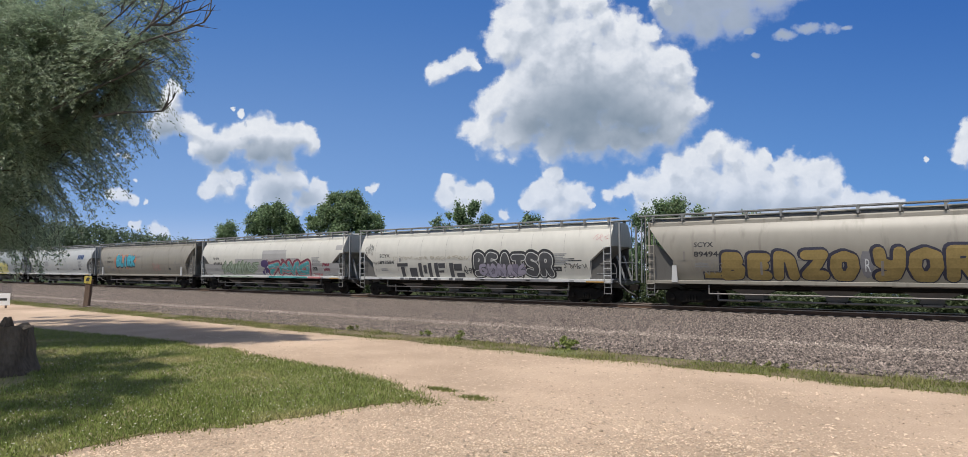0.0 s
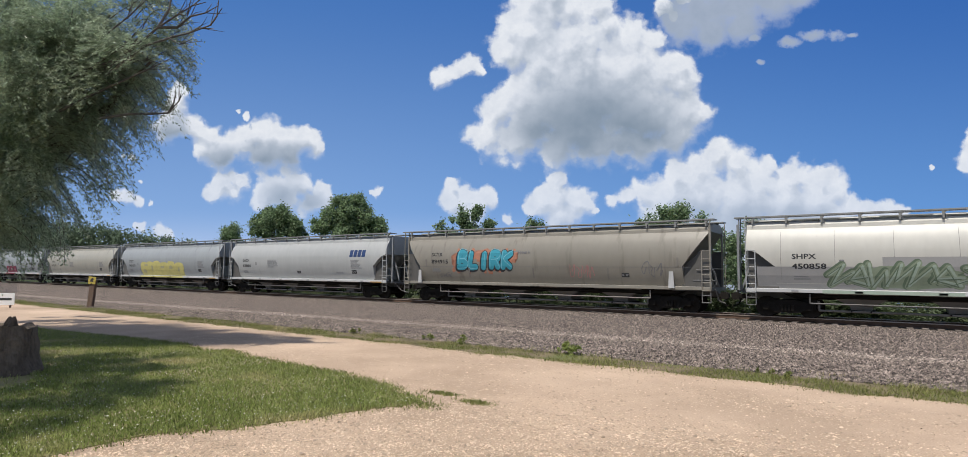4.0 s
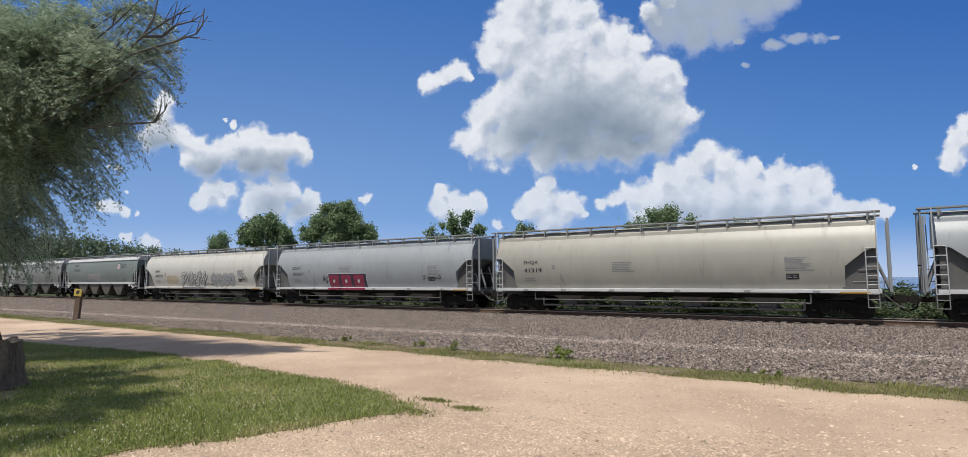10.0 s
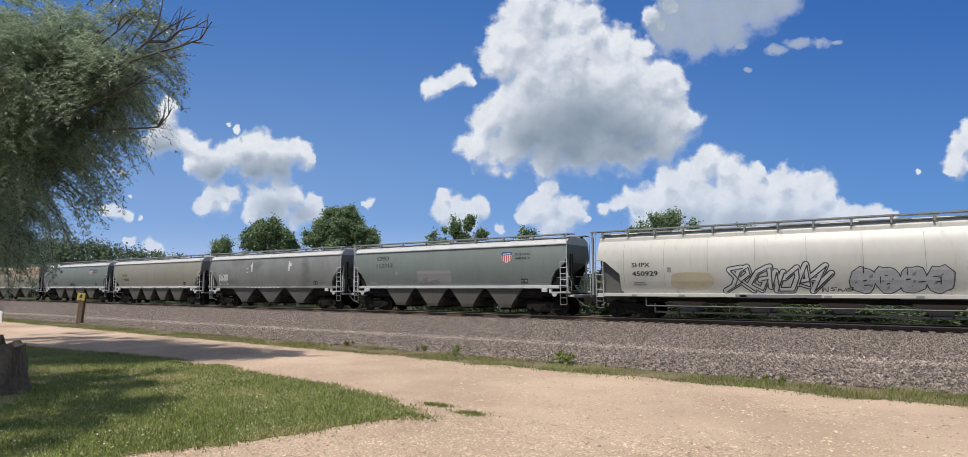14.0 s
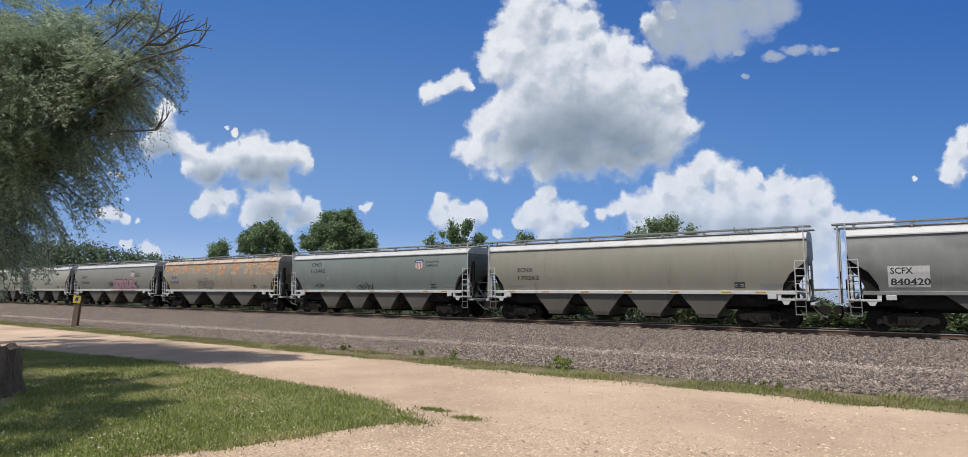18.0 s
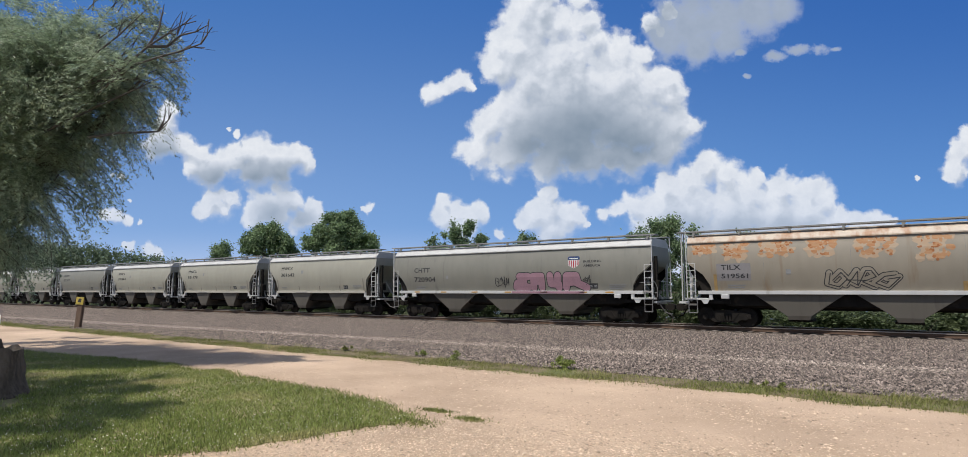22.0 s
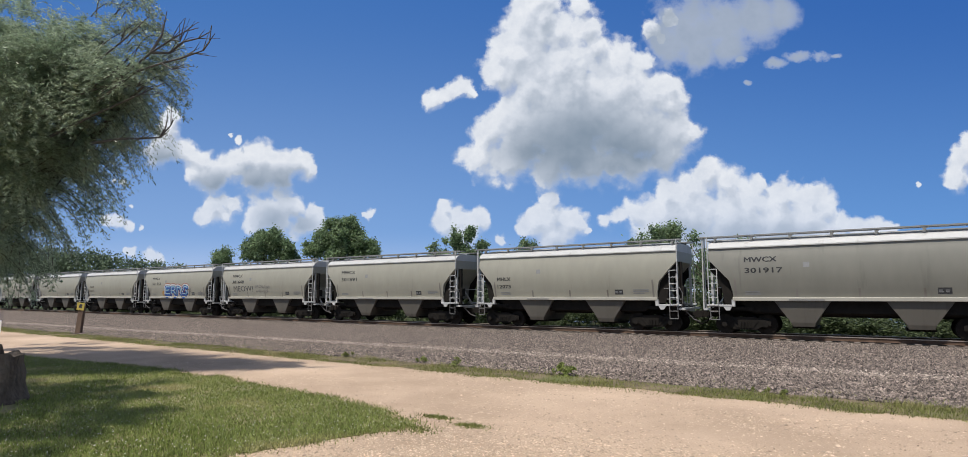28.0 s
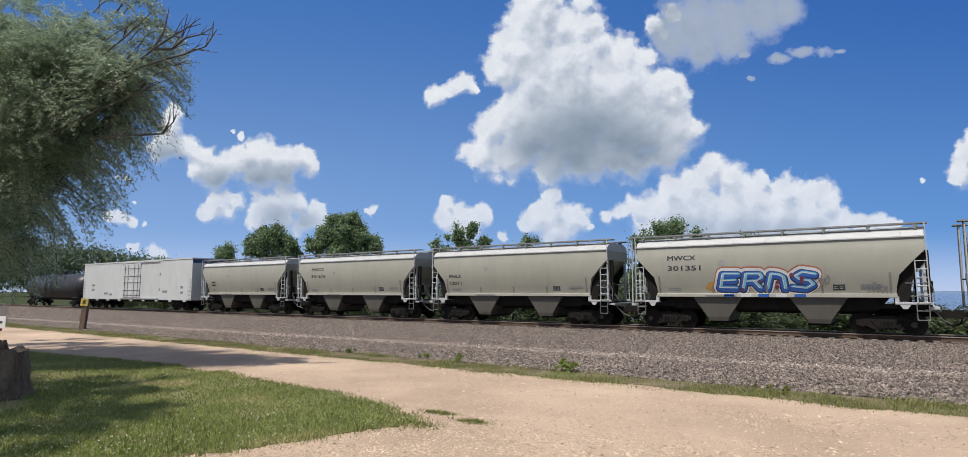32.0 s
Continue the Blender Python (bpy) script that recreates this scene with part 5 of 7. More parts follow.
def build_bracket(out, low, high):
    def go(bm):
        prism(bm, [(-0.06, high), (0.14, high), (0.14, high - 0.04), (0.045, high - 0.13), (0.04, low), (-0.03, low), (-0.04, high - 0.10)], -out - 0.035, -out + 0.035)
        rod(bm, (0, -out, high - 0.02), (0.12, -out + 0.05, low), 0.018, 5)
    return go


def build_tube(x0, x1, z, y, r):
    def go(bm):
        rod(bm, (x0, y, z), (x1, y, z), r, 8)
        rod(bm, (x0, y, z), (x0, y, z + 0.42), r, 8)
        rod(bm, (x1, y, z), (x1, y, z + 0.42), r, 8)
    return go


TEXT = {}


def outline(text, fat=0.0):
    """The letters as flat triangles one unit high, in x and z, centred; and their width."""
    key = (text, fat)
    if key not in TEXT:
        cu = bpy.data.curves.new("letters", "FONT")
        cu.body, cu.size, cu.offset, cu.resolution_u = text, 1.4, fat, 2
        ob = bpy.data.objects.new("letters", cu)
        me = bpy.data.meshes.new_from_object(ob)
        bpy.data.objects.remove(ob)
        TEXT[key] = me
    return TEXT[key]


def on_side(name, kind, source, x, z, sx, sz, lift, mat, parent, label="", slant=0.0):
    """Lays flat shapes (a mesh in x and y, or a list of outlines) on the curved side that faces the road."""
    bm = bmesh.new()
    if isinstance(source, bpy.types.Mesh):
        bm.from_mesh(source)
        bm.transform(Matrix(((sx, slant * sz, 0, x), (0, 0, 0, 0), (0, sz, 0, z), (0, 0, 0, 1))))
    else:
        layer = bm.faces.layers.int.new("order")
        for i, pts in enumerate(source):
            bm.faces.new([bm.verts.new((x + sx * a + slant * sz * b, 0, z + sz * b)) for a, b in pts])[layer] = i
        bmesh.ops.triangulate(bm, faces=bm.faces)
    if not bm.verts:
        bm.free()
        return None
    z0, z1 = min(v.co.z for v in bm.verts), max(v.co.z for v in bm.verts)
    h = math.ceil(z0 / 0.1) * 0.1
    while h < z1 and z1 - z0 > 0.16:
        bmesh.ops.bisect_plane(bm, geom=bm.verts[:] + bm.edges[:] + bm.faces[:], plane_co=(0, 0, h), plane_no=(0, 0, 1))
        h += 0.1
    layer = bm.faces.layers.int.get("order")
    for v in bm.verts:
        v.co.y = -(half_width(kind, v.co.z) + lift + (0.00008 * v.link_faces[0][layer] if layer and v.link_faces else 0.0))
    if layer:
        bm.faces.layers.int.remove(layer)
    me = bpy.data.meshes.new(name)
    for fc in bm.faces:
        if fc.normal.y > 0:
            fc.normal_flip()
    bm.to_mesh(me)
    bm.free()
    me.materials.append(None)
    return put(name, me, mat, parent, None, label)


def words(kind, text, x, z, h, mat, parent, wide=1.0, fat=0.0, lift=0.008, name="lettering", slant=0.0, label=""):
    return on_side(name, kind, outline(text, fat), x, z, h * wide, h, lift, mat, parent, label, slant)


def bars(kind, x, z, w, h, rows, mat, parent, name="small_print", seed=0):
    """Writing too small to read: plain bars."""
    g = random.Random(seed + int(x * 100))
    out = []
    for i in range(rows):
        a = z + h * i / rows
        out.append([(x, a), (x + w * g.uniform(0.6, 1.0), a), (x + w * 0.8, a + 0.55 * h / rows), (x, a + 0.55 * h / rows)])
        out[-1][2] = (out[-1][1][0], out[-1][2][1])
    return on_side(name, kind, out, 0, 0, 1, 1, 0.007, mat, parent)


def truck(parent, x):
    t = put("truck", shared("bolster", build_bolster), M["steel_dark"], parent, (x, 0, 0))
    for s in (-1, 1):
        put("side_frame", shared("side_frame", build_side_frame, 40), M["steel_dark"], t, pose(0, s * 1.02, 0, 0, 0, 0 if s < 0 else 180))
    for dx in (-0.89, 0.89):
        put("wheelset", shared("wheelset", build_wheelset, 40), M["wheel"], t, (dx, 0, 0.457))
    return t


def hopper(name, label, kind, length, half, colour, sill=None, ends=None, bays=3, trim=None, roof=None, steel=None, bay_paint=None, group="freight cars of the train"):
    """A covered hopper car, its origin on the rails at mid-length."""
    side = "pellet" if kind == "pellet" else kind
    walk_paint = P["walk"]
    ends = ends or kind
    hl = half
    car = tagged(thing(name), label, "freight car", group)
    sill, trim, roof, steel = sill or colour, trim or colour, roof or colour, steel or M["steel_dark"]
    key = "%s/%s/%.2f" % (side, ends, length)
    body = put("body", shared("body/" + key, build_body(side, ends, hl), 24), colour, car)
    put("roof", shared("roof/" + key, build_body(side, ends, hl, True), 24), roof, car)

    low_sill = kind == "pellet"
    sz = 1.14 if low_sill else 1.55
    sl = hl if low_sill else hl - 1.05 if kind == "short" else hl - 0.5

    def sills(bm):
        box(bm, -sl, sl, -1.55, -1.46, sz, sz + 0.17, 0.015)
        box(bm, -sl, sl, -1.47, -1.22, sz + 0.13, sz + 0.172)
    sm = shared("side_sill/" + key, sills)
    put("side_sill", sm, sill, car)
    put("side_sill", sm, sill, car, pose(0, 0, 0, 0, 0, 180))

    def centre(bm):
        box(bm, -hl, hl, -0.28, 0.28, 0.82, 1.12)
        for s in (-1, 1):
            wide = 1.48 if low_sill else 1.30
            box(bm, s * hl - s * 1.9 if s > 0 else -hl, hl if s > 0 else -hl + 1.9, -wide, wide, 1.10, 1.26)
    put("centre_sill", shared("centre_sill/" + key, centre), steel, car)

    # slope sheets between the bays and over the trucks, their shade painted near-black
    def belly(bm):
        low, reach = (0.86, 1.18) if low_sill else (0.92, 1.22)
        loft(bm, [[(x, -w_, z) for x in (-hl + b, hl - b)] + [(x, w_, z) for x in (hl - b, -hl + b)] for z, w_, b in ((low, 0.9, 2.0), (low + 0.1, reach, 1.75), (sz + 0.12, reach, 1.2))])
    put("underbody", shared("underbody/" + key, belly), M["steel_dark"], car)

    # roof walk
    def board(bm):
        for s in (-1, 1):
            box(bm, -hl - 0.50, hl + 0.12, s * 0.98 - 0.30, s * 0.98 + 0.30, 4.595, 4.64)
            box(bm, -hl - 0.48, hl + 0.1, s * 1.28 - 0.012, s * 1.28 + 0.012, 4.59, 4.65)
    put("running_board", shared("running_board/" + key, board), walk_paint, car)
    nb = 14 if kind == "pellet" else 9 if kind == "grain" else 8
    bmesh_key = "bracket/" + ("p" if kind == "pellet" else "g")
    for i in range(nb):
        x = -hl + 0.3 + (2 * hl - 0.6) * i / (nb - 1)
        put("bracket", shared(bmesh_key, build_bracket(1.24, 4.28 if kind == "pellet" else 4.36, 4.60), None), walk_paint, car, (x, 0, 0))
        put("bracket", shared(bmesh_key, build_bracket(1.24, 4.28, 4.60), None), walk_paint, car, pose(x, 0, 0, 0, 0, 180))

    def hatch(bm):
        box(bm, -0.75, 0.75, -0.42, 0.42, 4.38, 4.52, 0.04)
    nh = 6 if length > 15 else 4
    for i in range(nh):
        put("hatch_cover", shared("hatch_cover", hatch), roof, car, (-hl + 1.2 + (2 * hl - 2.4) * i / (nh - 1), 0, 0))

    # bays between the trucks
    tx = length / 2 - (2.55 if length > 15 else 2.25)
    inner = 2 * tx - 2.3
    w = inner / bays
    if kind == "short":
        w, inner = 2.45, 8.4
    for i in range(bays):
        x = -inner / 2 + inner / bays * (i + 0.5)
        bay = put("hopper_bay", shared("hopper_bay/%s%.2f" % (side, w), build_bay(w, sz + 0.16, 0.42, low_sill)), bay_paint or colour, car, (x, 0, 0))
        put("outlet_gate", shared("outlet_gate", build_gate), M["steel_dark"], bay, (0, 0, 0.42))
    if kind == "pellet":
        put("transfer_pipe", shared("transfer_pipe/%.1f" % inner, build_tube(-inner / 2 + 0.1, inner / 2 - 0.1, 0.36, -0.95, 0.05)), P["stake"], car)
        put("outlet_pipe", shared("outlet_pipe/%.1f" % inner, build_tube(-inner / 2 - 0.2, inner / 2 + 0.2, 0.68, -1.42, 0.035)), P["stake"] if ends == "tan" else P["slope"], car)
    for s in (-1, 1):
        truck(car, s * tx)

    # the ends
    for s in (-1, 1):
        turn = pose(0, 0, 0, 0, 0, 0 if s > 0 else 180)
        put("coupler", shared("coupler", build_coupler, 40), M["steel_dark"], car, pose(s * (length / 2 - 0.40), 0, 0, 0, 0, 0 if s > 0 else 180))
        for yy in (-1, 1):
            x = s * (hl - 0.24)
            flip = 0 if s > 0 else 180
            if low_sill:
                put("ladder", shared("ladder/t", build_ladder(1.12, 3.05, 4.60)), trim, car, pose(x, yy * 1.585, 0, 0, 0, flip))
                put("step", shared("step", build_step(0.55, 1.12)), M["steel_grey"], car, pose(x, yy * 1.56, 0, 0, 0, flip))
            else:
                put("ladder", shared("ladder/s", build_ladder(1.36, 3.05, 4.60)), trim, car, pose(x + 0.04 * s, yy * 1.585, 0, 0, 0, flip))
                put("step", shared("step/s", build_step(0.66, 1.30)), M["steel_grey"], car, pose(x, yy * 1.54, 0, 0, 0, flip))

                def ledge(bm):
                    box(bm, hl - 1.15, hl + 0.12, -1.54, -1.30, 1.28, 1.37, 0.01)
                    prism(bm, [(hl - 1.0, 1.28), (hl - 0.62, 1.28), (hl - 0.74, 1.10), (hl - 0.9, 1.10)], -1.53, -1.48)
                    box(bm, hl - 1.15, hl - 1.0, -1.53, -1.40, 1.37, 1.60)
                put("end_ledge", shared("end_ledge/%.2f" % hl, ledge), trim, car, pose(0, 0, 0, 0, 0, flip) @ Matrix.Diagonal((1, -yy if s > 0 else yy, 1, 1)))

        def posts(bm):
            for yy in (-1.25, 1.25):
                box(bm, hl - 0.16, hl - 0.06, yy - 0.05, yy + 0.05, 1.2, 4.3)
            for yy in (-0.5, 0.5):
                rod(bm, (hl - 0.1, yy, 1.2), (hl - 1.2 if kind != "pellet" else hl - 0.6, yy, 2.6), 0.06)
            box(bm, hl - 0.12, length / 2 - 0.55, -0.5, 0.5, 1.02, 1.10)
            box(bm, hl - 0.02, length / 2 - 0.50, -1.45, 1.45, 1.10, 1.20)
            rod(bm, (hl - 0.05, -1.3, 2.2), (hl - 0.05, 1.3, 2.2), 0.02)
        put("end_frame", shared("end_frame/%s/%.2f" % (kind, length), posts), P["trim_grey"] if low_sill and ends != "tan" else trim, car, turn)
        put("grab_rail", shared("grab_rail/%.2f/%.2f" % (hl, length), build_end_rail(hl, length / 2)), M["steel_grey"], car, turn)
        if not low_sill:
            # posts against the sky, their backlit shade put into near-black steel
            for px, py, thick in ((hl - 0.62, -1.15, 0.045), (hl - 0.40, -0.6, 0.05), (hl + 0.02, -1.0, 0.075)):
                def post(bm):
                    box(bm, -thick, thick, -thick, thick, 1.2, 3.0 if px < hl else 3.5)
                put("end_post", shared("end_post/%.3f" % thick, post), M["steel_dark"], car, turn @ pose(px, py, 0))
            # plate inside the cutout, its shade put into near-black steel
            def gusset(bm):
                zs = [1.42, 1.8, 2.2, 2.6, 3.0] + ([3.4] if ends == "short" else [])
                inner_edge = [(hl - setback(ends, max(z, 1.6)) - 0.05, z) for z in zs]
                outer_edge = [(hl - max(0.06, setback(ends, max(z, 1.6)) - (0.48 if z > 1.5 else 0.40)), z) for z in zs]
                prism(bm, inner_edge[::-1] + outer_edge, -1.34, -1.32)
            plate = shared("gusset_plate/%s/%.2f" % (ends, hl), gusset)
            put("gusset_plate", plate, steel, car, turn)
            put("gusset_plate", plate, steel, car, turn @ Matrix.Diagonal((1, -1, 1, 1)))
            def brake(bm):
                box(bm, hl - 0.02, hl + 0.16, -1.1, -0.7, 1.75, 2.25, 0.03)
            put("brake_box", shared("brake_box/%.2f" % hl, brake), M["steel_dark"], car, turn)
        if kind == "pellet":
            # recessed panel, its shade put into the slope paint
            def shroud(bm):
                low = setback(ends, 1.5) + 0.1
                prism(bm, [(hl - 0.12, 1.28), (hl - low, 1.28), (hl - low, 2.3), (hl - 0.52, 3.1), (hl - 0.12, 3.1)], -1.29, -1.27)
            panel = shared("end_panel/%s/%.2f" % (ends, length), shroud)
            put("end_panel", panel, steel, car, turn)
            put("end_panel", panel, steel, car, turn @ Matrix.Diagonal((1, -1, 1, 1)))
    def stanchion(bm):
        rod(bm, (0, 0, 1.15), (0.04, 0, 4.60), 0.035)
        for z in (1.7, 2.3, 2.9, 3.5, 4.1):
            rod(bm, (0.01, 0, z), (0.02, 0.42, z), 0.016, 5)
        rod(bm, (0, 0.42, 1.15), (0.04, 0.42, 4.60), 0.03)
    for y in (-1.2, 0.78):
        put("end_ladder", shared("end_ladder", stanchion), P["trim_grey"] if low_sill else trim, car, (-hl - 0.34, y, 0))
    put("brake_wheel", shared("brake_wheel", build_brake_wheel), M["steel_dark"], car, (-hl - 0.30, -0.45, 2.3))
    def tank(bm):
        rod(bm, (-0.45, 0, 0), (0.45, 0, 0), 0.2, 12)
    put("air_reservoir", shared("air_reservoir", tank, 40), M["steel_dark"], car, (-hl + 0.95, -0.75, 1.5))
    return car


# ---- lettering and graffiti ----
def fitted(kind, text, x0, x1, z0, z1, mat, parent, fat=0.0, lift=0.008, name="lettering", slant=0.0, label=""):
    """Letters stretched to fill a stretch of the side."""
    me = outline(text, fat)
    xs = [v.co.x for v in me.vertices]
    ys = [v.co.y for v in me.vertices]
    sx, sz = (x1 - x0) / (max(xs) - min(xs)), (z1 - z0) / (max(ys) - min(ys))
    return on_side(name, kind, me, x0 - min(xs) * sx, z0 - min(ys) * sz, sx, sz, lift, mat, parent, label, slant)


def rect(kind, x0, x1, z0, z1, mat, parent, name="patch", lift=0.005, label=""):
    return on_side(name, kind, [[(x0, z0), (x1, z0), (x1, z1), (x0, z1)]], 0, 0, 1, 1, lift, mat, parent, label)


def ragged(kind, x0, x1, z0, z1, mat, parent, seed, name="patch", lift=0.005, label="", wild=0.18, k=26):
    """A patch with an uneven, sprayed edge."""
    g = random.Random(seed)
    cx, cz, rx, rz = (x0 + x1) / 2, (z0 + z1) / 2, (x1 - x0) / 2, (z1 - z0) / 2
    pts = []
    for i in range(k):
        a = TAU * i / k
        c, s = math.cos(a), math.sin(a)
        q = (abs(c) ** 3 + abs(s) ** 3) ** (-1 / 3)
        m = q * (1 - wild * g.random())
        pts.append((cx + rx * c * m, cz + rz * s * m))
    return on_side(name, kind, [pts], 0, 0, 1, 1, lift, mat, parent, label)


# unit strokes of a spray can: letters for words that can be read, loose loops for those that cannot
GLYPH = {
    "B": [[(0.08, 0.0), (0.12, 1.0), (0.72, 0.97), (0.82, 0.76), (0.62, 0.55), (0.2, 0.52)], [(0.6, 0.54), (0.92, 0.34), (0.84, 0.06), (0.08, 0.0)]],
    "E": [[(0.88, 0.95), (0.14, 0.97), (0.12, 0.05), (0.92, 0.02)], [(0.14, 0.5), (0.78, 0.54)]],
    "N": [[(0.08, 0.0), (0.12, 0.98), (0.5, 0.9), (0.72, 0.75), (0.9, 0.0)]],
    "Z": [[(0.05, 0.96), (0.92, 0.98), (0.62, 0.52), (0.1, 0.04), (0.95, 0.02)]],
    "O": [[(0.5, 1.0), (0.12, 0.85), (0.06, 0.4), (0.25, 0.03), (0.7, 0.02), (0.93, 0.4), (0.88, 0.85), (0.5, 1.0)]],
    "Y": [[(0.05, 1.0), (0.12, 0.58), (0.5, 0.44), (0.86, 0.5)], [(0.9, 1.0), (0.86, 0.4), (0.7, 0.08), (0.1, 0.02)]],
    "R": [[(0.1, 0.0), (0.1, 0.98), (0.75, 0.97), (0.88, 0.72), (0.7, 0.5), (0.2, 0.46)], [(0.55, 0.48), (0.92, 0.0)]],
    "L": [[(0.15, 1.0), (0.15, 0.06), (0.9, 0.03)]],
    "I": [[(0.5, 1.0), (0.5, 0.0)]],
    "K": [[(0.12, 0.0), (0.14, 1.0)], [(0.95, 0.95), (0.25, 0.52), (0.98, 0.03)]],
    "A": [[(0.03, 0.0), (0.48, 1.0), (0.97, 0.0)], [(0.25, 0.34), (0.75, 0.34)]],
    "T": [[(0.0, 0.97), (1.0, 0.97)], [(0.5, 0.95), (0.5, 0.0)]],
    "S": [[(0.92, 0.86), (0.35, 1.0), (0.08, 0.76), (0.3, 0.55), (0.75, 0.46), (0.93, 0.24), (0.65, 0.0), (0.06, 0.1)]],
}
LOOPS = [
    [(0.0, 0.2), (0.1, 0.9), (0.42, 1.0), (0.6, 0.62), (0.28, 0.42), (0.92, 0.0)], [(0.0, 1.0), (0.3, 0.0), (0.6, 0.8), (1.0, 0.1)],
    [(0.85, 0.9), (0.2, 0.82), (0.08, 0.3), (0.6, 0.08), (0.92, 0.5), (0.4, 0.5)], [(0.1, 0.1), (0.5, 1.0), (0.9, 0.1), (0.2, 0.4), (1.0, 0.45)],
    [(0.9, 0.95), (0.2, 0.75), (0.85, 0.45), (0.1, 0.05)], [(0.05, 0.9), (0.1, 0.1), (0.75, 0.0), (0.95, 0.6), (0.7, 1.0), (0.3, 0.55)],
    [(0.1, 0.0), (0.18, 1.0), (0.5, 0.35), (0.85, 1.0), (0.9, 0.0)], [(0.0, 0.5), (0.5, 0.95), (0.35, 0.05), (1.0, 0.6)],
]


def smooth_line(pts, k=4):
    """A curve through the points."""
    p = [Vector(q) for q in pts]
    p = [p[0] * 2 - p[1]] + p + [p[-1] * 2 - p[-2]]
    out = []
    for i in range(1, len(p) - 2):
        a, b, c, d = p[i - 1:i + 3]
        for j in range(k):
            t = j / k
            out.append(0.5 * (2 * b + (c - a) * t + (2 * a - 5 * b + 4 * c - d) * t * t + (3 * b - 3 * c + d - a) * t ** 3))
    return out + [p[-2]]


def ribbon(pts, width, cap=True):
    """A stroke of the given width with round joints, as flat outlines."""
    shapes = []
    r = width / 2
    for p, q in zip(pts, pts[1:]):
        v = q - p
        if v.length > 1e-4:
            o = Vector((-v.y, v.x)).normalized() * r
            shapes.append([tuple(p - o), tuple(q - o), tuple(q + o), tuple(p + o)])
    for i, p in enumerate(pts):
        if cap or 0 < i < len(pts) - 1:
            shapes.append([(p.x + r * math.cos(TAU * j / 10), p.y + r * math.sin(TAU * j / 10)) for j in range(10)])
    return shapes


def tag(kind, x0, x1, z0, z1, mat, parent, seed, strokes=4, width=0.035, name="scrawl", lift=0.009):
    """A scrawl that cannot be read: a row of looping strokes."""
    g = random.Random(seed)
    w, h = (x1 - x0) / strokes, z1 - z0
    shapes = []
    for s in range(strokes):
        form = g.choice(LOOPS)
        wide, tall, low = g.uniform(0.85, 1.15), g.uniform(0.7, 1.0), g.uniform(0, 0.25)
        if g.random() < 0.5:
            form = [(1 - a, 1 - b) for a, b in form]
        form = [(a + g.uniform(-0.16, 0.16), min(1.1, max(-0.1, b + g.uniform(-0.16, 0.16)))) for a, b in form]
        line = [(x0 + w * (s + 0.04 + 0.9 * a * wide) + 0.12 * w * (b - 0.5), z0 + h * (low * 0.6 + tall * 0.85 * b)) for a, b in form]
        shapes += ribbon(smooth_line(line), width)
    return on_side(name, kind, shapes, 0, 0, 1, 1, lift, mat, parent)


def cells(form, x0, x1, z0, z1, w, lean, seed, lap):
    """Lines of each sign of a painted piece, laid side by side in the given stretch."""
    g = random.Random(seed)
    k = len(form)
    cw = (x1 - x0) / k
    rows = []
    for i, f in enumerate(form):
        lines = GLYPH[f] if isinstance(f, str) else [[(a + g.uniform(-0.15, 0.15), min(1.0, max(0.0, b + g.uniform(-0.15, 0.15)))) for a, b in f[::-1]]]
        dz, tall = g.uniform(-0.03, 0.03), g.uniform(0.94, 1.04)
        a0, a1 = x0 + cw * (i - lap) + w * 0.52, x0 + cw * (i + 1 + lap) - w * 0.42
        b0, b1 = z0 + w / 2, z1 - w / 2
        rows.append([[(a0 + (a1 - a0) * a + lean * (b - 0.5), b0 + (b1 - b0) * (b * tall + dz)) for a, b in ln_] for ln_ in lines])
    return rows


def piece(kind, form, x0, x1, z0, z1, w, layers, parent, seed=1, lean=0.0, label="", soft=True, lap=0.0):
    """A painted piece of fat strokes. Layers: name, paint, extra width, shift in x and z, lift."""
    rows = cells(form, x0, x1, z0, z1, w, lean, seed, lap)
    for name, mat, extra, dx, dz, lift in layers:
        for row in rows:
            shapes = []
            for ln_ in row:
                pts = [Vector((a + dx, b + dz)) for a, b in ln_]
                shapes += ribbon(smooth_line([tuple(p) for p in pts], 3) if soft else pts, max(0.02, w + extra))
            on_side(name, kind, shapes, 0, 0, 1, 1, lift, mat, parent, label if name == "graffiti" else "")


def splatter(kind, x0, x1, z0, z1, mat, parent, seed, count=12, r=0.12, lift=0.005, name="graffiti_splash"):
    """Round blots of paint, scattered."""
    g = random.Random(seed)
    shapes = []
    for _ in range(count):
        cx, cz, rr = g.uniform(x0, x1), g.uniform(z0, z1), r * g.uniform(0.3, 1.3)
        shapes.append([(cx + rr * g.uniform(0.75, 1.2) * math.cos(TAU * j / 11), cz + rr * g.uniform(0.75, 1.2) * math.sin(TAU * j / 11)) for j in range(11)])
    return on_side(name, kind, shapes, 0, 0, 1, 1, lift, mat, parent)


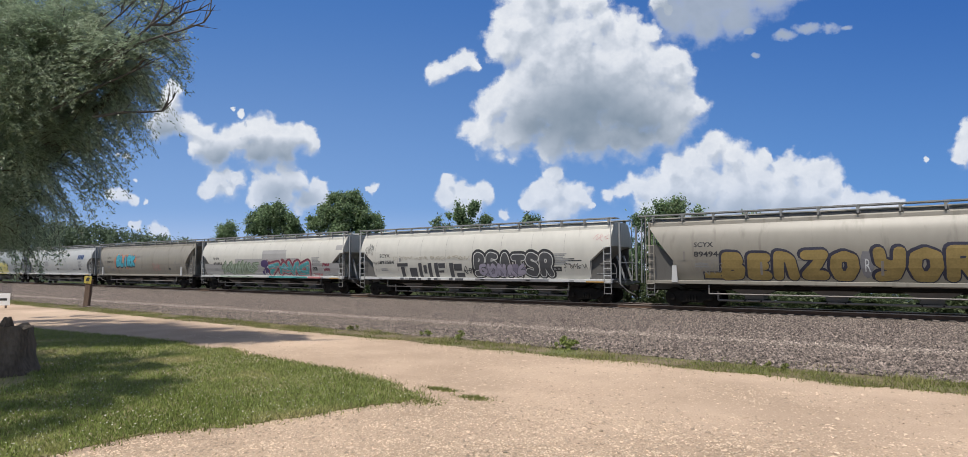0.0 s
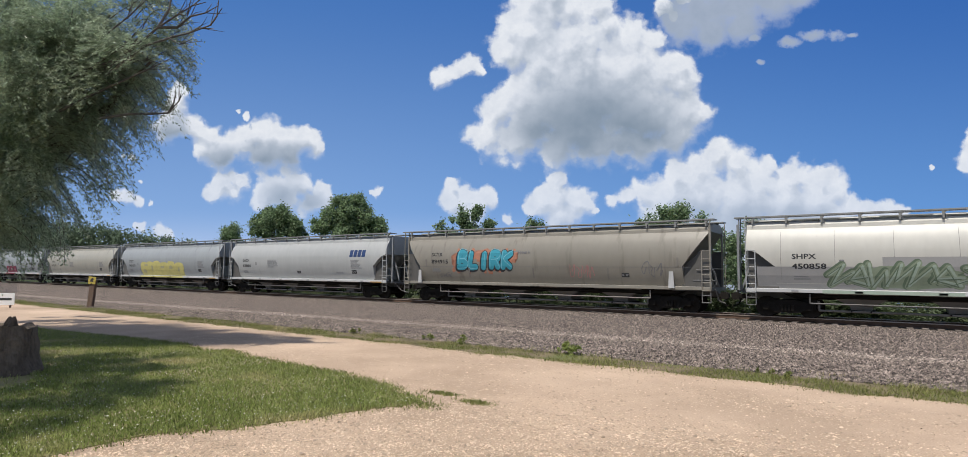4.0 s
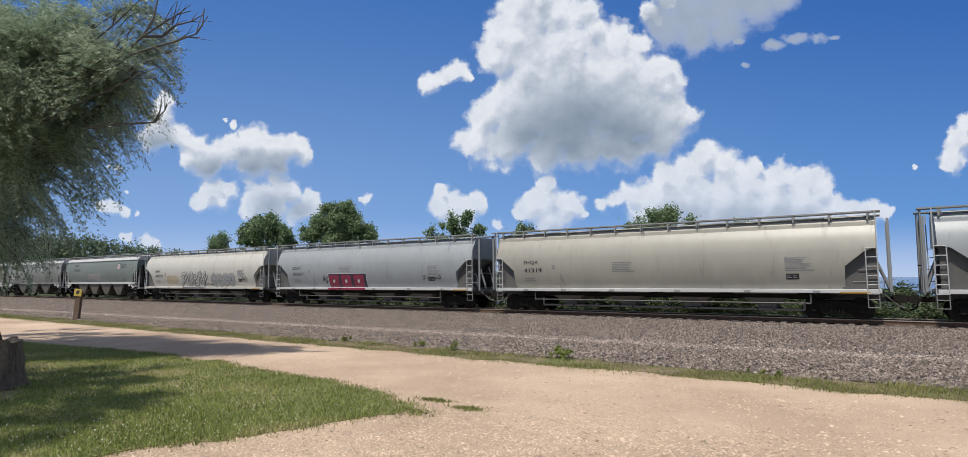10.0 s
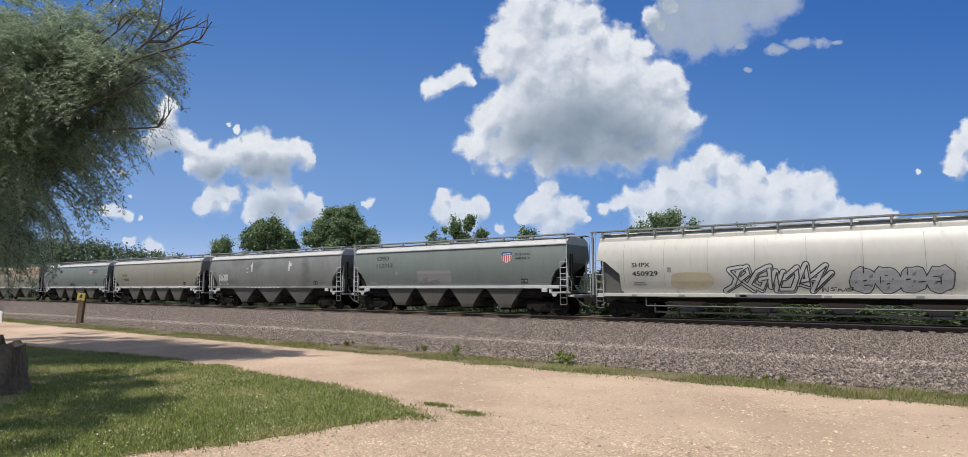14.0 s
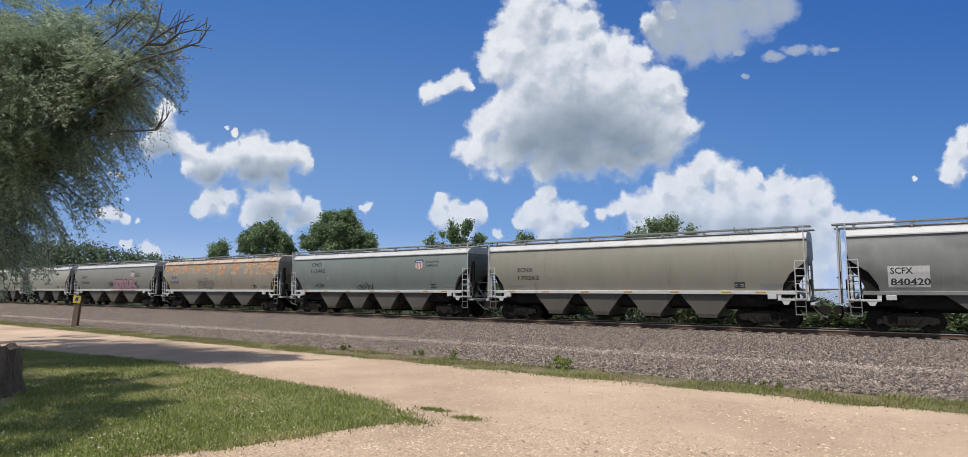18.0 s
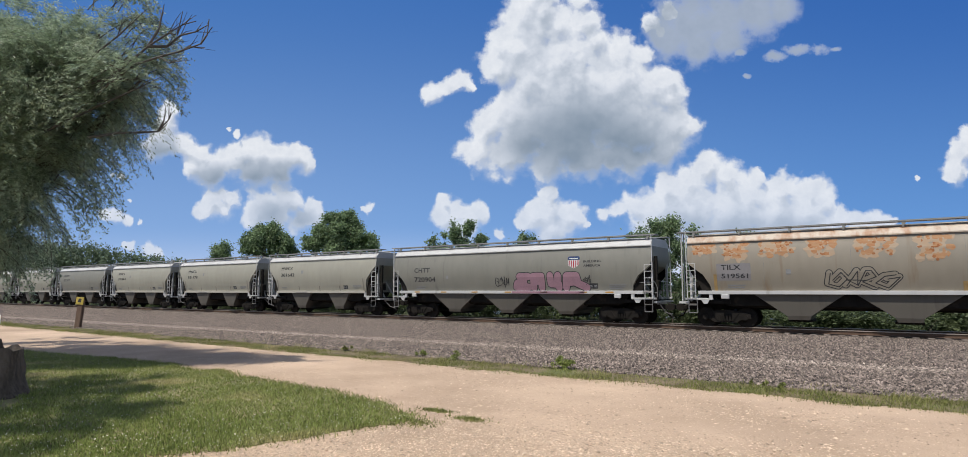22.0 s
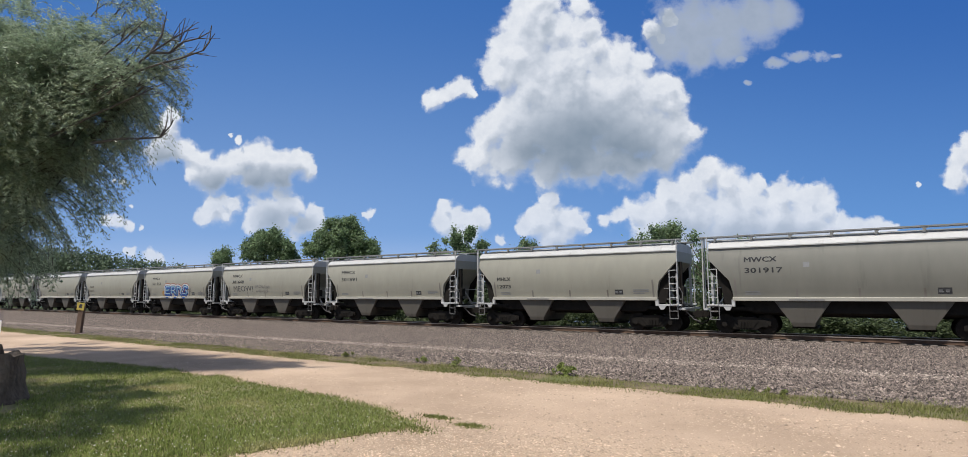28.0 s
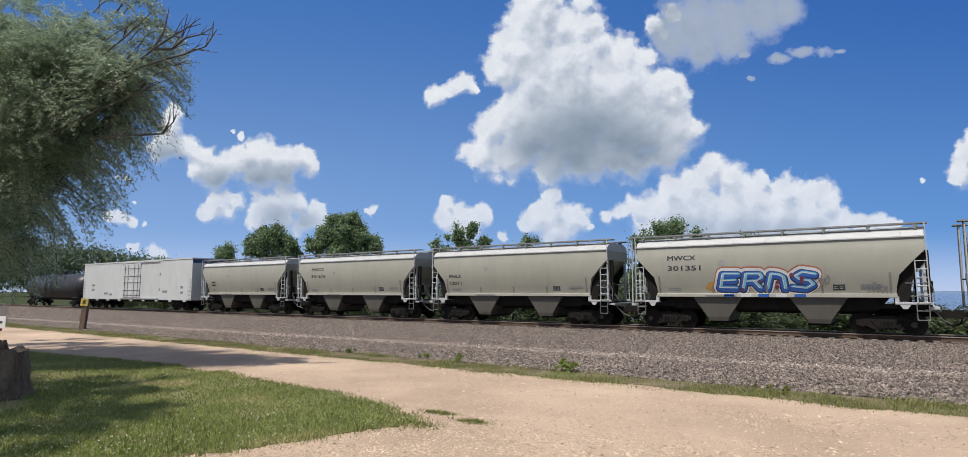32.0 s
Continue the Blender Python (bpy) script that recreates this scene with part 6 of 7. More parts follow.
def glyphs(kind, x0, x1, z0, z1, count, fill, line, parent, seed, bubble=False, label="", shine=None):
    """A painted piece that cannot be read: chunky interlocked shapes with a dark outline."""
    g = random.Random(seed)
    w = (x1 - x0) / count
    back, front, cuts, glints = [], [], [], []
    for i in range(count):
        cx = x0 + w * (i + 0.5)
        cz, rz = (z0 + z1) / 2, (z1 - z0) / 2
        pts = []
        k = 16
        lean = g.uniform(-0.12, 0.12)
        for j in range(k):
            a = TAU * j / k + 0.1
            c, s = math.cos(a), math.sin(a)
            e = 2.2 if bubble else 5.0
            q = (abs(c) ** e + abs(s) ** e) ** (-1 / e) * g.uniform(0.86 if bubble else 0.8, 1.06)
            pts.append((c * q * w * 0.56 + lean * s, s * q * rz))
        back.append([(cx + a * 1.06, cz + b * 1.02) for a, b in pts])
        front.append([(cx + a * 0.98, cz + b * 0.95) for a, b in pts])
        for m in range(3):
            ux, uz = g.uniform(-0.32, 0.2) * w, g.uniform(-0.7, 0.5) * rz
            ll, tt = g.uniform(0.12, 0.3) * w, g.uniform(0.05, 0.09) * rz
            if m == 0:
                cuts.append([(cx + ux, cz + uz), (cx + ux + tt, cz + uz), (cx + ux + tt * 1.2, cz + uz + rz * 0.5), (cx + ux, cz + uz + rz * 0.5)])
            else:
                cuts.append([(cx + ux, cz + uz), (cx + ux + ll, cz + uz + tt * 0.5), (cx + ux + ll, cz + uz + tt * 1.6), (cx + ux, cz + uz + tt)])
        for m in range(3):
            ux, uz, r = g.uniform(-0.35, 0.3) * w, g.uniform(-0.7, 0.6) * rz, g.uniform(0.06, 0.16) * w
            glints.append([(cx + ux, cz + uz), (cx + ux + r, cz + uz + 0.3 * r), (cx + ux + r * 1.2, cz + uz + 1.5 * r), (cx + ux + 0.2 * r, cz + uz + r)])
    on_side("graffiti_outline", kind, back, 0, 0, 1, 1, 0.007, line, parent)
    on_side("graffiti", kind, front, 0, 0, 1, 1, 0.010, fill, parent, label)
    if shine is not None:
        on_side("graffiti_highlight", kind, glints, 0, 0, 1, 1, 0.012, shine, parent)
    on_side("graffiti_stroke", kind, cuts, 0, 0, 1, 1, 0.0135, line, parent)


def spray(name, c, var=0.8):
    return material(name, c, tuple(v * var for v in c), 0.55, 0, 1.5, 12.0, spec=0.35)


S = {
    "gold": spray("gold_spray", (0.285, 0.205, 0.075), 0.7), "grey": spray("grey_spray", (0.20, 0.195, 0.205)),
    "violet": spray("violet_spray", (0.22, 0.195, 0.26)), "white": spray("white_spray", (0.60, 0.60, 0.60)),
    "teal": spray("teal_spray", (0.07, 0.30, 0.30)), "maroon": spray("maroon_spray", (0.17, 0.045, 0.07)),
    "olive": spray("olive_spray", (0.25, 0.295, 0.205)), "olive_dark": spray("dark_olive_spray", (0.13, 0.175, 0.115)),
    "purple": spray("purple_spray", (0.07, 0.045, 0.13)), "cyan": spray("cyan_spray", (0.05, 0.31, 0.40)),
    "orange": spray("orange_spray", (0.44, 0.20, 0.13)), "navy": spray("navy_mark", (0.03, 0.06, 0.16)),
    "thin_yellow": spray("thin_yellow_spray", (0.43, 0.40, 0.24)), "yellow": spray("yellow_spray", (0.58, 0.52, 0.19)), "red": spray("red_spray", (0.26, 0.035, 0.07)),
    "pink": spray("pink_spray", (0.34, 0.20, 0.24)), "rose": spray("rose_scrawl", (0.50, 0.20, 0.20)),
    "blue": spray("blue_spray", (0.035, 0.11, 0.38)), "buff": spray("buffed_grey", (0.34, 0.33, 0.32), 0.9),
    "primer": spray("ochre_primer", (0.47, 0.40, 0.28), 0.85), "panel": spray("grey_panel", (0.25, 0.235, 0.235), 0.9),
    "flag_red": spray("shield_red", (0.42, 0.05, 0.06)), "amber": spray("amber_reflector", (0.46, 0.25, 0.05)),
    "chalk": spray("chalk", (0.55, 0.54, 0.52)), "rust": material("rust_bloom", (0.36, 0.155, 0.06), (0.40, 0.25, 0.14), 0.85, 0, 2.0, 9.0, stretch=(0.6, 1, 3)),
    "rust_pale": material("pale_rust", (0.40, 0.27, 0.17), (0.37, 0.31, 0.235), 0.85, 0, 2.0, 9.0), "rust_deep": material("deep_rust", (0.27, 0.095, 0.032), (0.34, 0.15, 0.06), 0.85, 0, 3.0, 12.0),
    "stain": spray("ochre_stain", (0.36, 0.24, 0.10)), "dark": spray("dark_grey_spray", (0.075, 0.075, 0.08)), "mint": spray("mint_spray", (0.35, 0.42, 0.34)),
    "sand": spray("faded_sand_spray", (0.42, 0.38, 0.30)), "pale_violet": spray("pale_violet_spray", (0.33, 0.30, 0.37)), "pale_cyan": spray("pale_cyan_spray", (0.22, 0.50, 0.60)),
    "silver_fill": spray("silver_spray", (0.36, 0.36, 0.36)), "brick": spray("brick_red_spray", (0.36, 0.12, 0.07)),
    "ink": spray("blue_black_spray", (0.035, 0.035, 0.055)), "seam": spray("seam_shadow", (0.25, 0.24, 0.225)),
}
K = M["stencil"]


def boxes(kind, x, z, w, h, parent):
    rect(kind, x, x + w, z, z + h, K, parent, "data_panel", 0.006)
    bars(kind, x + 0.05 * w, z + 0.25 * h, w * 0.38, h * 0.55, 2, M["faint"], parent).location.y = -0.003
    bars(kind, x + 0.55 * w, z + 0.25 * h, w * 0.38, h * 0.55, 2, M["faint"], parent).location.y = -0.003


def marks(car, kind, top, low, x, w1, w2, z1, h1, z2, h2):
    for text, w, z, h in ((top, w1, z1, h1), (low, w2, z2, h2)):
        if "M" in text or "4" in text:
            # sharp corners: thickened by second coats laid a little to each side
            for i, (dx, dz) in enumerate(((-0.012, 0.0), (0.014, 0.0), (0.002, 0.010))):
                fitted(kind, text, x + dx, x + w + dx, z + dz, z + h + dz, K, car, 0.0, 0.008 + 0.0006 * i)
        else:
            fitted(kind, text, x, x + w, z, z + h, K, car, 0.026)


def shield(car, x, z, w, h):
    k = "grain"
    on_side("emblem", k, [[(x, z + h * 0.72), (x + w, z + h * 0.72), (x + w * 1.02, z + h * 0.9), (x + w * 0.9, z + h), (x + w * 0.5, z + h * 0.94), (x + w * 0.1, z + h), (x - w * 0.02, z + h * 0.9)]], 0, 0, 1, 1, 0.008, S["navy"], car)
    on_side("emblem_field", k, [[(x, z + h * 0.68), (x + w * 0.04, z + h * 0.25), (x + w * 0.5, z), (x + w * 0.96, z + h * 0.25), (x + w, z + h * 0.68)]], 0, 0, 1, 1, 0.007, S["white"], car)
    for i in range(5):
        a = x + w * (0.08 + 0.19 * i)
        lowz = z + h * (0.24, 0.12, 0.05, 0.12, 0.24)[i]
        rect(k, a, a + w * 0.09, lowz, z + h * 0.66, S["flag_red"], car, "emblem_stripe", 0.0095)
    rect(k, x + w * 0.12, x + w * 0.88, z + h * 0.78, z + h * 0.86, S["white"], car, "emblem_bar", 0.0095)


def sill_mark(car, x0, x1, mat, z0=1.14, z1=1.28, name="sill_paint"):
    bm = bmesh.new()
    box(bm, x0, x1, -1.556, -1.5515, z0, z1)
    return put(name, mesh_of(bm, name), mat, car)


P = {}
P["white"] = paint("chalky_white_paint", (0.545, 0.525, 0.47), (0.276, 0.255, 0.226), 0.10)
P["cream"] = paint("cream_paint", (0.526, 0.505, 0.452), (0.351, 0.325, 0.273), 0.2)
P["tan"] = paint("tan_paint", (0.262, 0.24, 0.2), (0.168, 0.147, 0.12), 0.28)
P["silver"] = paint("pale_grey_paint", (0.312, 0.33, 0.338), (0.185, 0.19, 0.195), 0.2)
P["pearl"] = paint("pearl_grey_paint", (0.415, 0.42, 0.41), (0.27, 0.267, 0.26), 0.12)
P["putty"] = paint("putty_paint", (0.372, 0.352, 0.300), (0.218, 0.200, 0.176), 0.2)
P["light"] = paint("pale_putty_paint", (0.345, 0.33, 0.27), (0.25, 0.235, 0.193), 0.18)
P["light_b"] = paint("dusty_grey_paint", (0.228, 0.22, 0.186), (0.158, 0.15, 0.127), 0.25)
P["green_grey"] = paint("blue_grey_paint", (0.17, 0.196, 0.178), (0.128, 0.138, 0.128), 0.22)
P["dull"] = material("sooty_grey_paint", (0.215, 0.216, 0.203), (0.165, 0.165, 0.156), 0.5, 0.0, 0.7, 3.0, 0.0, stretch=(1.0, 1.0, 0.5), c3=(0.105, 0.104, 0.099), c3_amount=0.42, c3_scale=0.55, c3_stretch=(0.7, 1.0, 1.0), spec=0.5)
P["beige"] = paint("beige_paint", (0.262, 0.244, 0.196), (0.175, 0.16, 0.129), 0.22)
P["rust"] = paint("faded_beige_paint", (0.285, 0.25, 0.196), (0.225, 0.17, 0.113), 0.3)
P["trim"] = paint("pale_trim", (0.512, 0.508, 0.497), (0.329, 0.315, 0.292), 0.2)
P["sill"] = paint("dusty_sill_paint", (0.43, 0.405, 0.345), (0.29, 0.268, 0.225), 0.25)
P["pale_steel"] = paint("pale_steel", (0.42, 0.425, 0.42), (0.27, 0.262, 0.25), 0.25)
P["trim_grey"] = paint("grey_trim", (0.234, 0.242, 0.246), (0.156, 0.152, 0.148), 0.3)
P["boxcar"] = paint("bright_white_paint", (0.60, 0.60, 0.575), (0.46, 0.45, 0.42), 0.18)
P["tank"] = paint("black_tank_paint", (0.025, 0.025, 0.027), (0.07, 0.066, 0.062), 0.3)
P["stake"] = paint("dirty_stake", (0.22, 0.20, 0.18), (0.14, 0.12, 0.10), 0.3)
P["rust_roof"] = paint("rusty_roof_paint", (0.50, 0.42, 0.34), (0.33, 0.19, 0.11), 0.5)
# road dust, and the shade under the sills put into the bay colour
P["bay"] = paint("dusty_shaded_bay_paint", (0.108, 0.097, 0.081), (0.066, 0.058, 0.049), 0.35)
P["walk"] = paint("galvanised_walkway", (0.27, 0.272, 0.265), (0.18, 0.175, 0.165), 0.3)
# dark paint that carries the shade of end recesses and low slope sheets
P["slope"] = paint("shaded_slope_sheet", (0.101, 0.095, 0.087), (0.07, 0.065, 0.058), 0.3)

# label, kind, paint, sill, ends, bays, centre at the start, whole length, half the body
CARS = {
    "A": ("tan covered hopper car with large gold graffiti letters", "pellet", "tan", "tan", "tan", 4, 0.0, 20.8, 9.95),
    "B": ("chalky white covered hopper car with large black graffiti", "pellet", "white", "trim", None, 4, -21.28, 20.8, 9.5),
    "C": ("white covered hopper car with green and teal graffiti", "pellet", "white", "trim", None, 4, -42.04, 20.8, 9.5),
    "D": ("tan covered hopper car with cyan graffiti", "pellet", "tan", "tan", "tan", 4, -63.0, 20.8, 9.95),
    "E": ("clean pale grey covered hopper car with a blue mark", "pellet", "pearl", "trim", None, 4, -84.20, 20.8, 9.62),
    "F": ("pale grey covered hopper car with a yellow paint patch", "pellet", "silver", "trim", None, 4, -105.0, 20.8, 9.6),
    "G": ("putty-coloured covered hopper car with small black stencils", "pellet", "putty", "trim", None, 4, -125.85, 20.8, 9.45),
    "H": ("pale grey covered hopper car with red block graffiti", "pellet", "silver", "trim", None, 4, -146.57, 20.8, 9.55),
    "I": ("cream covered hopper car with black outline graffiti", "pellet", "cream", "cream", None, 4, -167.38, 20.8, 9.58),
    "J": ("blue-grey covered hopper car with a shield emblem", "grain", "green_grey", "trim", None, 4, -187.05, 18.5, 8.4),
    "K": ("sooty grey covered hopper car with white patches", "grain", "dull", "dull", None, 3, -205.33, 18.3, 8.5),
    "L": ("beige covered hopper car with pale side sills", "grain", "beige", "trim", None, 4, -223.76, 18.3, 8.35),
    "M": ("blue-grey covered hopper car with emblem and black tags", "grain", "green_grey", "trim", None, 4, -242.11, 18.4, 8.4),
    "N": ("faded beige covered hopper car with rust blooms", "grain", "rust", "trim", None, 3, -261.0, 19.4, 8.75),
    "O": ("grey covered hopper car with pink block graffiti", "grain", "light_b", "trim", None, 3, -280.31, 19.0, 8.85),
}
for k, c, w in (("P", -296.85, 0), ("Q", -310.5, 0), ("R", -324.09, 0), ("S", -337.69, 1), ("T", -351.15, 0), ("U", -364.91, 0), ("V", -378.49, 0), ("W", -392.08, 0), ("X", -405.64, 0), ("Y", -419.23, 0), ("Z", -432.83, 0)):
    label = {"S": "dusty putty two-bay covered hopper car", "V": "pale putty two-bay hopper car with scrawled grey graffiti", "W": "pale putty two-bay hopper car with blue graffiti"}.get(k, "pale putty two-bay covered hopper car")
    CARS[k] = (label, "short", "light_b" if w else "light", "sill", None, 2, c, 13.6, 6.0)

TRAIN, CAR = [], {}
for k, (label, kind, colour, sill, ends, bays, c, length, half) in CARS.items():
    pellet = kind == "pellet"
    # bays take paint darker than the body, with their shade in it
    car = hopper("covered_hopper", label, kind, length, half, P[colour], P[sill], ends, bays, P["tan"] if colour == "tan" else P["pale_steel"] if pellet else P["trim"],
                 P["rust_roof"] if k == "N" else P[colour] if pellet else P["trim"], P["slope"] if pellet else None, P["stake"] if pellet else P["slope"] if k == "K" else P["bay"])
    TRAIN.append((car, c))
    CAR[k] = car

PK, GR = "pellet", "grain"
A, B, C, D, E_, F, G, H, I = (CAR[k] for k in "ABCDEFGHI")
# stencilled marks
for k, top, low in (("B", "SCYX", "893584"), ("C", "SHPX", "450858"), ("E", "GACX", "62866"), ("F", "SOXX", "565035"), ("G", "SHQX", "41319"), ("H", "SOXX", "565011"), ("I", "SHPX", "450929")):
    marks(CAR[k], PK, top, low, -7.55, 0.95, 1.15 if len(low) == 5 else 1.32, 2.64, 0.23, 2.20, 0.23)
    bars(PK, -7.5, 1.72, 0.9, 0.22, 2, M["faint"], CAR[k])
    rect(PK, -5.75, -5.55, 2.36, 2.60, M["faint"], CAR[k], "placard_holder", 0.006)
    boxes(PK, 5.98, 1.74, 0.52, 0.26, CAR[k])
    bars(PK, 5.95, 2.12, 1.15, 0.66, 7, M["faint"], CAR[k])
    sill_mark(CAR[k], 8.0, 9.1, S["amber"], 1.14, 1.20, "reflector")
    for x in (-7.6, -5.2, -2.4, 1.0, 4.2, 7.0):
        sill_mark(CAR[k], x, x + 0.28, M["faint"], 1.16, 1.25, "sill_stencil")
    if k in "BCI":
        for i in range(8):
            rect(PK, -8.0 + 2.1 * i, -7.985 + 2.1 * i, 1.7, 3.9, S["seam"], CAR[k], "weld_seam", 0.003)
for k, low in (("A", "894946"), ("D", "894915")):
    marks(CAR[k], PK, "SCYX", low, -7.53, 0.9, 1.33, 2.93, 0.24, 2.46, 0.25)
    rect(PK, -8.6, 9.0, 2.255, 2.275, S["seam"], CAR[k], "weld_seam", 0.004)
    bars(PK, -7.5, 1.95, 0.9, 0.25, 2, M["faint"], CAR[k])
    boxes(PK, 5.4, 1.74, 0.42, 0.22, CAR[k])
    for x in (-8.62, 7.9):
        bm = bmesh.new()
        prism(bm, [(x, 1.22), (x + 0.30, 1.22), (x + 0.24, 2.05), (x + 0.04, 2.05)], -1.66, -1.60)
        put("jacking_post", mesh_of(bm, "jacking_post"), P["trim"], CAR[k])
    for x in (-8.05, -4.6, 0.0, 4.6, 8.3):
        rect(PK, x, x + 0.10, 1.6 if abs(x) < 8 else 2.3, 2.2 if abs(x) < 8 else 2.75, P["stake"], CAR[k], "stake", 0.02)
# A: gold letters
for text, x0, x1, top in (("BENZO", -6.35, -0.75, 2.70), ("YOR", -0.30, 3.25, 2.82)):
    for i, letter in enumerate(text):
        w = (x1 - x0) / len(text)
        piece(PK, letter, x0 + w * i, x0 + w * (i + 1), 1.34, top, 0.43, [
            ("graffiti_shadow", S["ink"], 0.13, -0.05, 0.06, 0.007), ("graffiti_outline", S["ink"], 0.09, 0.0, 0.0, 0.0090 + 0.0004 * (i % 2)),
            ("graffiti", S["gold"], 0.0, 0.0, 0.0, 0.012 + 0.0004 * (i % 2))], A, 3 + i, 0.0, "gold block letter with a dark outline", False, 0.02)
rect(PK, -7.15, -5.9, 1.36, 1.75, S["ink"], A, "graffiti_outline", 0.0085)
rect(PK, -7.08, -5.9, 1.42, 1.70, S["gold"], A, "graffiti", 0.0115)
ragged(PK, -0.72, -0.22, 1.45, 2.72, S["grey"], A, 4, "overspray", 0.0055, "", 0.2)
fitted(PK, "R", -0.55, -0.35, 1.75, 2.3, S["white"], A, 0, 0.016, "graffiti")
tag(PK, -7.4, -6.2, 1.6, 2.3, S["seam"], A, 5, 4)
# B: black letters, partly a name, drawn as bars
for x, w, low, top in ((-5.95, 0.95, 2.02, 2.26), (-5.62, 0.30, 1.33, 2.02), (-4.85, 0.62, 1.33, 1.95), (-4.05, 0.27, 1.33, 2.26), (-3.62, 0.25, 1.55, 2.12), (-3.22, 0.27, 1.33, 2.26),
                       (-2.70, 0.30, 1.33, 2.26), (-2.36, 0.55, 1.92, 2.24), (-2.36, 0.42, 1.62, 1.78), (-1.45, 0.30, 1.33, 2.26), (-1.10, 0.62, 1.75, 2.20), (-0.95, 0.62, 1.33, 1.62)):
    on_side("graffiti", PK, [[(x, low), (x + w, low + 0.01), (x + w + 0.02, top), (x - 0.01, top - 0.02)]], 0, 0, 1, 1, 0.009, S["dark"], B, "dark painted bar")
    if low < 1.4:
        sill_mark(B, x, x + w, S["dark"])
tag(PK, -0.35, 0.35, 1.55, 2.1, S["dark"], B, 15, 2, 0.05)
tag(PK, -6.3, 0.2, 2.45, 2.75, S["sand"], B, 16, 14, 0.035, "faded_scrawl", 0.006)
piece(PK, "BEATSR", 0.45, 6.0, 1.40, 2.78, 0.34, [
    ("graffiti_shadow", M["black"], 0.34, 0.0, 0.04, 0.006), ("graffiti_outline", S["chalk"], 0.10, 0.0, 0.0, 0.009), ("graffiti", S["dark"], 0.0, 0.0, 0.0, 0.012)], B, 5, 0.0, "dark letters with a pale edge on a black cloud")
ragged(PK, 0.75, 4.3, 1.34, 2.2, S["violet"], B, 9, "overspray", 0.0135, "washed violet overpaint", 0.25)
piece(PK, [LOOPS[2], LOOPS[5], LOOPS[6], LOOPS[0], LOOPS[2]], 0.8, 4.2, 1.36, 2.2, 0.20, [
    ("graffiti_outline", S["dark"], 0.05, 0.0, 0.0, 0.0145), ("graffiti_fill", S["pale_violet"], 0.0, 0.0, 0.0, 0.0165)], B, 6)
sill_mark(B, 0.6, 5.7, S["grey"])
tag(PK, 8.45, 9.35, 3.35, 3.85, S["rose"], B, 11, 3, 0.02)
tag(PK, -9.0, -8.2, 2.8, 3.7, K, B, 12, 4, 0.022)
tag(PK, 6.6, 8.1, 1.85, 2.2, K, B, 13, 5, 0.03)
tag(PK, -8.2, -7.5, 2.15, 2.4, K, B, 14, 3, 0.025)
bars(PK, 6.0, 2.3, 1.8, 0.2, 2, K, B)
# C: grey buffed areas, green and teal pieces
rect(PK, -9.0, 9.0, 1.33, 2.3, S["buff"], C, "buffed_band", 0.003)
rect(PK, -4.2, 4.25, 2.3, 2.70, S["buff"], C, "buffed_patch", 0.0035)
rect(PK, -0.35, 2.8, 2.70, 3.38, S["buff"], C, "buffed_patch", 0.0035)
rect(PK, 8.6, 9.3, 3.26, 3.62, S["buff"], C, "buffed_patch", 0.0035)
ragged(PK, -5.3, -1.5, 1.36, 2.35, S["olive"], C, 23, "graffiti_haze", 0.005, "washed-out green overspray", 0.16, 40)
piece(PK, [LOOPS[i] for i in (7, 3, 1, 6, 1, 3, 4)], -6.1, -1.0, 1.36, 2.50, 0.20, [
    ("graffiti_shadow", S["olive_dark"], 0.10, -0.05, 0.03, 0.0068), ("graffiti", S["olive"], 0.03, 0.0, 0.0, 0.0088), ("graffiti_highlight", S["mint"], -0.11, 0.02, 0.02, 0.0115),
    ("graffiti_line", S["olive_dark"], -0.165, -0.07, -0.03, 0.0135)], C, 21, 0.45, "washed-out green graffiti", False, 0.36)
piece(PK, [LOOPS[i] for i in (4, 3, 1, 5)], 0.45, 5.6, 1.33, 2.48, 0.40, [
    ("graffiti_shadow", S["maroon"], 0.34, 0.02, 0.04, 0.0065), ("graffiti_outline", S["rose"], 0.10, 0.0, 0.0, 0.0085), ("graffiti", S["teal"], 0.0, 0.0, 0.0, 0.0115),
    ("graffiti_line", S["rose"], -0.36, 0.10, -0.10, 0.0140), ("graffiti_highlight", S["pale_cyan"], -0.365, -0.06, 0.13, 0.0145)], C, 22, 0.1, "teal graffiti with pink outline", False, 0.16)
splatter(PK, 0.0, 6.2, 2.2, 2.6, S["maroon"], C, 25, 14, 0.13)
ragged(PK, -0.55, 0.5, 1.95, 2.60, S["purple"], C, 24, "graffiti_splash", 0.009, "dark purple paint blot", 0.12)
splatter(PK, -0.6, 0.5, 1.4, 2.0, S["purple"], C, 27, 9, 0.16)
for x, z in ((0.35, 2.02), (0.2, 1.5), (5.95, 1.42)):
    on_side("graffiti_star", PK, [[(x + (0.11 if j % 2 else 0.045) * math.sin(TAU * j / 10), z - (0.11 if j % 2 else 0.045) * math.cos(TAU * j / 10)) for j in range(10)]], 0, 0, 1, 1, 0.014, S["white"], C)
tag(PK, 5.9, 7.0, 1.36, 1.6, S["rose"], C, 28, 5, 0.04)
tag(PK, 7.15, 7.95, 2.05, 2.35, S["red"], C, 25, 4, 0.045)
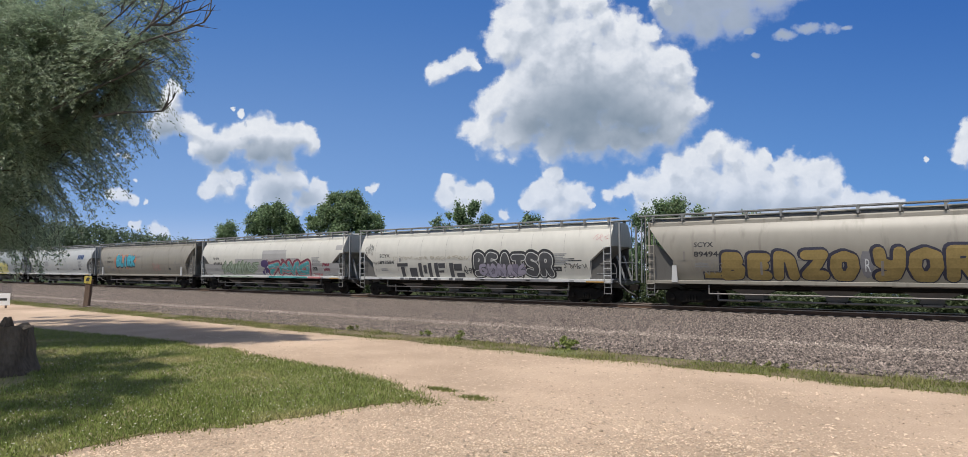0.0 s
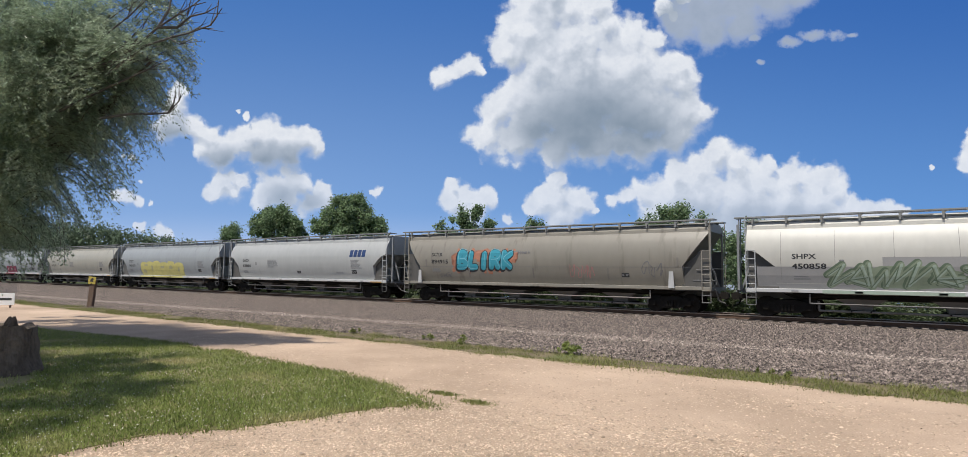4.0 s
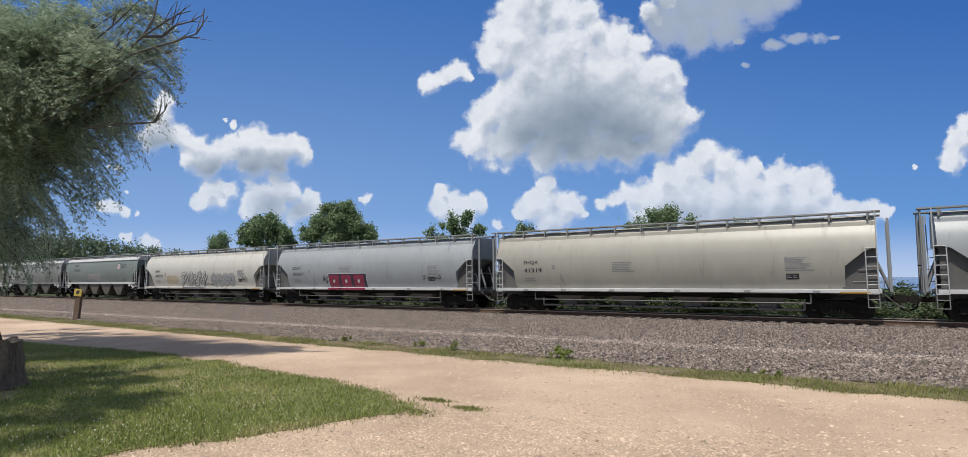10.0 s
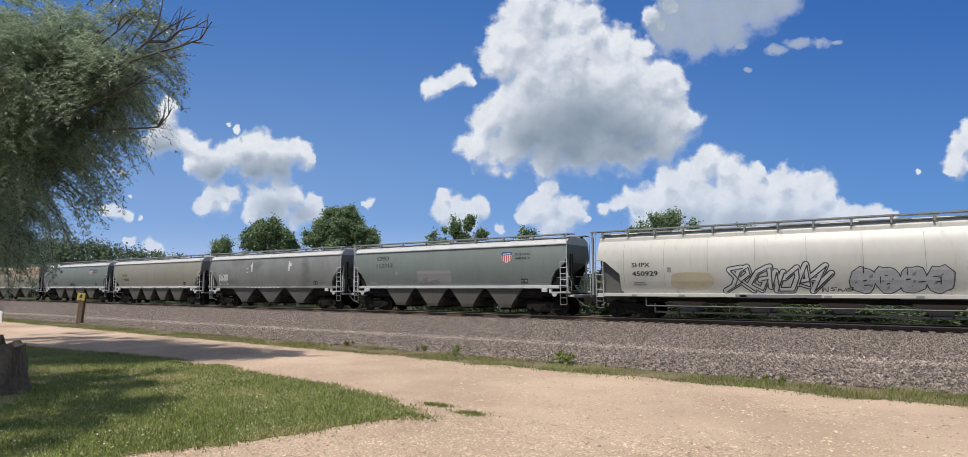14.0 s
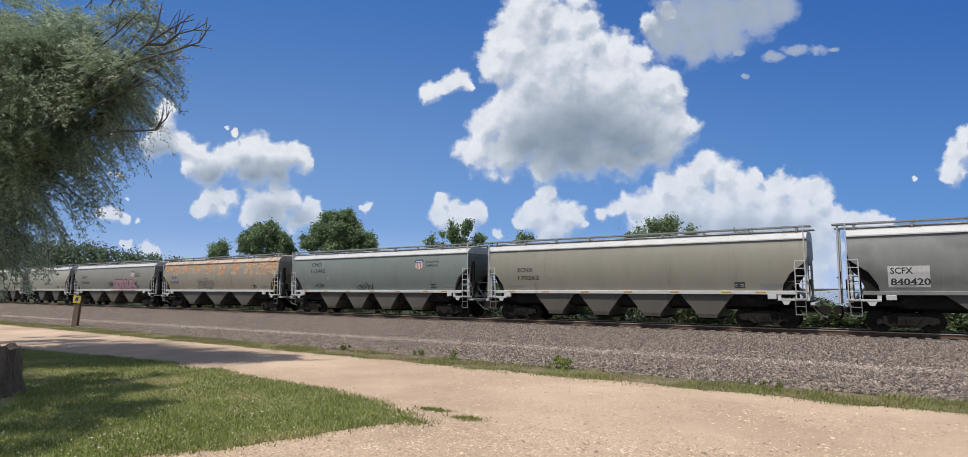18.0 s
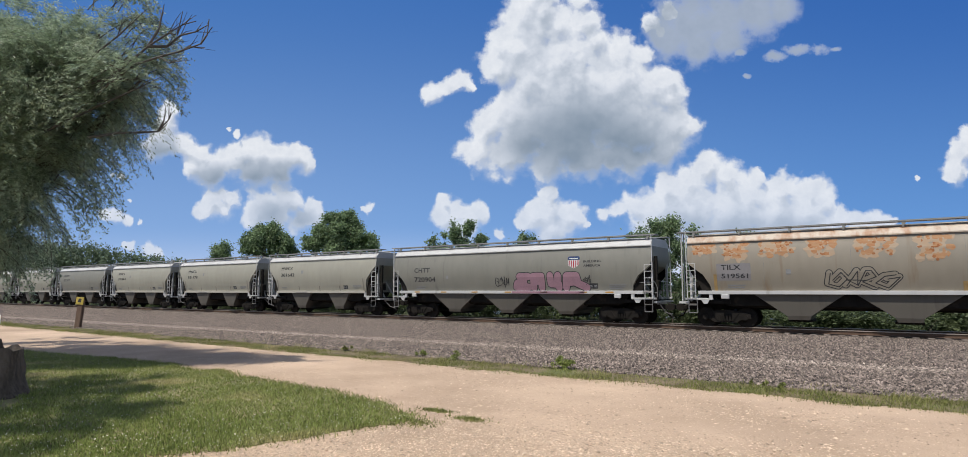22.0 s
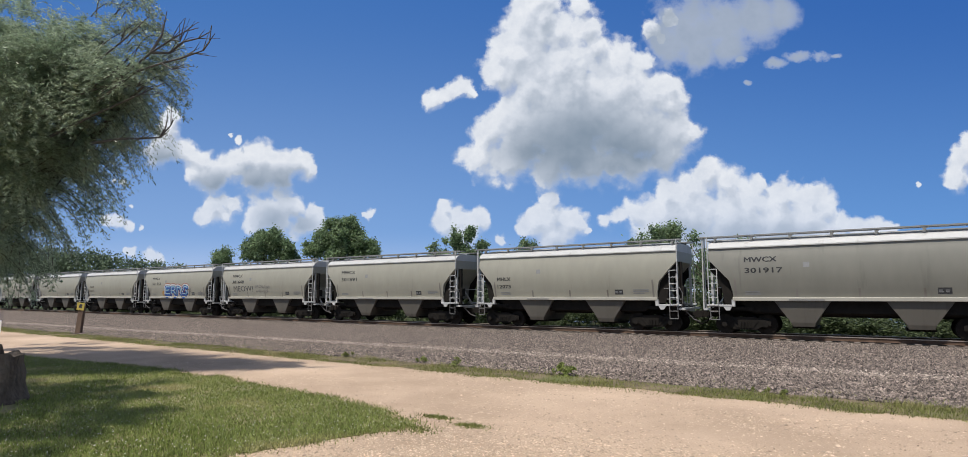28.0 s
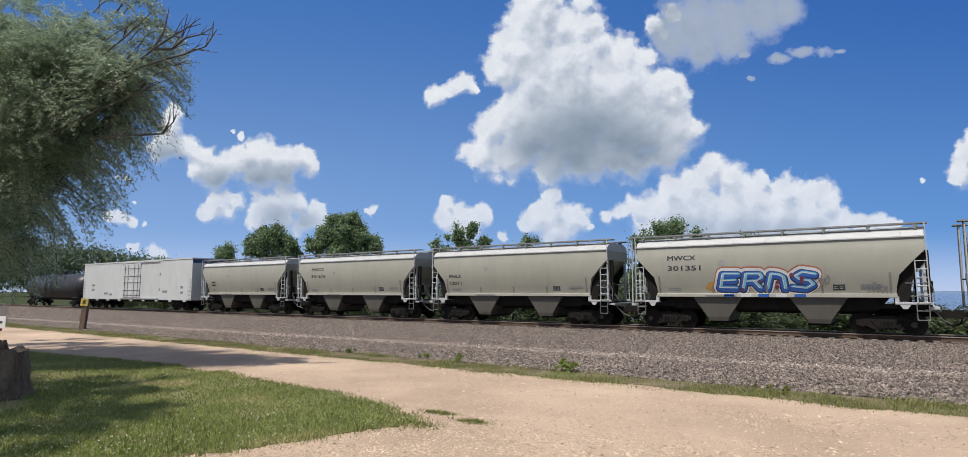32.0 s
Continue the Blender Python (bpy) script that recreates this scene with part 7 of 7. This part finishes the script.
tag(PK, 7.25, 7.9, 1.70, 1.95, S["red"], C, 29, 4, 0.045)
sill_mark(C, -6.4, -1.6, S["mint"])
sill_mark(C, 0.6, 5.4, S["teal"])
sill_mark(C, 5.5, 7.0, S["rose"])
# D: cyan piece on an orange splash
ragged(PK, -6.0, -4.6, 2.25, 3.2, S["orange"], D, 31, "graffiti_splash", 0.005, "", 0.5)
ragged(PK, -4.4, -2.2, 2.6, 3.42, S["orange"], D, 32, "graffiti_splash", 0.005, "", 0.4)
ragged(PK, -2.2, -0.75, 2.35, 3.3, S["orange"], D, 33, "graffiti_splash", 0.005, "", 0.5)
piece(PK, "BLIRK", -5.45, -1.35, 2.06, 3.28, 0.38, [
    ("graffiti_shadow", K, 0.10, -0.06, -0.07, 0.0075), ("graffiti_outline", K, 0.09, 0.0, 0.0, 0.009), ("graffiti", S["cyan"], 0.0, 0.0, 0.0, 0.012)], D, 8, 0.1, "cyan block letters with a black outline", True, 0.06)
piece(PK, "BLIRK", -5.42, -1.38, 2.1, 3.26, 0.03, [("graffiti_highlight", S["pale_cyan"], 0.0, 0.05, 0.06, 0.0145)], D, 8, 0.1, "", True, 0.06)
splatter(PK, -6.2, -0.5, 1.9, 3.4, S["orange"], D, 37, 30, 0.13)
tag(PK, -0.95, -0.1, 3.0, 3.25, S["grey"], D, 38, 4, 0.03)
tag(PK, 2.4, 3.9, 1.65, 2.4, S["rose"], D, 34, 4, 0.03)
tag(PK, 6.5, 7.6, 1.75, 2.6, S["grey"], D, 35, 3, 0.035)
tag(PK, -6.9, -5.9, 1.6, 1.95, S["grey"], D, 36, 4, 0.03)
# E: company mark drawn as plain blocks
for i in range(4):
    x = 5.81 + 0.42 * i
    on_side("company_mark", PK, [[(x, 2.95), (x + 0.34, 2.95), (x + 0.38, 3.45), (x + 0.04, 3.45)]], 0, 0, 1, 1, 0.008, S["navy"], E_, "dark blue company mark")
bars(PK, -4.05, 2.18, 1.4, 0.65, 7, M["faint"], E_)
bars(PK, 4.25, 1.76, 1.2, 0.12, 2, M["faint"], E_)
boxes(PK, -0.31, 1.71, 0.48, 0.2, E_)
# F: yellow
rect(PK, -4.95, 3.4, 1.33, 2.05, S["yellow"], F, "yellow_patch", 0.0045, "patchy yellow overpaint")
for i, (x0, x1, top) in enumerate(((-5.1, -3.6, 2.70), (-4.1, -2.2, 2.74), (-2.7, -0.9, 2.80), (-1.2, 0.5, 2.66), (0.2, 1.9, 2.76), (1.6, 3.5, 2.62))):
    ragged(PK, x0, x1, 1.36, top, S["yellow"], F, 42 + i, "yellow_patch", 0.0060 + 0.0012 * i, "patchy yellow overpaint", 0.07, 30)
for i, (x0, x1, z0, z1) in enumerate(((-4.6, -3.9, 1.55, 1.95), (-4.3, -3.5, 2.25, 2.5), (-2.9, -2.45, 1.75, 2.35), (-1.0, -0.2, 2.0, 2.3), (0.7, 1.4, 1.9, 2.35), (2.3, 2.7, 1.7, 2.2))):
    ragged(PK, x0, x1, z0, z1, S["thin_yellow"], F, 142 + i, "thin_patch", 0.0145, "grey showing through thin yellow paint", 0.3)
sill_mark(F, -5.0, 3.4, S["yellow"])
bars(PK, -2.2, 2.7, 1.4, 0.12, 2, M["faint"], F)
bars(PK, -2.2, 2.18, 1.35, 0.55, 6, M["faint"], G)
# H: red block
rect(PK, -3.6, 0.38, 1.33, 2.32, S["white"], H, "graffiti_outline", 0.005)
rect(PK, -3.55, 0.34, 1.33, 2.28, S["ink"], H, "graffiti_outline", 0.0065)
for i in range(3):
    x = -3.5 + 1.27 * i
    on_side("graffiti", PK, [[(x, 1.33), (x + 1.02, 1.33), (x + 1.06, 2.1), (x + 0.98, 2.2), (x + 0.04, 2.22)]], 0, 0, 1, 1, 0.009, S["red"], H, "red square painted letter block")
    on_side("graffiti_highlight", PK, [[(x + 0.42, 1.62), (x + 0.52, 1.62), (x + 0.66, 1.86), (x + 0.40, 1.86)]], 0, 0, 1, 1, 0.011, S["white"], H)
    on_side("graffiti_stroke", PK, [[(x + 0.34, 1.90), (x + 0.72, 1.90), (x + 0.74, 1.96), (x + 0.34, 1.96)]], 0, 0, 1, 1, 0.011, S["maroon"], H)
    on_side("graffiti_stroke", PK, [[(x + 0.36, 1.45), (x + 0.70, 1.45), (x + 0.70, 1.5), (x + 0.36, 1.5)]], 0, 0, 1, 1, 0.011, S["maroon"], H)
sill_mark(H, -3.5, 0.3, S["red"])
tag(PK, 5.5, 7.0, 1.8, 2.12, K, H, 52, 5, 0.045)
tag(PK, -4.2, -3.6, 1.6, 2.3, K, H, 53, 2, 0.05)
bars(PK, -2.3, 2.45, 1.35, 0.4, 4, M["faint"], H)
# I: outlined letters and primer
ragged(PK, -5.7, -3.45, 1.5, 2.38, S["primer"], I, 61, "primer_patch", 0.005, "ochre primer patch", 0.12)
piece(PK, [LOOPS[i] for i in (4, 0, 2, 1, 5, 3, 7)], -3.0, 1.15, 1.36, 2.66, 0.20, [
    ("graffiti_outline", K, 0.10, 0.0, 0.0, 0.007), ("graffiti", S["chalk"], 0.0, 0.0, 0.0, 0.010), ("graffiti_stroke", K, -0.15, 0.05, -0.04, 0.0125)], I, 62, 0.3, "black outline graffiti", False, 0.30)
glyphs(PK, 2.0, 5.45, 1.33, 2.50, 4, S["silver_fill"], K, I, 63, True, "bubble letters with a black outline", S["grey"])
sill_mark(I, -2.6, 0.9, S["grey"])
tag(PK, 6.55, 7.2, 1.7, 2.2, K, I, 64, 4, 0.03)
tag(PK, 0.9, 2.1, 1.4, 1.65, K, I, 65, 4, 0.03)

# cars with the shield
for k, low in (("J", "112312"), ("M", "112442")):
    marks(CAR[k], GR, "CMO", low, -6.15, 1.1, 1.52, 3.46, 0.27, 2.98, 0.27)
    shield(CAR[k], 4.12, 3.05, 0.70, 0.66)
    fitted(GR, "BUILDING", 5.05, 6.10, 3.48, 3.62, K, CAR[k], 0.02)
    fitted(GR, "AMERICA", 5.05, 6.08, 3.24, 3.38, K, CAR[k], 0.02)
tag(GR, -3.6, -0.5, 1.75, 2.3, S["grey"], CAR["J"], 71, 6, 0.05)
tag(GR, 3.3, 5.1, 1.75, 2.1, S["grey"], CAR["J"], 72, 5, 0.05)
rect(GR, -2.5, 0.3, 1.9, 2.7, S["panel"], CAR["J"], "buffed_patch", 0.003)
tag(GR, -1.3, 0.3, 1.62, 2.28, K, CAR["M"], 73, 5, 0.05)
tag(GR, -5.8, -4.7, 1.9, 2.25, K, CAR["M"], 74, 4, 0.035)
marks(CAR["L"], GR, "ECNX", "170262", -6.35, 1.0, 1.38, 2.76, 0.24, 2.32, 0.24)
marks(CAR["O"], GR, "CHTT", "720904", -7.0, 1.3, 1.75, 2.90, 0.30, 2.30, 0.30)
shield(CAR["O"], 4.15, 2.95, 0.70, 0.66)
fitted(GR, "BUILDING", 5.08, 6.10, 3.25, 3.38, K, CAR["O"], 0.02)
fitted(GR, "AMERICA", 5.08, 6.08, 3.02, 3.15, K, CAR["O"], 0.02)
for i, (x0, x1, forms) in enumerate((
        (0.55, 1.75, [[(0.3, 1.0), (1.0, 1.0)], [(0.65, 0.9), (0.65, 0.55), (0.1, 0.4), (0.0, 0.05), (1.0, 0.05)]]),
        (1.65, 2.75, [[(0.1, 0.0), (0.1, 1.0), (0.8, 1.0), (0.8, 0.0)], [(0.3, 0.55), (0.6, 0.55)]]),
        (2.70, 3.75, [[(0.15, 1.05), (0.2, 0.35), (0.9, 0.3), (0.9, 0.0)], [(0.85, 1.05), (0.8, 0.45)]]),
        (3.70, 5.35, [[(0.05, 0.0), (0.1, 1.0), (0.55, 0.98), (0.6, 0.55), (0.2, 0.45)], [(0.5, 0.45), (1.0, 0.0)]]))):
    for name, mat_, extra, lift in (("graffiti_outline", K, 0.09, 0.008), ("graffiti", S["pink"], 0.0, 0.011)):
        shapes = []
        for f in forms:
            shapes += ribbon([Vector((x0 + 0.22 + (x1 - x0 - 0.36) * a, 1.90 + 0.64 * b)) for a, b in f], 0.42 + extra)
        on_side(name, GR, shapes, 0, 0, 1, 1, lift, mat_, CAR["O"], "pink block sign with a black outline" if name == "graffiti" else "")
sill_mark(CAR["O"], 0.5, 5.1, S["pink"], 1.57, 1.70)
tag(GR, -0.65, 0.3, 1.95, 2.6, K, CAR["O"], 82, 4, 0.04)
tag(GR, 4.95, 5.5, 1.95, 2.6, K, CAR["O"], 83, 3, 0.03)
# K: white panels
rect(GR, -7.09, -5.7, 1.87, 2.74, S["chalk"], CAR["K"], "number_panel", 0.005)
marks(CAR["K"], GR, "SCFX", "840420", -7.0, 0.75, 1.3, 2.42, 0.26, 1.96, 0.27)
for x in (-2.48, 2.36):
    rect(GR, x + 0.14, x + 0.3, 2.92, 3.68, S["white"], CAR["K"], "white_patch", 0.006)
    rect(GR, x + (0 if x < 0 else 0.3), x + (0.14 if x < 0 else 0.5), 3.28, 3.52, S["white"], CAR["K"], "white_patch", 0.006)
rect(GR, -3.0, -2.8, 3.2, 3.26, S["white"], CAR["K"], "white_patch", 0.006)
rect(GR, -3.0, -2.8, 2.86, 2.92, S["white"], CAR["K"], "white_patch", 0.006)
for x in range(9):
    sill_mark(CAR["K"], -2.9 + 0.5 * x, -2.6 + 0.5 * x, S["chalk"], 1.58, 1.65, "chalk_writing")
# N: number panel, rust and outline graffiti
rect(GR, -7.35, -5.85, 2.2, 3.0, S["panel"], CAR["N"], "number_panel", 0.005)
marks(CAR["N"], GR, "TILX", "519561", -7.15, 0.87, 1.18, 2.70, 0.24, 2.30, 0.23)
for i, (x0, x1, z0) in enumerate(((-8.3, -7.6, 3.5), (-6.9, -5.95, 3.15), (-5.3, -4.2, 3.3), (-3.35, -2.5, 3.3), (-1.55, -0.45, 3.2), (0.5, 1.5, 2.85), (2.5, 3.4, 3.05), (4.55, 5.45, 2.9), (6.0, 7.4, 2.9), (7.7, 8.5, 3.1))):
    gr = random.Random(90 + i)
    for tone, amount, size, lift in (("rust_pale", 26, 0.17, 0.004), ("rust", 22, 0.11, 0.0055), ("rust_deep", 12, 0.055, 0.007)):
        blots = []
        for j in range(amount):
            drop = gr.random() ** 1.6
            cx, cz = gr.uniform(x0 - 0.1, x1 + 0.1 - (0.3 * drop if i % 2 else 0)), 3.95 - (3.95 - z0) * drop
            rx, rz = size * gr.uniform(0.5, 1.5), size * gr.uniform(0.5, 1.2)
            blots.append([(cx + rx * gr.uniform(0.7, 1.25) * math.cos(TAU * q / 11), min(3.97, cz + rz * gr.uniform(0.6, 1.3) * math.sin(TAU * q / 11))) for q in range(11)])
        on_side("rust_bloom", GR, blots, 0, 0, 1, 1, lift, S[tone], CAR["N"], "orange rust bloom")
piece(GR, [LOOPS[i] for i in (5, 3, 0, 2)], -2.8, -0.4, 1.76, 2.72, 0.22, [
    ("graffiti_outline", K, 0.07, 0.0, 0.0, 0.008), ("graffiti", P["rust"], 0.0, 0.0, 0.0, 0.011), ("graffiti_stroke", K, -0.18, 0.04, -0.03, 0.0135)], CAR["N"], 99, 0.2, "hollow letters in black outline", False, 0.25)
for x in (-7.5, 1.75, 5.0, 8.0):
    rect(GR, x, x + 0.14, 1.72, 2.1 if abs(x) < 7 else 2.5, S["stain"], CAR["N"], "stake", 0.02)
for k in "JKLMNO":
    boxes(GR, 5.4, 1.84, 0.46, 0.28, CAR[k])
    bars(GR, -6.9, 1.85, 1.0, 0.2, 2, M["faint"], CAR[k])
    bars(GR, 6.5, 1.8, 1.0, 0.3, 3, M["faint"], CAR[k])
    rect(GR, -4.4, -4.2, 2.45, 2.68, M["faint"], CAR[k], "placard_holder", 0.006)
    for x in (-5.3, -1.9, 1.9, 5.2):
        rect(GR, x, x + 0.012, 1.72, 3.9, S["seam"], CAR[k], "weld_seam", 0.003)
    if k in "LMO":
        for x in (-7.0, -4.8, -2.4, 0.0, 2.4, 4.8, 6.3):
            sill_mark(CAR[k], x, x + 0.45, S["amber"], 1.61, 1.68, "reflector")
    for x in (-7.2, 6.8):
        bm = bmesh.new()
        box(bm, x, x + 0.36, -1.60, -1.48, 1.34, 1.55, 0.02)
        put("jacking_pad", mesh_of(bm, "jacking_pad"), P["trim"], CAR[k])
# the two-bay cars
for k, top, low in (("P", "MWCX", "301642"), ("Q", "MWCX", "301978"), ("R", "MWCX", "301663"), ("S", "MWCX", "301917"), ("T", "MHLX", "12073"), ("U", "MWCX", "301591"), ("V", "MWCX", "301648"), ("W", "MWCX", "301351"), ("X", "MHLX", "12011"), ("Y", "MWCX", "301676"), ("Z", "", "")):
    car = CAR[k]
    if top == "MWCX":
        marks(car, "short", top, low, -4.36, 1.36, 1.6, 3.34, 0.23, 2.83, 0.25)
    elif top:
        marks(car, "short", top, low, -4.62, 0.93, 0.93, 2.66, 0.2, 2.22, 0.21)
    else:
        bars("short", -4.4, 2.3, 1.0, 0.5, 2, K, car)
    rect("short", -1.95, -1.7, 3.05, 3.28, M["faint"], car, "placard_holder", 0.006)
    boxes("short", 2.7, 1.86, 0.45, 0.25, car)
    bars("short", -4.4, 1.84, 1.0, 0.2, 2, M["faint"], car)
    bars("short", 3.7, 1.9, 0.9, 0.25, 3, M["faint"], car)
    for x in (-4.85, -2.3, 0.05, 2.25, 4.7):
        on_side("stake", "short", [[(x, 1.72), (x + 0.09, 1.72), (x + 0.09, 2.1 if abs(x) < 4 else 2.6), (x, 2.1 if abs(x) < 4 else 2.6)]], 0, 0, 1, 1, 0.02, P["stake"], car)
    sill_mark(car, -2.6, -1.2, S["seam"], 1.58, 1.64, "sill_stencil")
fitted("short", "MEOW!", -4.2, -1.5, 2.15, 2.62, S["dark"], CAR["V"], 0.0, 0.009, "graffiti")
tag("short", -1.2, 0.75, 2.42, 2.68, S["seam"], CAR["V"], 131, 7, 0.035)
tag("short", -1.1, 0.6, 2.05, 2.32, S["seam"], CAR["V"], 132, 6, 0.035)
WL = [("graffiti_halo", S["brick"], 0.34, 0.0, 0.06, 0.0045), ("graffiti_outline", S["white"], 0.26, 0.0, 0.03, 0.0075), ("graffiti_shadow", S["ink"], 0.09, 0.0, -0.02, 0.0105), ("graffiti", S["blue"], 0.0, 0.0, 0.0, 0.0135)]
piece("short", "ERNS", -2.05, 2.1, 1.78, 2.78, 0.30, WL, CAR["W"], 12, 0.15, "blue graffiti letters with white and red edges", False, 0.07)
piece("short", "ERNS", -2.05, 2.1, 1.78, 2.78, 0.30, [("graffiti_fill", S["pale_cyan"], -0.21, 0.05, 0.05, 0.0165), ("graffiti_glint", S["white"], -0.26, -0.02, 0.04, 0.0185)], CAR["W"], 12, 0.15, "", False, 0.07)
splatter("short", -1.9, 2.0, 1.85, 2.55, S["maroon"], CAR["W"], 114, 8, 0.08, 0.0205, "graffiti_dot")
ragged("short", -2.6, -1.85, 1.72, 2.3, S["amber"], CAR["W"], 111, "graffiti_splash", 0.0040, "", 0.4)
tag("short", 2.0, 2.6, 2.1, 2.5, S["grey"], CAR["W"], 115, 3, 0.03)
tag("short", 3.9, 4.7, 1.7, 2.2, S["grey"], CAR["W"], 116, 4, 0.025)
for i in range(5):
    sill_mark(CAR["W"], -1.75 + 0.74 * i, -1.30 + 0.74 * i, S["blue" if i % 2 == 0 else "white"], 1.56, 1.70)


# ---- boxcar and tank car at the rear ----
def boxcar():
    car = tagged(thing("boxcar"), "clean white insulated boxcar with a sliding door", "freight car", "freight cars of the train")
    hl = 11.5
    bm = bmesh.new()
    box(bm, -hl, hl, -1.56, 1.56, 0.98, 4.86, 0.03)
    put("body", mesh_of(bm, "body"), P["boxcar"], car)
    bm = bmesh.new()
    prism(bm, [(-hl - 0.04, 4.86), (hl + 0.04, 4.86), (hl + 0.04, 4.98), (-hl - 0.04, 4.98)], -1.60, 1.60)
    put("roof", mesh_of(bm, "roof"), P["boxcar"], car)
    bm = bmesh.new()
    box(bm, hl + 0.005, hl + 0.02, -1.5, 1.5, 4.5, 4.84)
    put("end_band", mesh_of(bm, "end_band"), S["navy"], car, None, "dark blue band across the end")
    bm = bmesh.new()
    box(bm, -1.75, 1.85, -1.64, -1.60, 1.22, 4.72, 0.02)
    door = put("door", mesh_of(bm, "door"), P["boxcar"], car)
    for z in (1.45, 1.95, 2.75, 3.4, 4.2):
        bm = bmesh.new()
        box(bm, -1.75, 1.85, -1.69, -1.645, z, z + 0.10, 0.015)
        put("door_rib", mesh_of(bm, "door_rib"), P["trim"], door)
    for x in (-1.3, -0.6, 0.7, 1.5):
        bm = bmesh.new()
        rod(bm, (x, -1.70, 1.3), (x, -1.70, 4.6), 0.03, 6)
        put("lock_rod", mesh_of(bm, "lock_rod"), P["trim_grey"], door)
    for z in (1.10, 4.76):
        bm = bmesh.new()
        box(bm, -2.2, 5.6, -1.66, -1.57, z, z + 0.08)
        put("door_track", mesh_of(bm, "door_track"), P["trim"], car)
    for x in (-hl + 0.25, hl - 0.25):
        for i in range(6):
            bm = bmesh.new()
            rod(bm, (x - 0.2, -1.62, 1.2 + 0.36 * i), (x + 0.2, -1.62, 1.2 + 0.36 * i), 0.022, 6)
            put("grab_iron", mesh_of(bm, "grab_iron"), P["trim"], car)
    for i in range(9):
        bm = bmesh.new()
        x = -10.6 + 2.6 * i
        box(bm, x, x + 0.5, -1.60, -1.50, 0.84, 0.98)
        put("sill_tab", mesh_of(bm, "sill_tab"), P["trim"], car)
    for x, z, w in ((-9.3, 2.4, 0.8), (-9.3, 1.9, 0.7), (-6.2, 1.5, 0.9), (-4.9, 1.4, 0.6), (6.3, 1.7, 0.9), (9.6, 1.6, 0.5), (9.6, 2.1, 0.5), (5.6, 3.4, 0.25), (5.6, 1.9, 0.25)):
        bm = bmesh.new()
        box(bm, x, x + w, -1.572, -1.561, z, z + 0.22)
        put("small_print", mesh_of(bm, "small_print"), M["faint"], car)
    bm = bmesh.new()
    box(bm, -hl, hl, -0.3, 0.3, 0.75, 0.98)
    put("centre_sill", mesh_of(bm, "centre_sill"), M["steel_dark"], car)
    for s in (-1, 1):
        truck(car, s * 8.4)
        put("coupler", shared("coupler", build_coupler, 40), M["steel_dark"], car, pose(s * 11.6, 0, 0, 0, 0, 0 if s > 0 else 180))
    return car


def tank_car():
    car = tagged(thing("tank_car"), "black tank car with rounded ends", "freight car", "freight cars of the train")
    bm = bmesh.new()
    rings = []
    for x, r in ((-8.3, 0.5), (-8.15, 1.0), (-7.8, 1.35), (-7.3, 1.5), (7.3, 1.5), (7.8, 1.35), (8.15, 1.0), (8.3, 0.5)):
        rings.append([(x, r * math.cos(TAU * j / 32), 2.45 + r * math.sin(TAU * j / 32)) for j in range(32)])
    loft(bm, rings)
    put("tank", mesh_of(bm, "tank", 40), P["tank"], car)
    bm = bmesh.new()
    rod(bm, (0, 0, 3.9), (0, 0, 4.45), 0.55, 20)
    put("dome", mesh_of(bm, "dome", 40), P["tank"], car)
    bm = bmesh.new()
    box(bm, -8.9, 8.9, -0.35, 0.35, 0.8, 1.05)
    put("centre_sill", mesh_of(bm, "centre_sill"), M["steel_dark"], car)
    for s in (-1, 1):
        bm = bmesh.new()
        box(bm, s * 7.6 - 0.5, s * 7.6 + 0.9, -1.45, 1.45, 1.05, 1.18)
        put("end_platform", mesh_of(bm, "end_platform"), P["tank"], car)
        put("ladder", shared("ladder/s", build_ladder(0.55, 3.05, 4.60)), P["tank"], car, pose(s * 0.9, -1.52, 0))
        truck(car, s * 6.7)
        put("coupler", shared("coupler", build_coupler, 40), M["steel_dark"], car, pose(s * 9.0, 0, 0, 0, 0, 0 if s > 0 else 180))
    return car


TRAIN += [(boxcar(), -452.1), (tank_car(), -473.9)]


def progress(t):
    """Metres run since the start."""
    return 11.451 * t + 0.02159 * t * t - 0.000026 * t ** 3


def motions():
    """The train rolls past and its wheels turn; all cars keep their distance."""
    for car, x in TRAIN:
        walk(car, [(t, pose(x + progress(t), TRACK_Y, RAIL_Z)) for t in range(0, 33, 2)])
    spun = {}
    for ob in list(scene.objects):
        if ob.name.split(".")[0] == "wheelset":
            key = ob.location.x > 0
            if key not in spun:
                place = ob.matrix_basis.translation.copy()
                walk(ob, [(k / 30, Matrix.Translation(place) @ Matrix.Rotation(progress(k / 30) / 0.457, 4, "Y")) for k in range(0, 961)])
                spun[key] = ob
            else:
                first = spun[key].animation_data
                ob.rotation_mode = "QUATERNION"
                ob.animation_data_create()
                ob.animation_data.action = first.action
                ob.animation_data.action_slot = first.action_slot


motions()
